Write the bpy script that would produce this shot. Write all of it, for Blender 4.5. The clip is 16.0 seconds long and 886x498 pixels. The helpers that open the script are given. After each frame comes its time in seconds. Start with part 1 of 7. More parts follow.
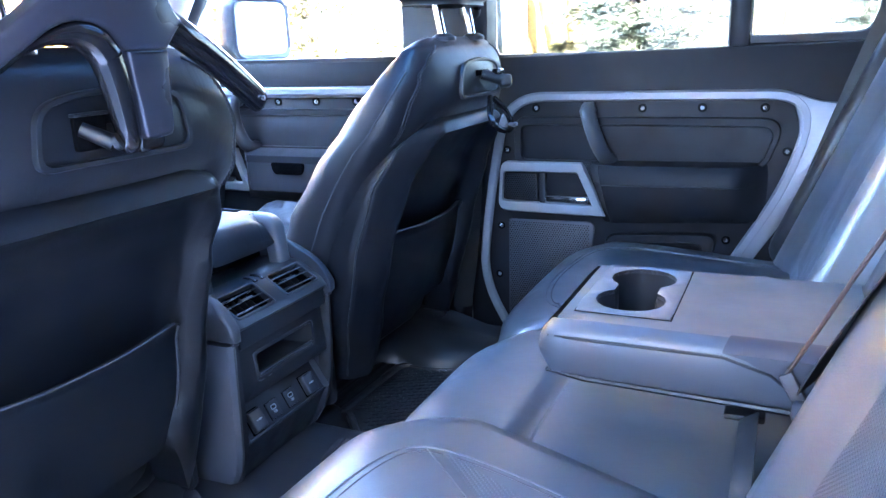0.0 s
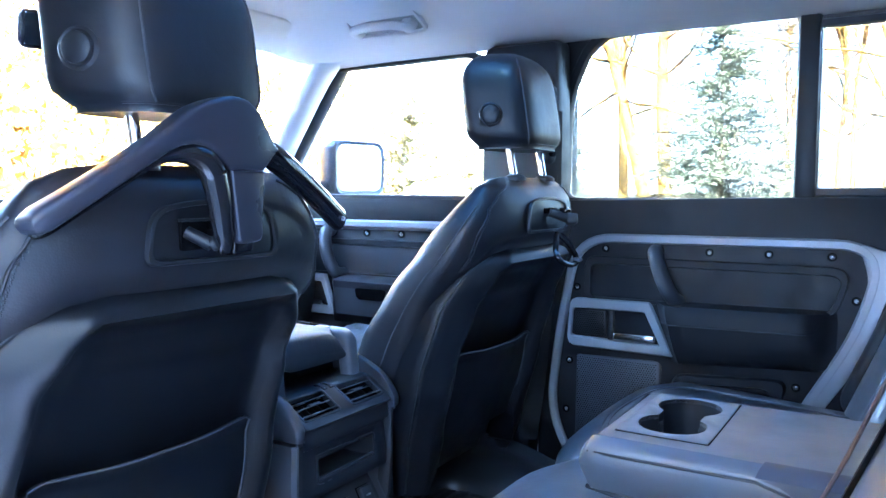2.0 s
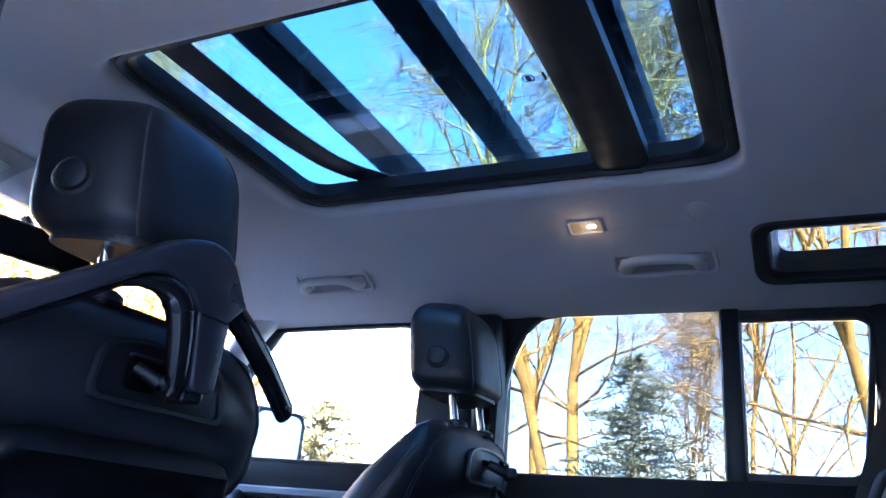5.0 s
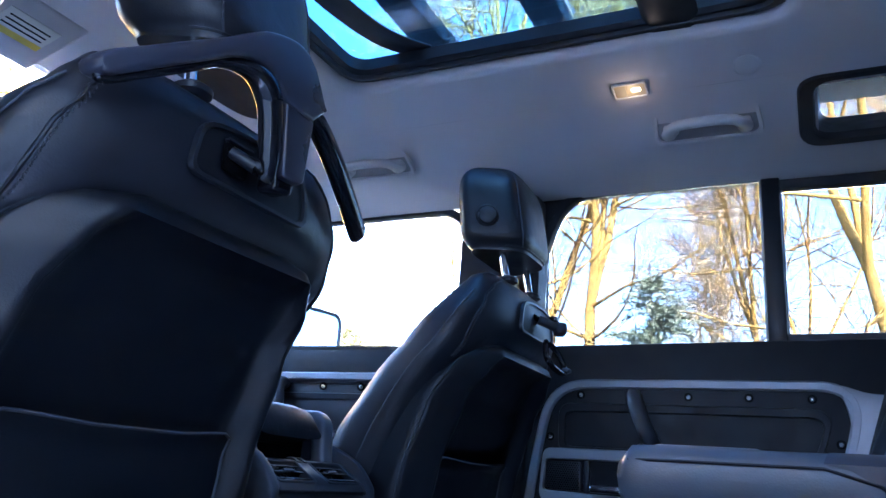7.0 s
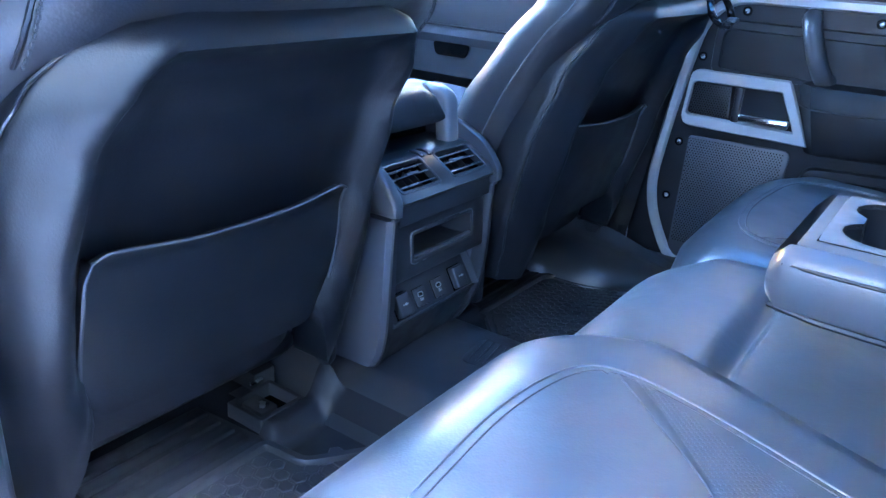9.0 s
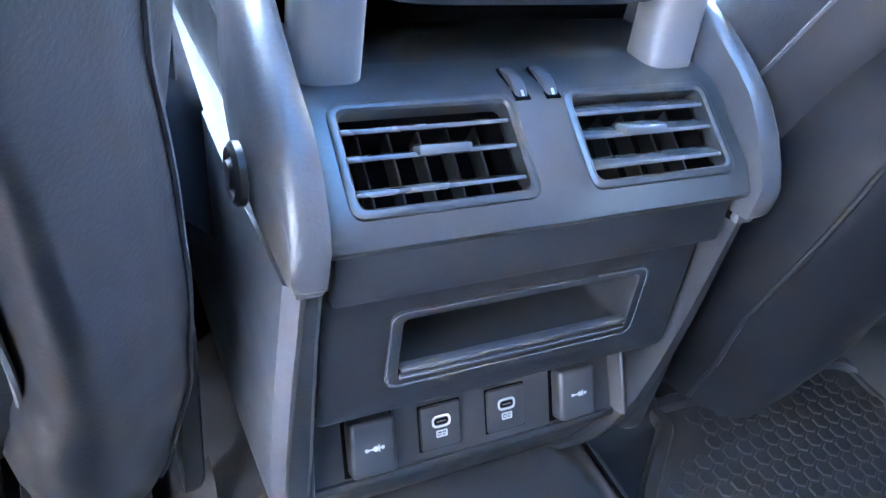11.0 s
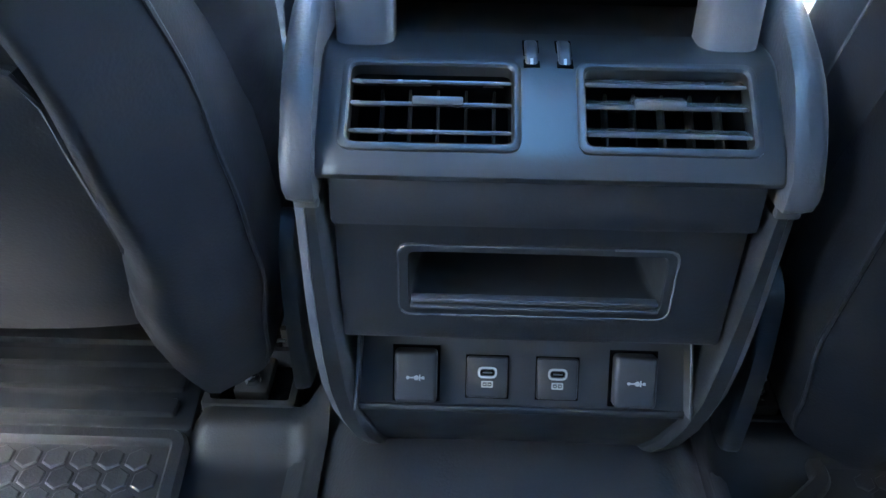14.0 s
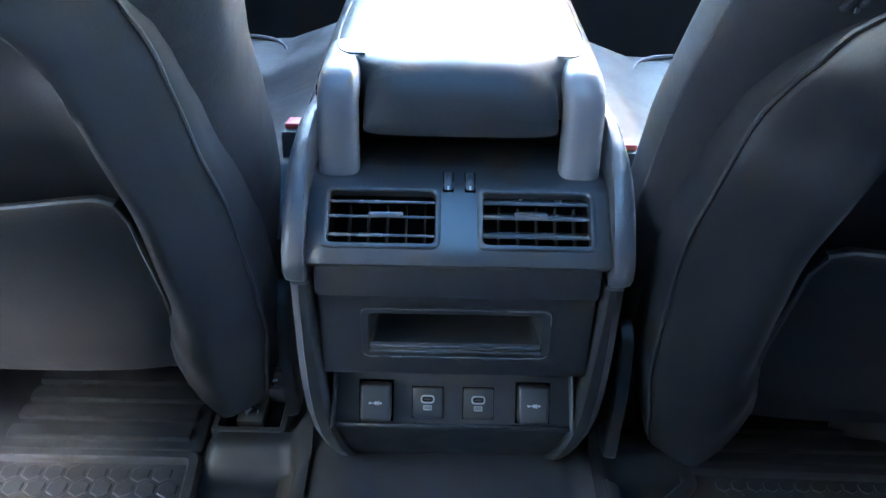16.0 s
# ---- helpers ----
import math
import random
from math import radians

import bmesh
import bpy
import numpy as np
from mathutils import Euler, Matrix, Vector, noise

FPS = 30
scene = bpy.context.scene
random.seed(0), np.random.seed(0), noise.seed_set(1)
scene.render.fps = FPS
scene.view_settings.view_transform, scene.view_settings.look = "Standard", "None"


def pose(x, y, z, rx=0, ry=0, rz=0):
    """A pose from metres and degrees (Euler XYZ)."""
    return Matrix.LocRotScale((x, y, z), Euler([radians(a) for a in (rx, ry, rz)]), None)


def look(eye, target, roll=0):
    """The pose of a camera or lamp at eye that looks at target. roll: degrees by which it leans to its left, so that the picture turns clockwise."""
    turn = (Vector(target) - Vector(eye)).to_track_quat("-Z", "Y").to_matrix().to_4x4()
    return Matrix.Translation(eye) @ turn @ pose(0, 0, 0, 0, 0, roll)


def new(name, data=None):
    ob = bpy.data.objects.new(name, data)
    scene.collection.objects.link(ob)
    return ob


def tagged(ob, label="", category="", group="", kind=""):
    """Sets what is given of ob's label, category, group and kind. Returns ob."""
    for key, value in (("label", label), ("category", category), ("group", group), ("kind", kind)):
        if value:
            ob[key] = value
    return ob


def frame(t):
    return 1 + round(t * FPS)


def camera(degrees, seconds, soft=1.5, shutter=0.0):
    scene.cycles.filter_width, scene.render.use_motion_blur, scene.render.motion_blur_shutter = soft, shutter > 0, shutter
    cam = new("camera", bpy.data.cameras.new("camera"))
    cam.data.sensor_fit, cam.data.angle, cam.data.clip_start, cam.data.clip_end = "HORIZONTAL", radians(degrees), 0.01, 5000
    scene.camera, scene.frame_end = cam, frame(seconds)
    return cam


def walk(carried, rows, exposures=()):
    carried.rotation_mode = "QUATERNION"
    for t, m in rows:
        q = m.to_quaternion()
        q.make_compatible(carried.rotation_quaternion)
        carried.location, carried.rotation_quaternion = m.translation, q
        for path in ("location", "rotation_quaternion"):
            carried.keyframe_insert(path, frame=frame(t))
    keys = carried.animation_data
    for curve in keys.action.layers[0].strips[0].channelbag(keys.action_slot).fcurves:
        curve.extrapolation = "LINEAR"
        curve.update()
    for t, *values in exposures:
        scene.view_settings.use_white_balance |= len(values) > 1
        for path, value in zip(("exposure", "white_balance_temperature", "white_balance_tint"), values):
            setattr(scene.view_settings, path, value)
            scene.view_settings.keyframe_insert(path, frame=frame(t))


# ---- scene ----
cam = camera(60.3, 16.0)
PATH = [
    (0, (-0.892, -0.706, 0.691), (0.856, 0.114, 0.169), -2.2),
    (0.5, (-0.943, -0.736, 0.692), (0.742, 0.191, 0.143), -2.5),
    (1, (-1.023, -0.784, 0.702), (0.641, 0.211, 0.213), -2.2),
    (1.5, (-1.027, -0.803, 0.695), (0.656, 0.226, 0.365), -1.1),
    (2, (-0.95, -0.782, 0.672), (0.748, 0.266, 0.524), 0.1),
    (2.5, (-0.911, -0.758, 0.66), (0.797, 0.282, 0.732), 1.3),
    (3, (-0.907, -0.752, 0.648), (0.801, 0.255, 0.905), 2.7),
    (3.5, (-0.916, -0.758, 0.648), (0.781, 0.212, 1.072), 4.0),
    (3.7, (-0.924, -0.757, 0.644), (0.771, 0.195, 1.116), 4.5),
    (5.8, (-0.968, -0.676, 0.406), (0.709, 0.112, 1.158), 4.9),
    (6, (-0.972, -0.664, 0.386), (0.709, 0.12, 1.133), 4.6),
    (6.5, (-0.962, -0.647, 0.359), (0.732, 0.162, 1.049), 4.3),
    (7, (-0.95, -0.652, 0.348), (0.766, 0.205, 0.915), 4.2),
    (7.5, (-0.946, -0.642, 0.433), (0.795, 0.333, 0.562), 3.1),
    (8, (-0.986, -0.668, 0.596), (0.665, 0.412, 0.267), 1.1),
    (8.2, (-0.99, -0.672, 0.643), (0.615, 0.423, 0.169), 0.2),
    (10.3, (-0.37, -0.272, 0.561), (1.013, 0.697, -0.511), 13.2),
    (10.5, (-0.319, -0.244, 0.549), (0.951, 0.791, -0.598), 15.0),
    (11, (-0.199, -0.235, 0.501), (0.658, 1.11, -0.705), 12.1),
    (11.5, (-0.138, -0.269, 0.495), (0.477, 1.201, -0.713), 10.0),
    (12, (-0.124, -0.212, 0.511), (0.157, 1.269, -0.803), 6.0),
    (12.5, (-0.097, -0.261, 0.51), (0.078, 1.311, -0.714), 4.9),
    (13, (-0.048, -0.294, 0.507), (-0.029, 1.277, -0.73), 1.6),
    (13.5, (-0.047, -0.308, 0.503), (-0.079, 1.272, -0.722), 0.6),
    (14, (-0.042, -0.333, 0.51), (-0.085, 1.253, -0.708), 0.5),
    (14.5, (-0.046, -0.37, 0.535), (-0.118, 1.236, -0.654), -0.1),
    (15, (-0.043, -0.417, 0.575), (-0.077, 1.194, -0.61), 0.6),
    (15.5, (-0.025, -0.446, 0.603), (-0.048, 1.195, -0.541), 0.5),
    (16, (-0.012, -0.48, 0.636), (-0.01, 1.183, -0.476), 1.2),
]
walk(cam, [(t, look(eye, target, roll)) for t, eye, target, roll in PATH],
     exposures=((0.0, 8.5, 5650, 17), (0.6, 8.65, 5650, 17), (1.5, 8.3, 5500, 14), (2.0, 7.95, 5420, 11), (2.5, 7.3, 5350, 8), (3.5, 6.1, 5450, 15), (6.5, 6.3, 5250, 20), (7.5, 7.2, 5200, 13), (8.2, 8.1, 5100, 12), (10.5, 9.7, 6700, 11), (11.0, 10.25, 7500, 16), (11.7, 10.0, 7700, 16), (12.05, 9.5, 7800, 15), (12.45, 10.2, 7700, 13), (12.7, 10.0, 7700, 11), (13.0, 9.2, 7800, 7), (13.6, 9.0, 7500, 6), (16.0, 8.8, 7300, 5)))

# ---- light ----
SUN_ELEV, SUN_AZ = 32.0, 238.0          # degrees; azimuth clockwise from ahead of the car
world = bpy.data.worlds.new("sky")
scene.world = world
world.use_nodes = True
wn = world.node_tree.nodes
sky = wn.new("ShaderNodeTexSky")
sky.sky_type = 'NISHITA'
sky.sun_disc = False
sky.sun_elevation = radians(SUN_ELEV)
sky.sun_rotation = radians(SUN_AZ)
sky.air_density, sky.dust_density, sky.ozone_density = 1.0, 2.0, 1.0
wn["Background"].inputs["Strength"].default_value = 0.15
world.node_tree.links.new(sky.outputs[0], wn["Background"].inputs["Color"])

sun = new("sun", bpy.data.lights.new("sun", 'SUN'))
sun.data.energy, sun.data.angle, sun.data.color = 5.0, radians(0.5), (1.0, 0.83, 0.62)
a, e = radians(SUN_AZ), radians(SUN_ELEV)
sun.matrix_world = look((30 * math.sin(a) * math.cos(e), 30 * math.cos(a) * math.cos(e), 30 * math.sin(e)), (0, 0, 0))

# sky light through the open rear door, whose opening this lamp fills
door_sky = new("door_opening_light", bpy.data.lights.new("door_opening_light", 'AREA'))
door_sky.data.shape, door_sky.data.size, door_sky.data.size_y = 'RECTANGLE', 0.70, 1.00
door_sky.data.energy, door_sky.data.color = 0.012, (0.72, 0.86, 1.0)
door_sky.matrix_world = look((-1.06, -0.36, 0.88), (0.5, -0.30, 0.10))

# ---- materials ----
def nodes_of(mat):
    mat.use_nodes = True
    nt = mat.node_tree
    return nt, nt.nodes, nt.links, nt.nodes["Principled BSDF"]


def surface(name, color, rough=0.5, metal=0.0, grain=0.0, grain_size=0.001, vary=0.15, vary_size=0.05, rough_vary=0.12, coat=0.0, spec=0.5):
    """A plain real surface: base colour with two scales of variation, fine bump and uneven gloss."""
    mat = bpy.data.materials.new(name)
    nt, n, l, p = nodes_of(mat)
    p.inputs["Metallic"].default_value = metal
    p.inputs["Coat Weight"].default_value = coat
    p.inputs["Specular IOR Level"].default_value = spec
    geo = n.new("ShaderNodeTexCoord")
    big = n.new("ShaderNodeTexNoise")
    big.inputs["Scale"].default_value, big.inputs["Detail"].default_value = 1 / vary_size, 4
    fine = n.new("ShaderNodeTexNoise")
    fine.inputs["Scale"].default_value, fine.inputs["Detail"].default_value = 0.5 / grain_size, 3
    l.new(geo.outputs["Object"], big.inputs["Vector"])
    l.new(geo.outputs["Object"], fine.inputs["Vector"])
    ramp = n.new("ShaderNodeMapRange")
    ramp.inputs[3].default_value, ramp.inputs[4].default_value = 1 - vary, 1 + vary
    l.new(big.outputs["Fac"], ramp.inputs[0])
    mul = n.new("ShaderNodeVectorMath")
    mul.operation = 'SCALE'
    mul.inputs[0].default_value = color
    l.new(ramp.outputs[0], mul.inputs["Scale"])
    l.new(mul.outputs[0], p.inputs["Base Color"])
    rr = n.new("ShaderNodeMapRange")
    rr.inputs[1].default_value, rr.inputs[2].default_value = 0.3, 0.7
    rr.inputs[3].default_value, rr.inputs[4].default_value = max(rough - rough_vary, 0.02), min(rough + rough_vary, 1)
    l.new(big.outputs["Fac"], rr.inputs[0])
    l.new(rr.outputs[0], p.inputs["Roughness"])
    if grain:
        bump = n.new("ShaderNodeBump")
        bump.inputs["Strength"].default_value, bump.inputs["Distance"].default_value = grain, grain_size
        l.new(fine.outputs["Fac"], bump.inputs["Height"])
        l.new(bump.outputs[0], p.inputs["Normal"])
    return mat


def pebbled(name, color, rough, cell=0.0016, depth=0.35, dots=(), creases=0.0, spec=0.5):
    """Grained leather or, with dots, leather with rows of small holes."""
    mat = surface(name, color, rough, 0, 0, 0.001, 0.18, 0.06, 0.08, spec=spec)
    nt, n, l, p = nodes_of(mat)
    geo = n.new("ShaderNodeTexCoord")
    bump = n.new("ShaderNodeBump")
    if dots:
        vor = n.new("ShaderNodeTexVoronoi")
        vor.voronoi_dimensions = '2D'
        vor.inputs["Scale"].default_value, vor.inputs["Randomness"].default_value = 1 / cell, 0.0
        split, flat = n.new("ShaderNodeSeparateXYZ"), n.new("ShaderNodeCombineXYZ")
        spin = n.new("ShaderNodeMapping")
        spin.inputs["Rotation"].default_value = (0, 0, radians(45))
        l.new(geo.outputs["Object"], split.inputs[0])
        l.new(split.outputs[dots[0]], flat.inputs[0])
        l.new(split.outputs[dots[1]], flat.inputs[1])
        l.new(flat.outputs[0], spin.inputs["Vector"])
        l.new(spin.outputs[0], vor.inputs["Vector"])
        cut = n.new("ShaderNodeMapRange")
        cut.inputs[1].default_value, cut.inputs[2].default_value = 0.22, 0.36
        l.new(vor.outputs["Distance"], cut.inputs[0])
        l.new(cut.outputs[0], bump.inputs["Height"])
        bump.inputs["Distance"].default_value = 0.0012
    else:
        vor = n.new("ShaderNodeTexVoronoi")
        vor.inputs["Scale"].default_value = 1 / cell
        l.new(geo.outputs["Object"], vor.inputs["Vector"])
        l.new(vor.outputs["Distance"], bump.inputs["Height"])
        bump.inputs["Distance"].default_value = 0.0006
    bump.inputs["Strength"].default_value = depth
    l.new(bump.outputs[0], p.inputs["Normal"])
    if creases:
        fold = n.new("ShaderNodeTexNoise")
        fold.inputs["Scale"].default_value, fold.inputs["Detail"].default_value, fold.inputs["Distortion"].default_value = 14, 3, 1.5
        l.new(geo.outputs["Object"], fold.inputs["Vector"])
        b2 = n.new("ShaderNodeBump")
        b2.inputs["Strength"].default_value, b2.inputs["Distance"].default_value = creases, 0.012
        l.new(fold.outputs["Fac"], b2.inputs["Height"])
        l.new(b2.outputs[0], bump.inputs["Normal"])
    return mat


def pane_glass(name, tint, gloss=1.0, least=0.022):
    """Thin glass: clear with a tint, mirrored at grazing angles."""
    mat = bpy.data.materials.new(name)
    mat.use_nodes = True
    n, l = mat.node_tree.nodes, mat.node_tree.links
    n.clear()
    out, mix = n.new("ShaderNodeOutputMaterial"), n.new("ShaderNodeMixShader")
    clear, shine, fres = n.new("ShaderNodeBsdfTransparent"), n.new("ShaderNodeBsdfGlossy"), n.new("ShaderNodeLayerWeight")
    clear.inputs[0].default_value = (*tint, 1)
    shine.inputs["Roughness"].default_value = 0.0
    shine.inputs["Color"].default_value = (gloss, gloss, gloss, 1)
    fres.inputs["Blend"].default_value = 0.5
    power, scale_up = n.new("ShaderNodeMath"), n.new("ShaderNodeMath")
    power.operation, scale_up.operation = 'POWER', 'MULTIPLY_ADD'
    power.inputs[1].default_value = 4.5
    scale_up.inputs[1].default_value, scale_up.inputs[2].default_value = 0.9, least
    l.new(fres.outputs["Facing"], power.inputs[0])
    l.new(power.outputs[0], scale_up.inputs[0])
    l.new(scale_up.outputs[0], mix.inputs[0])
    l.new(clear.outputs[0], mix.inputs[1])
    l.new(shine.outputs[0], mix.inputs[2])
    l.new(mix.outputs[0], out.inputs[0])
    return mat


def glowing(name, color, strength):
    mat = bpy.data.materials.new(name)
    nt, n, l, p = nodes_of(mat)
    p.inputs["Base Color"].default_value = (*color, 1)
    p.inputs["Emission Color"].default_value = (*color, 1)
    p.inputs["Emission Strength"].default_value = strength
    return mat


LEATHER = pebbled("black_leather", (0.0110, 0.0118, 0.0158), 0.44, 0.0022, 0.12, creases=0.08, spec=0.52)
LEATHER_LID = pebbled("lid_leather", (0.020, 0.021, 0.024), 0.46, 0.0013, 0.12, creases=0.12, spec=0.35)
# bench and armrest leathers: black lifted several times, daylight put into the base colour
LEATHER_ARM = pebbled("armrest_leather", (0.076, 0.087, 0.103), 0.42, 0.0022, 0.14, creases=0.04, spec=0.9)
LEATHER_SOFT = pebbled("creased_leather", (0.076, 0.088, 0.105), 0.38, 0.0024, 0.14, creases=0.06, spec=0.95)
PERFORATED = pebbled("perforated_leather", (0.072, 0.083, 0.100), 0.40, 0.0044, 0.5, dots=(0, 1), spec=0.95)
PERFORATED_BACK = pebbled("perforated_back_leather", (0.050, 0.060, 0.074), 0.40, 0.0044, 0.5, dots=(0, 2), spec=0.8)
POST = surface("post_plastic", (0.115, 0.120, 0.135), 0.38, 0, 0.15, 0.0008, rough_vary=0.05, spec=0.6)
SLAT = surface("slat_plastic", (0.080, 0.085, 0.096), 0.26, 0, 0.05, 0.0006, rough_vary=0.05, spec=1.0)
ARM_COVER = surface("armrest_cover_plastic", (0.060, 0.064, 0.078), 0.46, 0, 0.15, 0.0007)
PLASTIC = surface("grained_plastic", (0.017, 0.018, 0.021), 0.44, 0, 0.15, 0.0008)
PLASTIC_SOFT = surface("soft_plastic", (0.015, 0.0163, 0.020), 0.36, 0, 0.2, 0.0009, rough_vary=0.05, spec=0.6)
SATIN = surface("satin_plastic", (0.050, 0.053, 0.062), 0.44, 0, 0.06, 0.0006)
VENT = surface("vent_plastic", (0.025, 0.027, 0.0315), 0.36, 0, 0.10, 0.0007, rough_vary=0.04, spec=0.75)
INLAY = surface("door_inlay_cloth", (0.034, 0.036, 0.042), 0.55, 0, 0.3, 0.0012, rough_vary=0.05, spec=0.4)
SOCKET = surface("socket_plastic", (0.034, 0.036, 0.042), 0.40, 0, 0.15, 0.0008, rough_vary=0.05, spec=0.55)
SHELL = surface("seat_shell_plastic", (0.0062, 0.0070, 0.0095), 0.40, 0, 0.2, 0.0009, rough_vary=0.05, spec=0.42)
POCKET = surface("pocket_vinyl", (0.0070, 0.0083, 0.0112), 0.40, 0, 0.2, 0.001, rough_vary=0.05, spec=0.45)
CHEEK = surface("console_cheek_plastic", (0.046, 0.049, 0.058), 0.41, 0, 0.25, 0.001, 0.12, 0.03, rough_vary=0.06, spec=0.6)
# dark cheek plastic made paler: the door's sheen is put into the colour
CHEEK_LIT = surface("lit_cheek_plastic", (0.066, 0.071, 0.088), 0.42, 0, 0.25, 0.001, 0.14, 0.03, rough_vary=0.06, spec=0.6)
PILLAR = surface("pillar_plastic", (0.017, 0.018, 0.022), 0.44, 0, 0.25, 0.001, 0.14, 0.03)
DUCT = surface("duct_plastic", (0.022, 0.0235, 0.027), 0.36, 0, 0.2, 0.001, 0.14, 0.03, rough_vary=0.05, spec=0.6)
GLOSS = surface("gloss_black", (0.008, 0.008, 0.010), 0.13, 0, 0, 0.001, 0.05, 0.1, 0.02)
HANGER = surface("hanger_plastic", (0.026, 0.027, 0.038), 0.30, 0, 0.03, 0.0006, 0.05, 0.1, 0.03)
# near-black for print and joints, and for shade painted into recesses and gaps
DARK = surface("shade_and_print_black", (0.0015, 0.0015, 0.0018), 0.9, spec=0.05)
SILVER = surface("silver_paint", (0.34, 0.355, 0.39), 0.42, 0.35, 0.08, 0.0005, 0.06, 0.08)
PLATE = surface("cup_plate_plastic", (0.17, 0.178, 0.195), 0.42, 0.2, 0.08, 0.0006, 0.06, 0.08)
DOOR_PLASTIC = surface("door_plastic", (0.012, 0.0125, 0.015), 0.50, 0, 0.2, 0.0009, spec=0.4)
DOOR_PAD = pebbled("door_pad_leather", (0.013, 0.0135, 0.016), 0.52, 0.0022, 0.15, creases=0.08, spec=0.35)
LIGHT_TRIM = surface("light_grey_trim", (0.31, 0.325, 0.35), 0.45, 0.15, 0.1, 0.0006, 0.06, 0.08)
CHROME = surface("chrome", (0.80, 0.81, 0.83), 0.10, 1.0, 0, 0.001, 0.05, 0.02, 0.04)
SCREW = surface("screw_steel", (0.62, 0.63, 0.65), 0.28, 1.0, 0, 0.001, 0.08, 0.01)
RAIL_STEEL = surface("rail_steel", (0.10, 0.10, 0.10), 0.45, 0.8, 0.2, 0.001)
HEADLINER = surface("headliner_cloth", (0.62, 0.59, 0.59), 0.95, 0, 0.35, 0.0012, 0.05, 0.10, 0.04, spec=0.15)
PALE_PLASTIC = surface("pale_plastic", (0.58, 0.56, 0.56), 0.50, 0, 0.1, 0.0008, 0.05)
# pale plastic darkened: the shade of the handle's hollow is in this colour
HANDLE_SHADE = surface("handle_pocket_shade", (0.30, 0.29, 0.30), 0.6, 0, 0.1, 0.0008, 0.05)
RUBBER = surface("mat_rubber", (0.029, 0.029, 0.0325), 0.38, 0, 0.3, 0.0012, 0.3, 0.03, 0.08, spec=0.62)
CARPET = surface("carpet", (0.026, 0.026, 0.029), 0.95, 0, 0.8, 0.0015, 0.3, 0.02, spec=0.1)
SEAL = surface("window_seal", (0.012, 0.012, 0.014), 0.45, 0, 0.1, 0.001)
CLOTH_BELT = surface("belt_webbing", (0.018, 0.017, 0.018), 0.62, 0, 0.5, 0.0012)
BELT_EDGE = surface("belt_edge", (0.10, 0.065, 0.055), 0.6, 0, 0.4, 0.001)
STRAP = surface("strap_webbing", (0.045, 0.055, 0.068), 0.6, 0, 0.4, 0.001)
PRINT = surface("printed_white", (0.42, 0.43, 0.44), 0.5)
RED = surface("buckle_red", (0.55, 0.05, 0.05), 0.4)
STITCH = surface("stitching", (0.055, 0.056, 0.064), 0.7)
BODY_PAINT = surface("body_paint", (0.55, 0.57, 0.60), 0.25, 0.0, 0, 0.001, 0.04, 0.2, 0.05, coat=0.6)
BLUE_MIRROR = surface("mirror_shell", (0.006, 0.014, 0.026), 0.38, 0.0, 0, 0.001, rough_vary=0.04, spec=0.3)
RACK = surface("rack_black", (0.006, 0.006, 0.006), 0.60, 0.0, 0.2, 0.002)
GLASS = pane_glass("window_glass", (0.52, 0.54, 0.55))
SCREEN = pane_glass("screen_glass", (0.72, 0.74, 0.745))
PRIVACY = pane_glass("rear_window_glass", (0.20, 0.215, 0.225))
ROOF_GLASS = pane_glass("roof_glass", (0.150, 0.225, 0.275), least=0.03)
MIRROR = surface("mirror_glass", (0.16, 0.20, 0.25), 0.02, 1.0, 0, 0.001, 0.01, 0.1, 0.01)
BULB = glowing("lamp_bulb", (1.0, 0.74, 0.36), 0.12)
LENS = surface("lamp_lens", (0.55, 0.45, 0.30), 0.25)
PAPER = surface("sticker_paper", (0.72, 0.70, 0.62), 0.6)
YELLOW = surface("sticker_yellow", (0.75, 0.58, 0.08), 0.6)
GRASS = surface("ground_turf", (0.085, 0.08, 0.055), 0.95, 0, 0.6, 0.02, 0.4, 0.6, spec=0.1)
ASPHALT = surface("driveway_asphalt", (0.05, 0.05, 0.052), 0.9, 0, 0.5, 0.01, 0.2, 0.4, spec=0.2)
WALL_PAINT = surface("sun_block_siding", (0.14, 0.14, 0.145), 0.8, 0, 0.2, 0.01, 0.08, 0.6, spec=0.2)
ROOF_SHINGLE = surface("roof_shingle", (0.09, 0.085, 0.08), 0.9, 0, 0.4, 0.01, 0.2, 0.4, spec=0.2)
# bark and twigs tinted gold: low sunlight is part of these colours
BARK = surface("bare_bark", (0.33, 0.205, 0.055), 0.9, 0, 0.5, 0.01, 0.35, 0.25, spec=0.1)
TWIG = surface("bare_twigs", (0.40, 0.275, 0.12), 0.9, 0, 0.3, 0.01, 0.45, 1.2, spec=0.1)
BARK_DARK = surface("conifer_bark", (0.10, 0.075, 0.055), 0.95, 0, 0.5, 0.01, 0.25, 0.3, spec=0.1)


def foliage(name, c1, c2):
    mat = bpy.data.materials.new(name)
    nt, n, l, p = nodes_of(mat)
    geo = n.new("ShaderNodeNewGeometry")
    ramp = n.new("ShaderNodeMix")
    ramp.data_type = 'RGBA'
    ramp.inputs[6].default_value, ramp.inputs[7].default_value = (*c1, 1), (*c2, 1)
    l.new(geo.outputs["Random Per Island"], ramp.inputs[0])
    l.new(ramp.outputs[2], p.inputs["Base Color"])
    p.inputs["Roughness"].default_value = 0.75
    p.inputs["Specular IOR Level"].default_value = 0.2
    return mat


NEEDLES = foliage("needles", (0.125, 0.150, 0.115), (0.24, 0.26, 0.175))
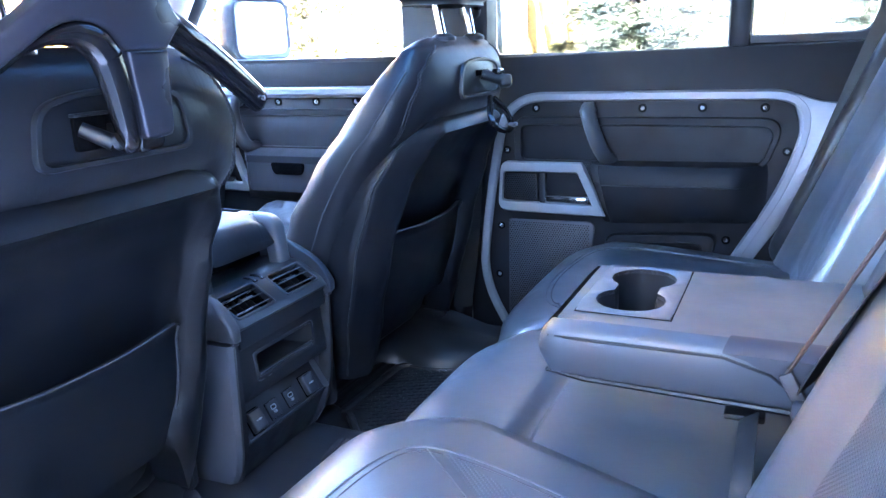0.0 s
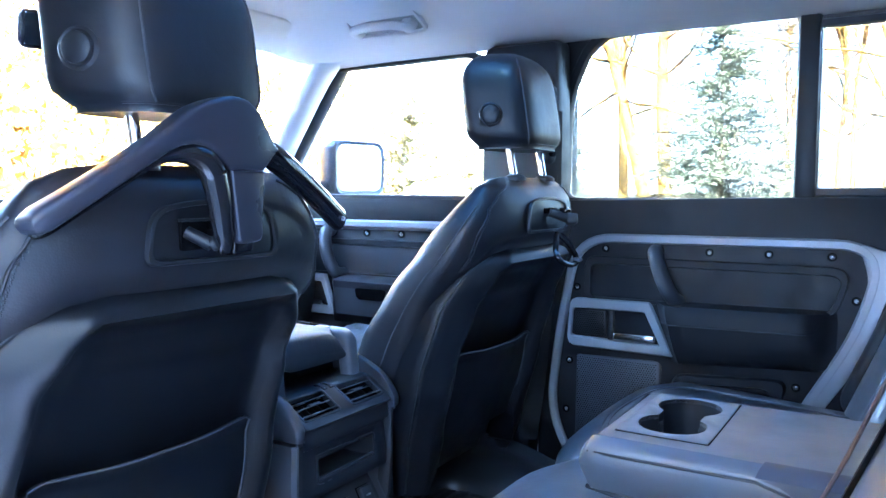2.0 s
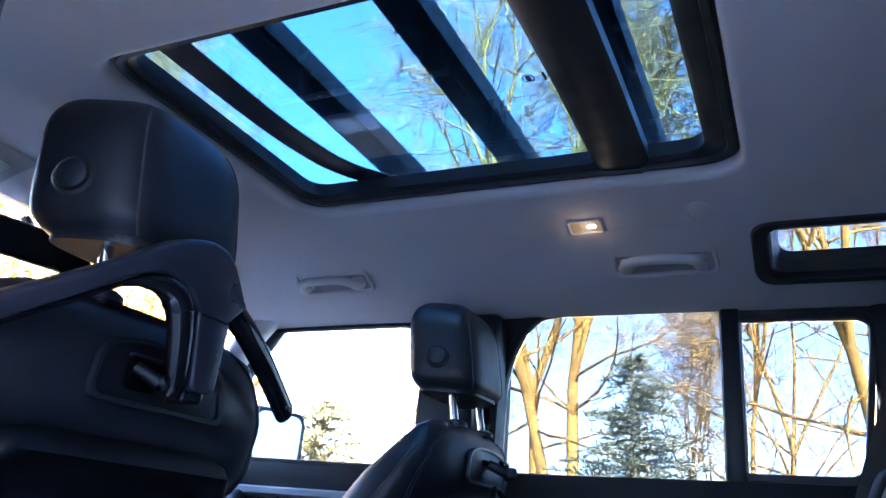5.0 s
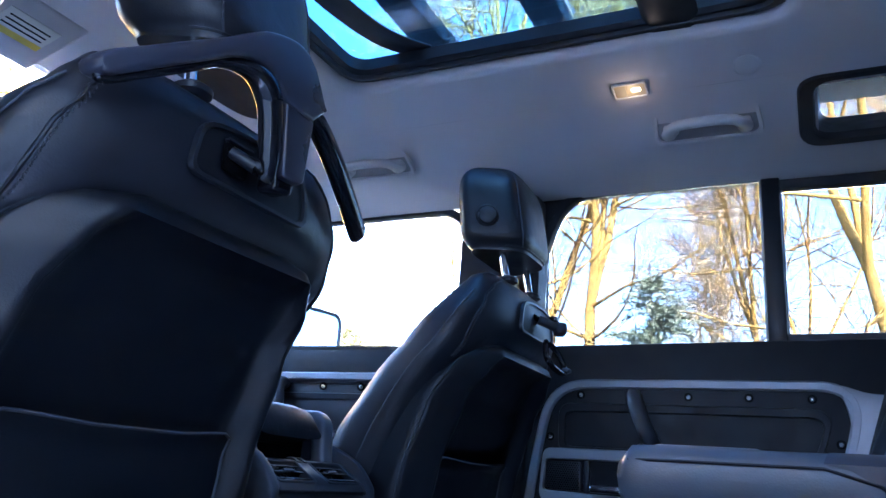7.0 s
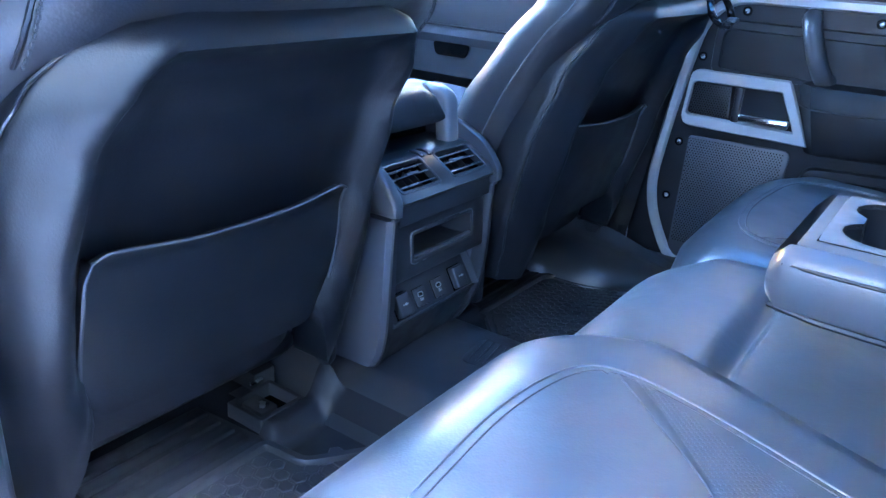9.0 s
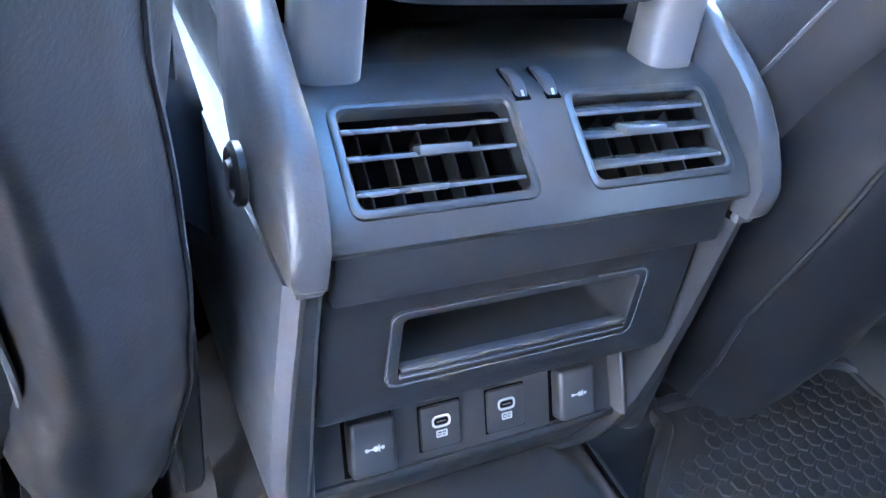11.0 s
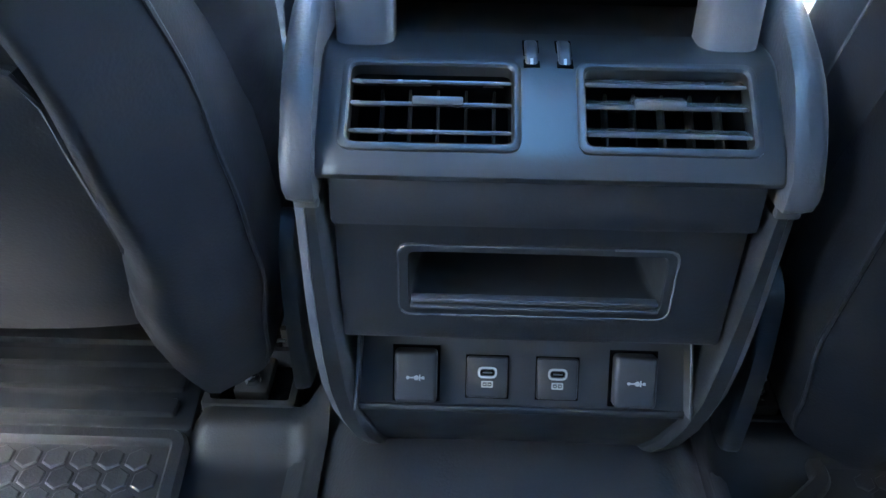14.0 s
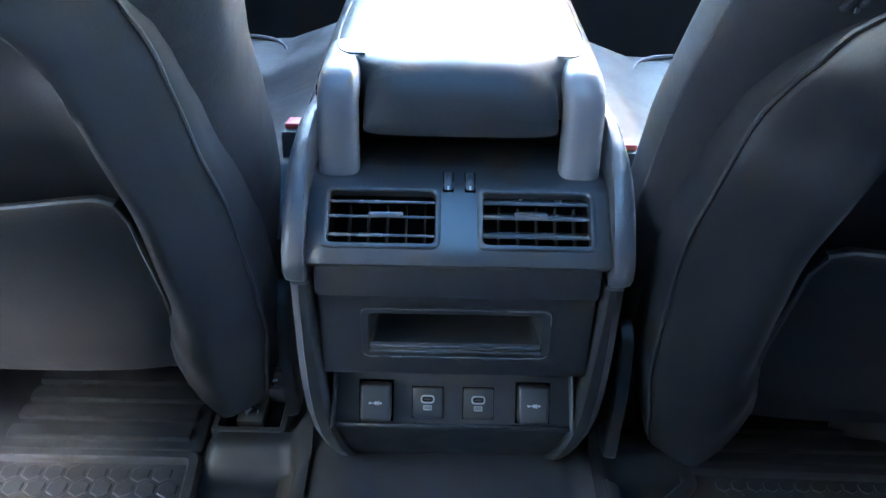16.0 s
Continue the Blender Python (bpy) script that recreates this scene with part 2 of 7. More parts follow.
YELLOW_NEEDLES = foliage("yellow_needles", (0.125, 0.120, 0.055), (0.230, 0.205, 0.090))
DRY_LEAVES = foliage("dry_leaves", (0.30, 0.16, 0.035), (0.50, 0.30, 0.07))

# ---- geometry helpers ----
def part(name, bm, material, parent=None, label="", angle=38, m=None):
    """One mesh object from a bmesh, under a thing or a part."""
    if m is not None:
        bm.transform(m)
    bmesh.ops.recalc_face_normals(bm, faces=bm.faces)
    me = bpy.data.meshes.new(name)
    bm.to_mesh(me)
    bm.free()
    me.materials.append(material)
    me.polygons.foreach_set("use_smooth", [True] * len(me.polygons))
    me.set_sharp_from_angle(angle=radians(angle))
    ob = new(name, me)
    if parent:
        ob.parent = parent
    if label:
        tagged(ob, label)
    return ob


def thing(name, label, category, group="", at=(0, 0, 0), kind=""):
    ob = new(name)
    ob.location = at
    ob.empty_display_size = 0.05
    return tagged(ob, label, category, group, kind)


def rbox(size, at=(0, 0, 0), r=0.004, seg=2, rot=(0, 0, 0)):
    """A box with rounded edges."""
    bm = bmesh.new()
    bmesh.ops.create_cube(bm, size=1)
    bmesh.ops.scale(bm, vec=size, verts=bm.verts)
    r = min(r, min(size) * 0.48)
    if r > 0:
        bmesh.ops.bevel(bm, geom=bm.edges[:], offset=r, segments=seg, profile=0.5, affect='EDGES')
    bm.transform(pose(*at, *rot))
    return bm


def join(*bms):
    """The first bmesh with the others added."""
    first = bms[0]
    for b in bms[1:]:
        me = bpy.data.meshes.new("tmp")
        b.to_mesh(me)
        b.free()
        first.from_mesh(me)
        bpy.data.meshes.remove(me)
    return first


def grid_mesh(rows, closed_u=False, closed_v=False, cap=False):
    """Faces between rows of points, all of one length."""
    bm = bmesh.new()
    vs = [[bm.verts.new(p) for p in row] for row in rows]
    nu, nv = len(vs[0]), len(vs)
    for j in range(nv if closed_v else nv - 1):
        for i in range(nu if closed_u else nu - 1):
            quad = (vs[j][i], vs[j][(i + 1) % nu], vs[(j + 1) % nv][(i + 1) % nu], vs[(j + 1) % nv][i])
            bm.faces.new(quad)
    if cap:
        bm.faces.new(vs[0])
        bm.faces.new(vs[-1][::-1])
    return bm


def tube(points, radius, n=10, flat=1.0, up=(0, 0, 1), cap=True):
    """A round or flattened tube along points; radius is one number or one for each point."""
    pts = [Vector(p) for p in points]
    rad = radius if isinstance(radius, (list, tuple)) else [radius] * len(pts)
    rows, up = [], Vector(up)
    for k, p in enumerate(pts):
        t = (pts[min(k + 1, len(pts) - 1)] - pts[max(k - 1, 0)]).normalized()
        side = t.cross(up)
        side = side.normalized() if side.length > 1e-4 else Vector((1, 0, 0))
        top = side.cross(t).normalized()
        rows.append([p + side * rad[k] * math.cos(q) + top * rad[k] * flat * math.sin(q) for q in (2 * math.pi * i / n for i in range(n))])
    return grid_mesh(rows, closed_u=True, cap=cap)


def smooth_path(points, steps=6):
    """A soft curve through points."""
    pts = [Vector(p) for p in points]
    out = []
    for k in range(len(pts) - 1):
        p0, p1, p2, p3 = pts[max(k - 1, 0)], pts[k], pts[k + 1], pts[min(k + 2, len(pts) - 1)]
        for s in range(steps):
            t = s / steps
            out.append(0.5 * ((2 * p1) + (p2 - p0) * t + (2 * p0 - 5 * p1 + 4 * p2 - p3) * t * t + (3 * p1 - p0 - 3 * p2 + p3) * t ** 3))
    return out + [pts[-1]]


def round_outline(points, r, n=5):
    """A 2D outline with rounded corners; r is one radius or one for each corner."""
    out, cnt = [], len(points)
    for k in range(cnt):
        rad = r[k] if isinstance(r, (list, tuple)) else r
        p, a, b = Vector(points[k]), Vector(points[k - 1]), Vector(points[(k + 1) % cnt])
        da, db = (a - p), (b - p)
        rad = min(rad, da.length * 0.49, db.length * 0.49)
        if rad <= 1e-5:
            out.append(p)
            continue
        s, e = p + da.normalized() * rad, p + db.normalized() * rad
        for i in range(n + 1):
            t = i / n
            out.append(s * (1 - t) ** 2 + p * 2 * t * (1 - t) + e * t * t)
    return out


def rrect(w, h, r, n=5):
    return round_outline([(-w / 2, -h / 2), (w / 2, -h / 2), (w / 2, h / 2), (-w / 2, h / 2)], r, n)


def prism(outline, depth, bevel=0.002, m=None):
    """An outline in x, y, raised to depth in z, with a rounded upper rim."""
    c = sum((Vector(p) for p in outline), Vector((0, 0))) / len(outline)

    def ring(inset, z):
        row = []
        for p in outline:
            d = Vector(p) - c
            ln = max(d.length, 1e-6)
            q = c + d * max(ln - inset, 0) / ln
            row.append((q.x, q.y, z))
        return row
    rows = [ring(0, 0), ring(0, depth - bevel), ring(bevel * 0.3, depth - bevel * 0.3), ring(bevel, depth)] if bevel else [ring(0, 0), ring(0, depth)]
    bm = grid_mesh(rows, closed_u=True, cap=True)
    if m is not None:
        bm.transform(m)
    return bm


def band(outer, inner, depth, m=None, bevel=0.0015):
    """A flat ring between two outlines with equal numbers of points, raised to depth."""
    rows = []
    for a, z in ((0.0, 0), (0.0, depth - bevel), (0.12, depth), (0.88, depth), (1.0, depth - bevel), (1.0, 0)):
        rows.append([(o[0] * (1 - a) + i[0] * a, o[1] * (1 - a) + i[1] * a, z) for o, i in zip(outer, inner)])
    bm = grid_mesh(rows, closed_u=True, closed_v=True)
    if m is not None:
        bm.transform(m)
    return bm


def ribbon(points, width, thick, facing, closed=False, taper=None):
    """A strip with rounded edges along points; facing is the way that its broad side looks."""
    pts, rows, f = [Vector(p) for p in points], [], Vector(facing).normalized()
    cnt = len(pts)
    for k, p in enumerate(pts):
        a = pts[(k - 1) % cnt] if closed else pts[max(k - 1, 0)]
        b = pts[(k + 1) % cnt] if closed else pts[min(k + 1, cnt - 1)]
        side = (b - a).normalized().cross(f).normalized()
        w = width * (taper[k] if taper else 1)
        prof = ((-w / 2, 0), (-w / 2, thick * 0.6), (-w / 2 + min(thick, w * 0.2), thick), (w / 2 - min(thick, w * 0.2), thick), (w / 2, thick * 0.6), (w / 2, 0))
        rows.append([p + side * s + f * h for s, h in prof])
    return grid_mesh(rows, closed_u=True, closed_v=closed, cap=not closed)


def lathe(profile, n=20, m=None):
    """A turned shape from (radius, height) pairs, about z."""
    bm = grid_mesh([[(r * math.cos(q), r * math.sin(q), h) for q in (2 * math.pi * i / n for i in range(n))] for r, h in profile], closed_u=True, cap=True)
    if m is not None:
        bm.transform(m)
    return bm


def lerp_table(x, table):
    """A smooth value between the pairs of a short table."""
    if x <= table[0][0]:
        return table[0][1]
    for (x0, y0), (x1, y1) in zip(table, table[1:]):
        if x <= x1:
            t = (x - x0) / (x1 - x0)
            t = t * t * (3 - 2 * t) * 0.5 + t * 0.5
            return y0 + (y1 - y0) * t
    return table[-1][1]


def step(t):
    t = min(max(t, 0), 1)
    return t * t * (3 - 2 * t)


# planes for outlines drawn in 2D: x of the outline, y of the outline, and the way it rises
SIDE_R = Matrix(((0, 0, -1, 0), (1, 0, 0, 0), (0, 1, 0, 0), (0, 0, 0, 1)))    # outline (y, z), rises towards -x: on the right-hand doors
SIDE_L = Matrix(((0, 0, 1, 0), (1, 0, 0, 0), (0, 1, 0, 0), (0, 0, 0, 1)))     # outline (y, z), rises towards +x
BACK = Matrix(((1, 0, 0, 0), (0, 0, -1, 0), (0, 1, 0, 0), (0, 0, 0, 1)))      # outline (x, z), rises towards -y
FLAT = Matrix.Identity(4)
DOWN = Matrix(((1, 0, 0, 0), (0, 1, 0, 0), (0, 0, -1, 0), (0, 0, 0, 1)))      # outline (x, y), rises downwards


def at(x, y, z, plane=FLAT):
    return Matrix.Translation((x, y, z)) @ plane


def slab(outline, depth, bevel=0.003, m=None, seg=2):
    """A flat piece of any outline, raised to depth in z, with a rounded upper rim."""
    bm = bmesh.new()
    base = bm.faces.new([bm.verts.new((p[0], p[1], 0)) for p in outline])
    made = bmesh.ops.extrude_face_region(bm, geom=[base])
    top = [v for v in made["geom"] if isinstance(v, bmesh.types.BMVert)]
    bmesh.ops.translate(bm, vec=(0, 0, depth), verts=top)
    if bevel:
        rim = [e for e in bm.edges if all(abs(v.co.z - depth) < 1e-6 for v in e.verts)]
        bmesh.ops.bevel(bm, geom=rim, offset=bevel, segments=seg, profile=0.5, affect='EDGES')
    bmesh.ops.triangulate(bm, faces=[f for f in bm.faces if len(f.verts) > 4])
    if m is not None:
        bm.transform(m)
    return bm

# ---- the ground and an unseen house added to shade the car ----
GROUND = -0.78
bm = bmesh.new()
bmesh.ops.create_grid(bm, x_segments=60, y_segments=60, size=900)
ground = tagged(part("ground", bm, GRASS, m=Matrix.Translation((0, 0, GROUND))), "dry winter turf round the parked car", "ground", kind="structure")
drive = tagged(part("driveway", rbox((7.0, 40, 0.03), (-2.0, 0, GROUND + 0.006), 0.0), ASPHALT), "grey asphalt driveway under the car", "driveway", kind="structure")

# out of view; put here only to keep the sun off the car
house = tagged(new("house"), "unseen grey house wall and roof added to shade the car", "house", kind="structure")
part("wall", rbox((0.3, 26, 5.5), (-3.4, -1, GROUND + 2.75), 0.02), WALL_PAINT, house)
part("roof", prism([(-4.3, 0.0), (-3.0, 0.0), (-6.4, 0.9), (-7.4, 0.9)], 27, 0.0, m=Matrix(((1, 0, 0, 0), (0, 0, 1, -14.5), (0, 1, 0, GROUND + 5.45), (0, 0, 0, 1)))), ROOF_SHINGLE, house)

# ---- floor, tunnel, sills ----
floor = tagged(part("floor", rbox((1.52, 3.0, 0.05), (0, -0.05, -0.040), 0.005), CARPET), "black carpeted car floor", "floor", kind="structure")

rows = []
for k in range(25):
    y = -0.75 + k * 0.04
    rows.append([(x, y, -0.012 + 0.070 * step((0.185 - abs(x)) / 0.085) + 0.0015 * (1 + math.cos(math.pi * x / 0.1)) * (abs(x) < 0.1)) for x in (-0.21 + i * 0.0105 for i in range(41))])
tunnel = tagged(part("tunnel_cover", grid_mesh(rows), RUBBER), "ridged black rubber cover over the tunnel", "floor cover", kind="structure")

sill = tagged(new("sill_trim"), "black plastic door sill trim", "sill", kind="structure")
for s, x0 in ((1, 0.60), (-1, 0.60)):
    prof = [(0.60, -0.01), (0.605, 0.02), (0.63, 0.055), (0.66, 0.062), (0.664, 0.054), (0.672, 0.054), (0.676, 0.064), (0.70, 0.066), (0.704, 0.058), (0.712, 0.058), (0.716, 0.068), (0.75, 0.07)]
    rows = [[(s * (px + 0.05 * step((y + 0.05) / 0.3)), y, pz * (1.0 if s < 0 else 0.25) + 0.12 * step((y - 0.02) / 0.22)) for px, pz in prof] for y in (-0.7 + 0.05 * k for k in range(24))]
    part("sill_panel", grid_mesh(rows), PLASTIC, sill)
tagged(part("outer_sill", rbox((0.2, 2.4, 0.16), (0.86, -0.1, -0.02), 0.02), BODY_PAINT), "painted body sill under the doors", "sill", kind="structure")
tagged(part("outer_sill", rbox((0.2, 2.4, 0.16), (-0.86, -0.1, -0.02), 0.02), BODY_PAINT), "painted body sill under the doors", "sill", kind="structure")

# ---- door cards on the far side ----
def screw(parent, y, z, x, m=SIDE_R, r=0.0062):
    """A recessed round screw head with a slot socket."""
    s = part("screw", lathe([(r * 0.95, 0), (r * 0.9, 0.0012), (r * 0.85, 0.0026), (r * 0.7, 0.0038), (r * 0.45, 0.0042), (r * 0.32, 0.0026)], 14, at(x, y, z, m)), SCREW, parent, "round steel screw head")
    part("cup", lathe([(r * 1.75, -0.002), (r * 1.75, 0.0030), (r * 1.55, 0.0040), (r * 1.25, 0.0034), (r * 1.15, 0.0005)], 14, at(x, y, z, m)), DARK, s)
    return s


door = tagged(new("door_1"), "closed rear door with dark card, silver edge trim and screws", "car door", kind="structure")
# body of the card: upper shelf and lower panel, with the corner radii of the belt line
part("door_body", rbox((0.12, 0.86, 0.78), (0.832, -0.46, 0.262), 0.02, 3), BODY_PAINT, door)
part("upper_panel", prism(round_outline([(-0.90, -0.06), (-0.007, -0.06), (-0.007, 0.60), (-0.05, 0.655), (-0.90, 0.668)], [0.0, 0.0, 0.01, 0.02, 0.02]), 0.020, 0.008, at(0.775, 0, 0, SIDE_R)), DOOR_PLASTIC, door)
card_outline = round_outline([(-0.115, 0.00), (-0.040, 0.14), (-0.066, 0.36), (-0.108, 0.567), (-0.738, 0.570), (-0.700, 0.40), (-0.597, 0.213), (-0.47, -0.02)], [0.05, 0.10, 0.25, 0.085, 0.085, 0.12, 0.10, 0.05], 8)
part("inner_card", prism(card_outline, 0.030, 0.004, at(0.788, 0, 0, SIDE_R)), DOOR_PLASTIC, door)
trim = [(0.757, y, z) for y, z in card_outline]
part("edge_trim", ribbon(trim, 0.021, 0.012, (-1, 0, 0), closed=True), SILVER, door, "silver painted edge trim")
flare = round_outline([(-0.690, 0.576), (-0.745, 0.556), (-0.830, 0.553), (-0.790, 0.480), (-0.735, 0.385), (-0.640, 0.230), (-0.606, 0.240), (-0.703, 0.410), (-0.715, 0.50)], [0.02, 0.02, 0.005, 0.05, 0.05, 0.01, 0.01, 0.05, 0.05], 5)
part("trim_flare", slab(flare, 0.0125, 0.003, at(0.7585, 0, 0, SIDE_R)), SILVER, door, "silver flare of the edge trim")
# raised lip and sunken inlay
inlay_o = round_outline([(-0.125, 0.525), (-0.690, 0.525), (-0.655, 0.42), (-0.125, 0.42)], [0.03, 0.05, 0.03, 0.02], 6)
inlay_i = round_outline([(-0.142, 0.506), (-0.672, 0.506), (-0.645, 0.43), (-0.142, 0.43)], [0.02, 0.035, 0.02, 0.015], 6)
part("inlay_lip", band(inlay_o, inlay_i, 0.012, at(0.760, 0, 0, SIDE_R), 0.005), DOOR_PLASTIC, door)
part("inlay", prism(inlay_i, 0.004, 0.001, at(0.7605, 0, 0, SIDE_R)), DOOR_PLASTIC, door)
# padded elbow rest
rows = []
for k in range(25):
    u = k / 24
    y = -0.292 - 0.375 * u
    bulge = 0.055 * step(u / 0.10) * step((1 - u) / 0.18)
    zt, zb = 0.428 + 0.006 * u, 0.290 + 0.02 * u
    prof = [(0.0, zt + 0.002), (0.35, zt), (0.8, zt - 0.004), (1.0, zt - 0.018), (1.02, zt - 0.042), (0.93, zt - 0.046), (0.90, zt - 0.075), (0.78, zt - 0.105), (0.5, zb + 0.006), (0.0, zb)]
    rows.append([(0.762 - bulge * a - 0.004, y + (0.035 * (zt - z) / 0.13 if u < 0.5 else -0.0) * (1 - u * 2 if u < 0.5 else 0) * -1, z) for a, z in prof])
part("elbow_pad", grid_mesh(rows), DOOR_PAD, door, "black leather elbow pad")
seam_pts = [(0.762 - 0.055 * step(u / 0.10) * step((1 - u) / 0.18) * 1.0 - 0.004, -0.30 - 0.36 * u, 0.384 + 0.006 * u) for u in (k / 20 for k in range(21))]
part("pad_seam", tube(seam_pts, 0.0014, 5), STITCH, door)
# pull grip
grip = smooth_path([(0.757, -0.294, 0.543), (0.730, -0.298, 0.537), (0.718, -0.310, 0.506), (0.718, -0.325, 0.468), (0.737, -0.338, 0.438), (0.757, -0.342, 0.432)], 5)
part("pull_grip", tube(grip, [0.017] * len(grip), 12, 1.0, (1, 0, 0)), SATIN, door, "slanted black pull grip")
# inner handle surround with two openings, tweeter mesh and a chrome lever
so = round_outline([(-0.093, 0.424), (-0.283, 0.426), (-0.338, 0.306), (-0.085, 0.309)], [0.02, 0.004, 0.004, 0.025], 6)
si = round_outline([(-0.100, 0.400), (-0.272, 0.401), (-0.306, 0.330), (-0.094, 0.333)], [0.012, 0.004, 0.004, 0.012], 6)
part("handle_surround", band(so, si, 0.018, at(0.760, 0, 0, SIDE_R), 0.004), LIGHT_TRIM, door, "pale grey handle surround")
# flat plate; its near-black paints the shade inside the recess
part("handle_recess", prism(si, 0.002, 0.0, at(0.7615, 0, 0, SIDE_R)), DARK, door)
tw = part("tweeter_grille", prism(round_outline([(-0.100, 0.398), (-0.178, 0.398), (-0.182, 0.335), (-0.096, 0.335)], 0.006), 0.013, 0.003, at(0.7610, 0, 0, SIDE_R)), DOOR_PLASTIC, door, "perforated tweeter grille")
part("divider", rbox((0.02, 0.014, 0.070), (0.752, -0.193, 0.366), 0.003), DOOR_PLASTIC, door)
part("release_lever", rbox((0.020, 0.098, 0.017), (0.748, -0.248, 0.342), 0.006, 3, (0, 0, 0)), CHROME, door, "satin chrome release lever")
# perforated speaker panel below
sp = round_outline([(-0.108, 0.288), (-0.312, 0.292), (-0.300, 0.150), (-0.245, 0.02), (-0.105, 0.02)], [0.008, 0.02, 0.02, 0.02, 0.01], 4)
part("speaker_grille", prism(sp, 0.010, 0.003, at(0.7612, 0, 0, SIDE_R)), SATIN, door, "perforated speaker grille")
# holes of both grilles as one raised grid of dots
dots = []
for j in range(46):
    for i in range(34):
        yy, zz = -0.112 - i * 0.0058 - (j % 2) * 0.0029, 0.282 - j * 0.0050
        if yy > -0.300 + max(0, 0.15 - zz) * 0.42:
            dots.append((yy, zz, 0.7509))
for j in range(13):
    for i in range(14):
        dots.append((-0.103 - i * 0.0053 - (j % 2) * 0.0026, 0.393 - j * 0.0046, 0.7477))
verts, faces = [], []
for yy, zz, xx in dots:
    b = len(verts)
    verts += [(xx, yy + 0.0015 * math.cos(q), zz + 0.0015 * math.sin(q)) for q in (math.pi / 3 * i for i in range(6))]
    faces.append(tuple(range(b, b + 6)))
me = bpy.data.meshes.new("grille_holes")
me.from_pydata(verts, [], faces)
me.materials.append(DARK)
holes = new("grille_holes", me)
holes.parent = door
tagged(holes, kind="stuff")
# storage bin low in the card
bo = round_outline([(-0.335, 0.270), (-0.575, 0.285), (-0.535, 0.12), (-0.335, 0.06)], [0.03, 0.03, 0.04, 0.04], 6)
bi = round_outline([(-0.365, 0.252), (-0.545, 0.262), (-0.520, 0.14), (-0.365, 0.10)], [0.03, 0.03, 0.03, 0.03], 6)
part("bin_rim", band(bo, bi, 0.022, at(0.760, 0, 0, SIDE_R), 0.007), DOOR_PLASTIC, door)
# flat plate in near-black, painted as the bin's shaded depth
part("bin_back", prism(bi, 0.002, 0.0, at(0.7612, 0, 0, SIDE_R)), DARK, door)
part("bin_tray", prism(round_outline([(-0.385, 0.235), (-0.50, 0.24), (-0.50, 0.13), (-0.385, 0.13)], 0.02), 0.012, 0.006, at(0.763, 0, 0, SIDE_R)), DOOR_PLASTIC, door)
for y, z in ((-0.175, 0.543), (-0.408, 0.543), (-0.528, 0.544), (-0.646, 0.544), (-0.692, 0.458), (-0.588, 0.270), (-0.106, 0.449), (-0.089, 0.270), (-0.082, 0.150)):
    screw(door, y, z, 0.7572, SIDE_R, 0.0050)

# windows of the rear door
def window(name, outline, frame_w, x, glass, label, frame_mat=SEAL, depth=0.022):
    w = tagged(new(name), label, "car window", kind="structure")
    cy, cz = sum(p[0] for p in outline) / len(outline), sum(p[1] for p in outline) / len(outline)
    outer = []
    for p in outline:
        dy, dz = p[0] - cy, p[1] - cz
        ln = math.hypot(dy, dz)
        outer.append((cy + dy * (1 + frame_w / ln), cz + dz * (1 + frame_w / ln)))
    part("window_frame", band(outer, outline, depth, at(x + depth * 0.35, 0, 0, SIDE_R), 0.006), frame_mat, w)
    g = part("pane", prism(outline, 0.003, 0.0, at(x + 0.012, 0, 0, SIDE_R)), glass, w)
    g.visible_shadow = False
    return w


rear_o = round_outline([(-0.566, 0.660), (-0.066, 0.660), (-0.070, 0.90), (-0.135, 1.034), (-0.566, 1.036)], [0.004, 0.02, 0.10, 0.06, 0.004], 6)
window("window_1", rear_o, 0.024, 0.795, PRIVACY, "clear rear door window in black seals")
quarter_o = round_outline([(-0.822, 0.684), (-0.612, 0.682), (-0.612, 1.006), (-0.862, 1.004)], [0.03, 0.006, 0.006, 0.035], 6)
window("window_2", quarter_o, 0.020, 0.795, PRIVACY, "small quarter window in a black frame")
front_o = round_outline([(0.150, 0.663), (0.905, 0.668), (0.870, 0.72), (0.660, 1.018), (0.210, 1.022), (0.160, 0.98)], [0.01, 0.02, 0.02, 0.05, 0.04, 0.05], 5)
window("window_3", front_o, 0.026, 0.800, GLASS, "front door window in black seals")
tagged(part("window_bar", rbox((0.045, 0.040, 0.40), (0.795, -0.589, 0.842), 0.006), SEAL), "black bar between the rear windows", "window bar", kind="structure")

tagged(part("belt_line_filler", rbox((0.05, 0.36, 0.05), (0.815, -0.76, 0.652), 0.004), SEAL), "black filler under the quarter window", "window trim", kind="structure")
fill = round_outline([(-0.03, 0.66), (-0.03, 1.06), (-0.20, 1.06), (-0.20, 1.036), (-0.150, 1.030), (-0.100, 0.985), (-0.072, 0.920), (-0.062, 0.66)], 0.002, 2)
tagged(part("window_corner", slab(fill, 0.008, 0.002, at(0.812, 0, 0, SIDE_R)), SEAL), "black filler in the window corner", "window trim", kind="structure")
so_ = round_outline([(-0.905, 0.655), (-0.572, 0.655), (-0.572, 1.052), (-0.905, 1.052)], [0.01, 0.004, 0.004, 0.05], 6)
si_ = round_outline([(-0.838, 0.668), (-0.596, 0.666), (-0.596, 1.022), (-0.880, 1.020)], [0.03, 0.006, 0.006, 0.035], 6)
tagged(part("quarter_surround", band(so_, si_, 0.014, at(0.812, 0, 0, SIDE_R), 0.004), SEAL), "broad black surround of the quarter window", "window trim", kind="structure")
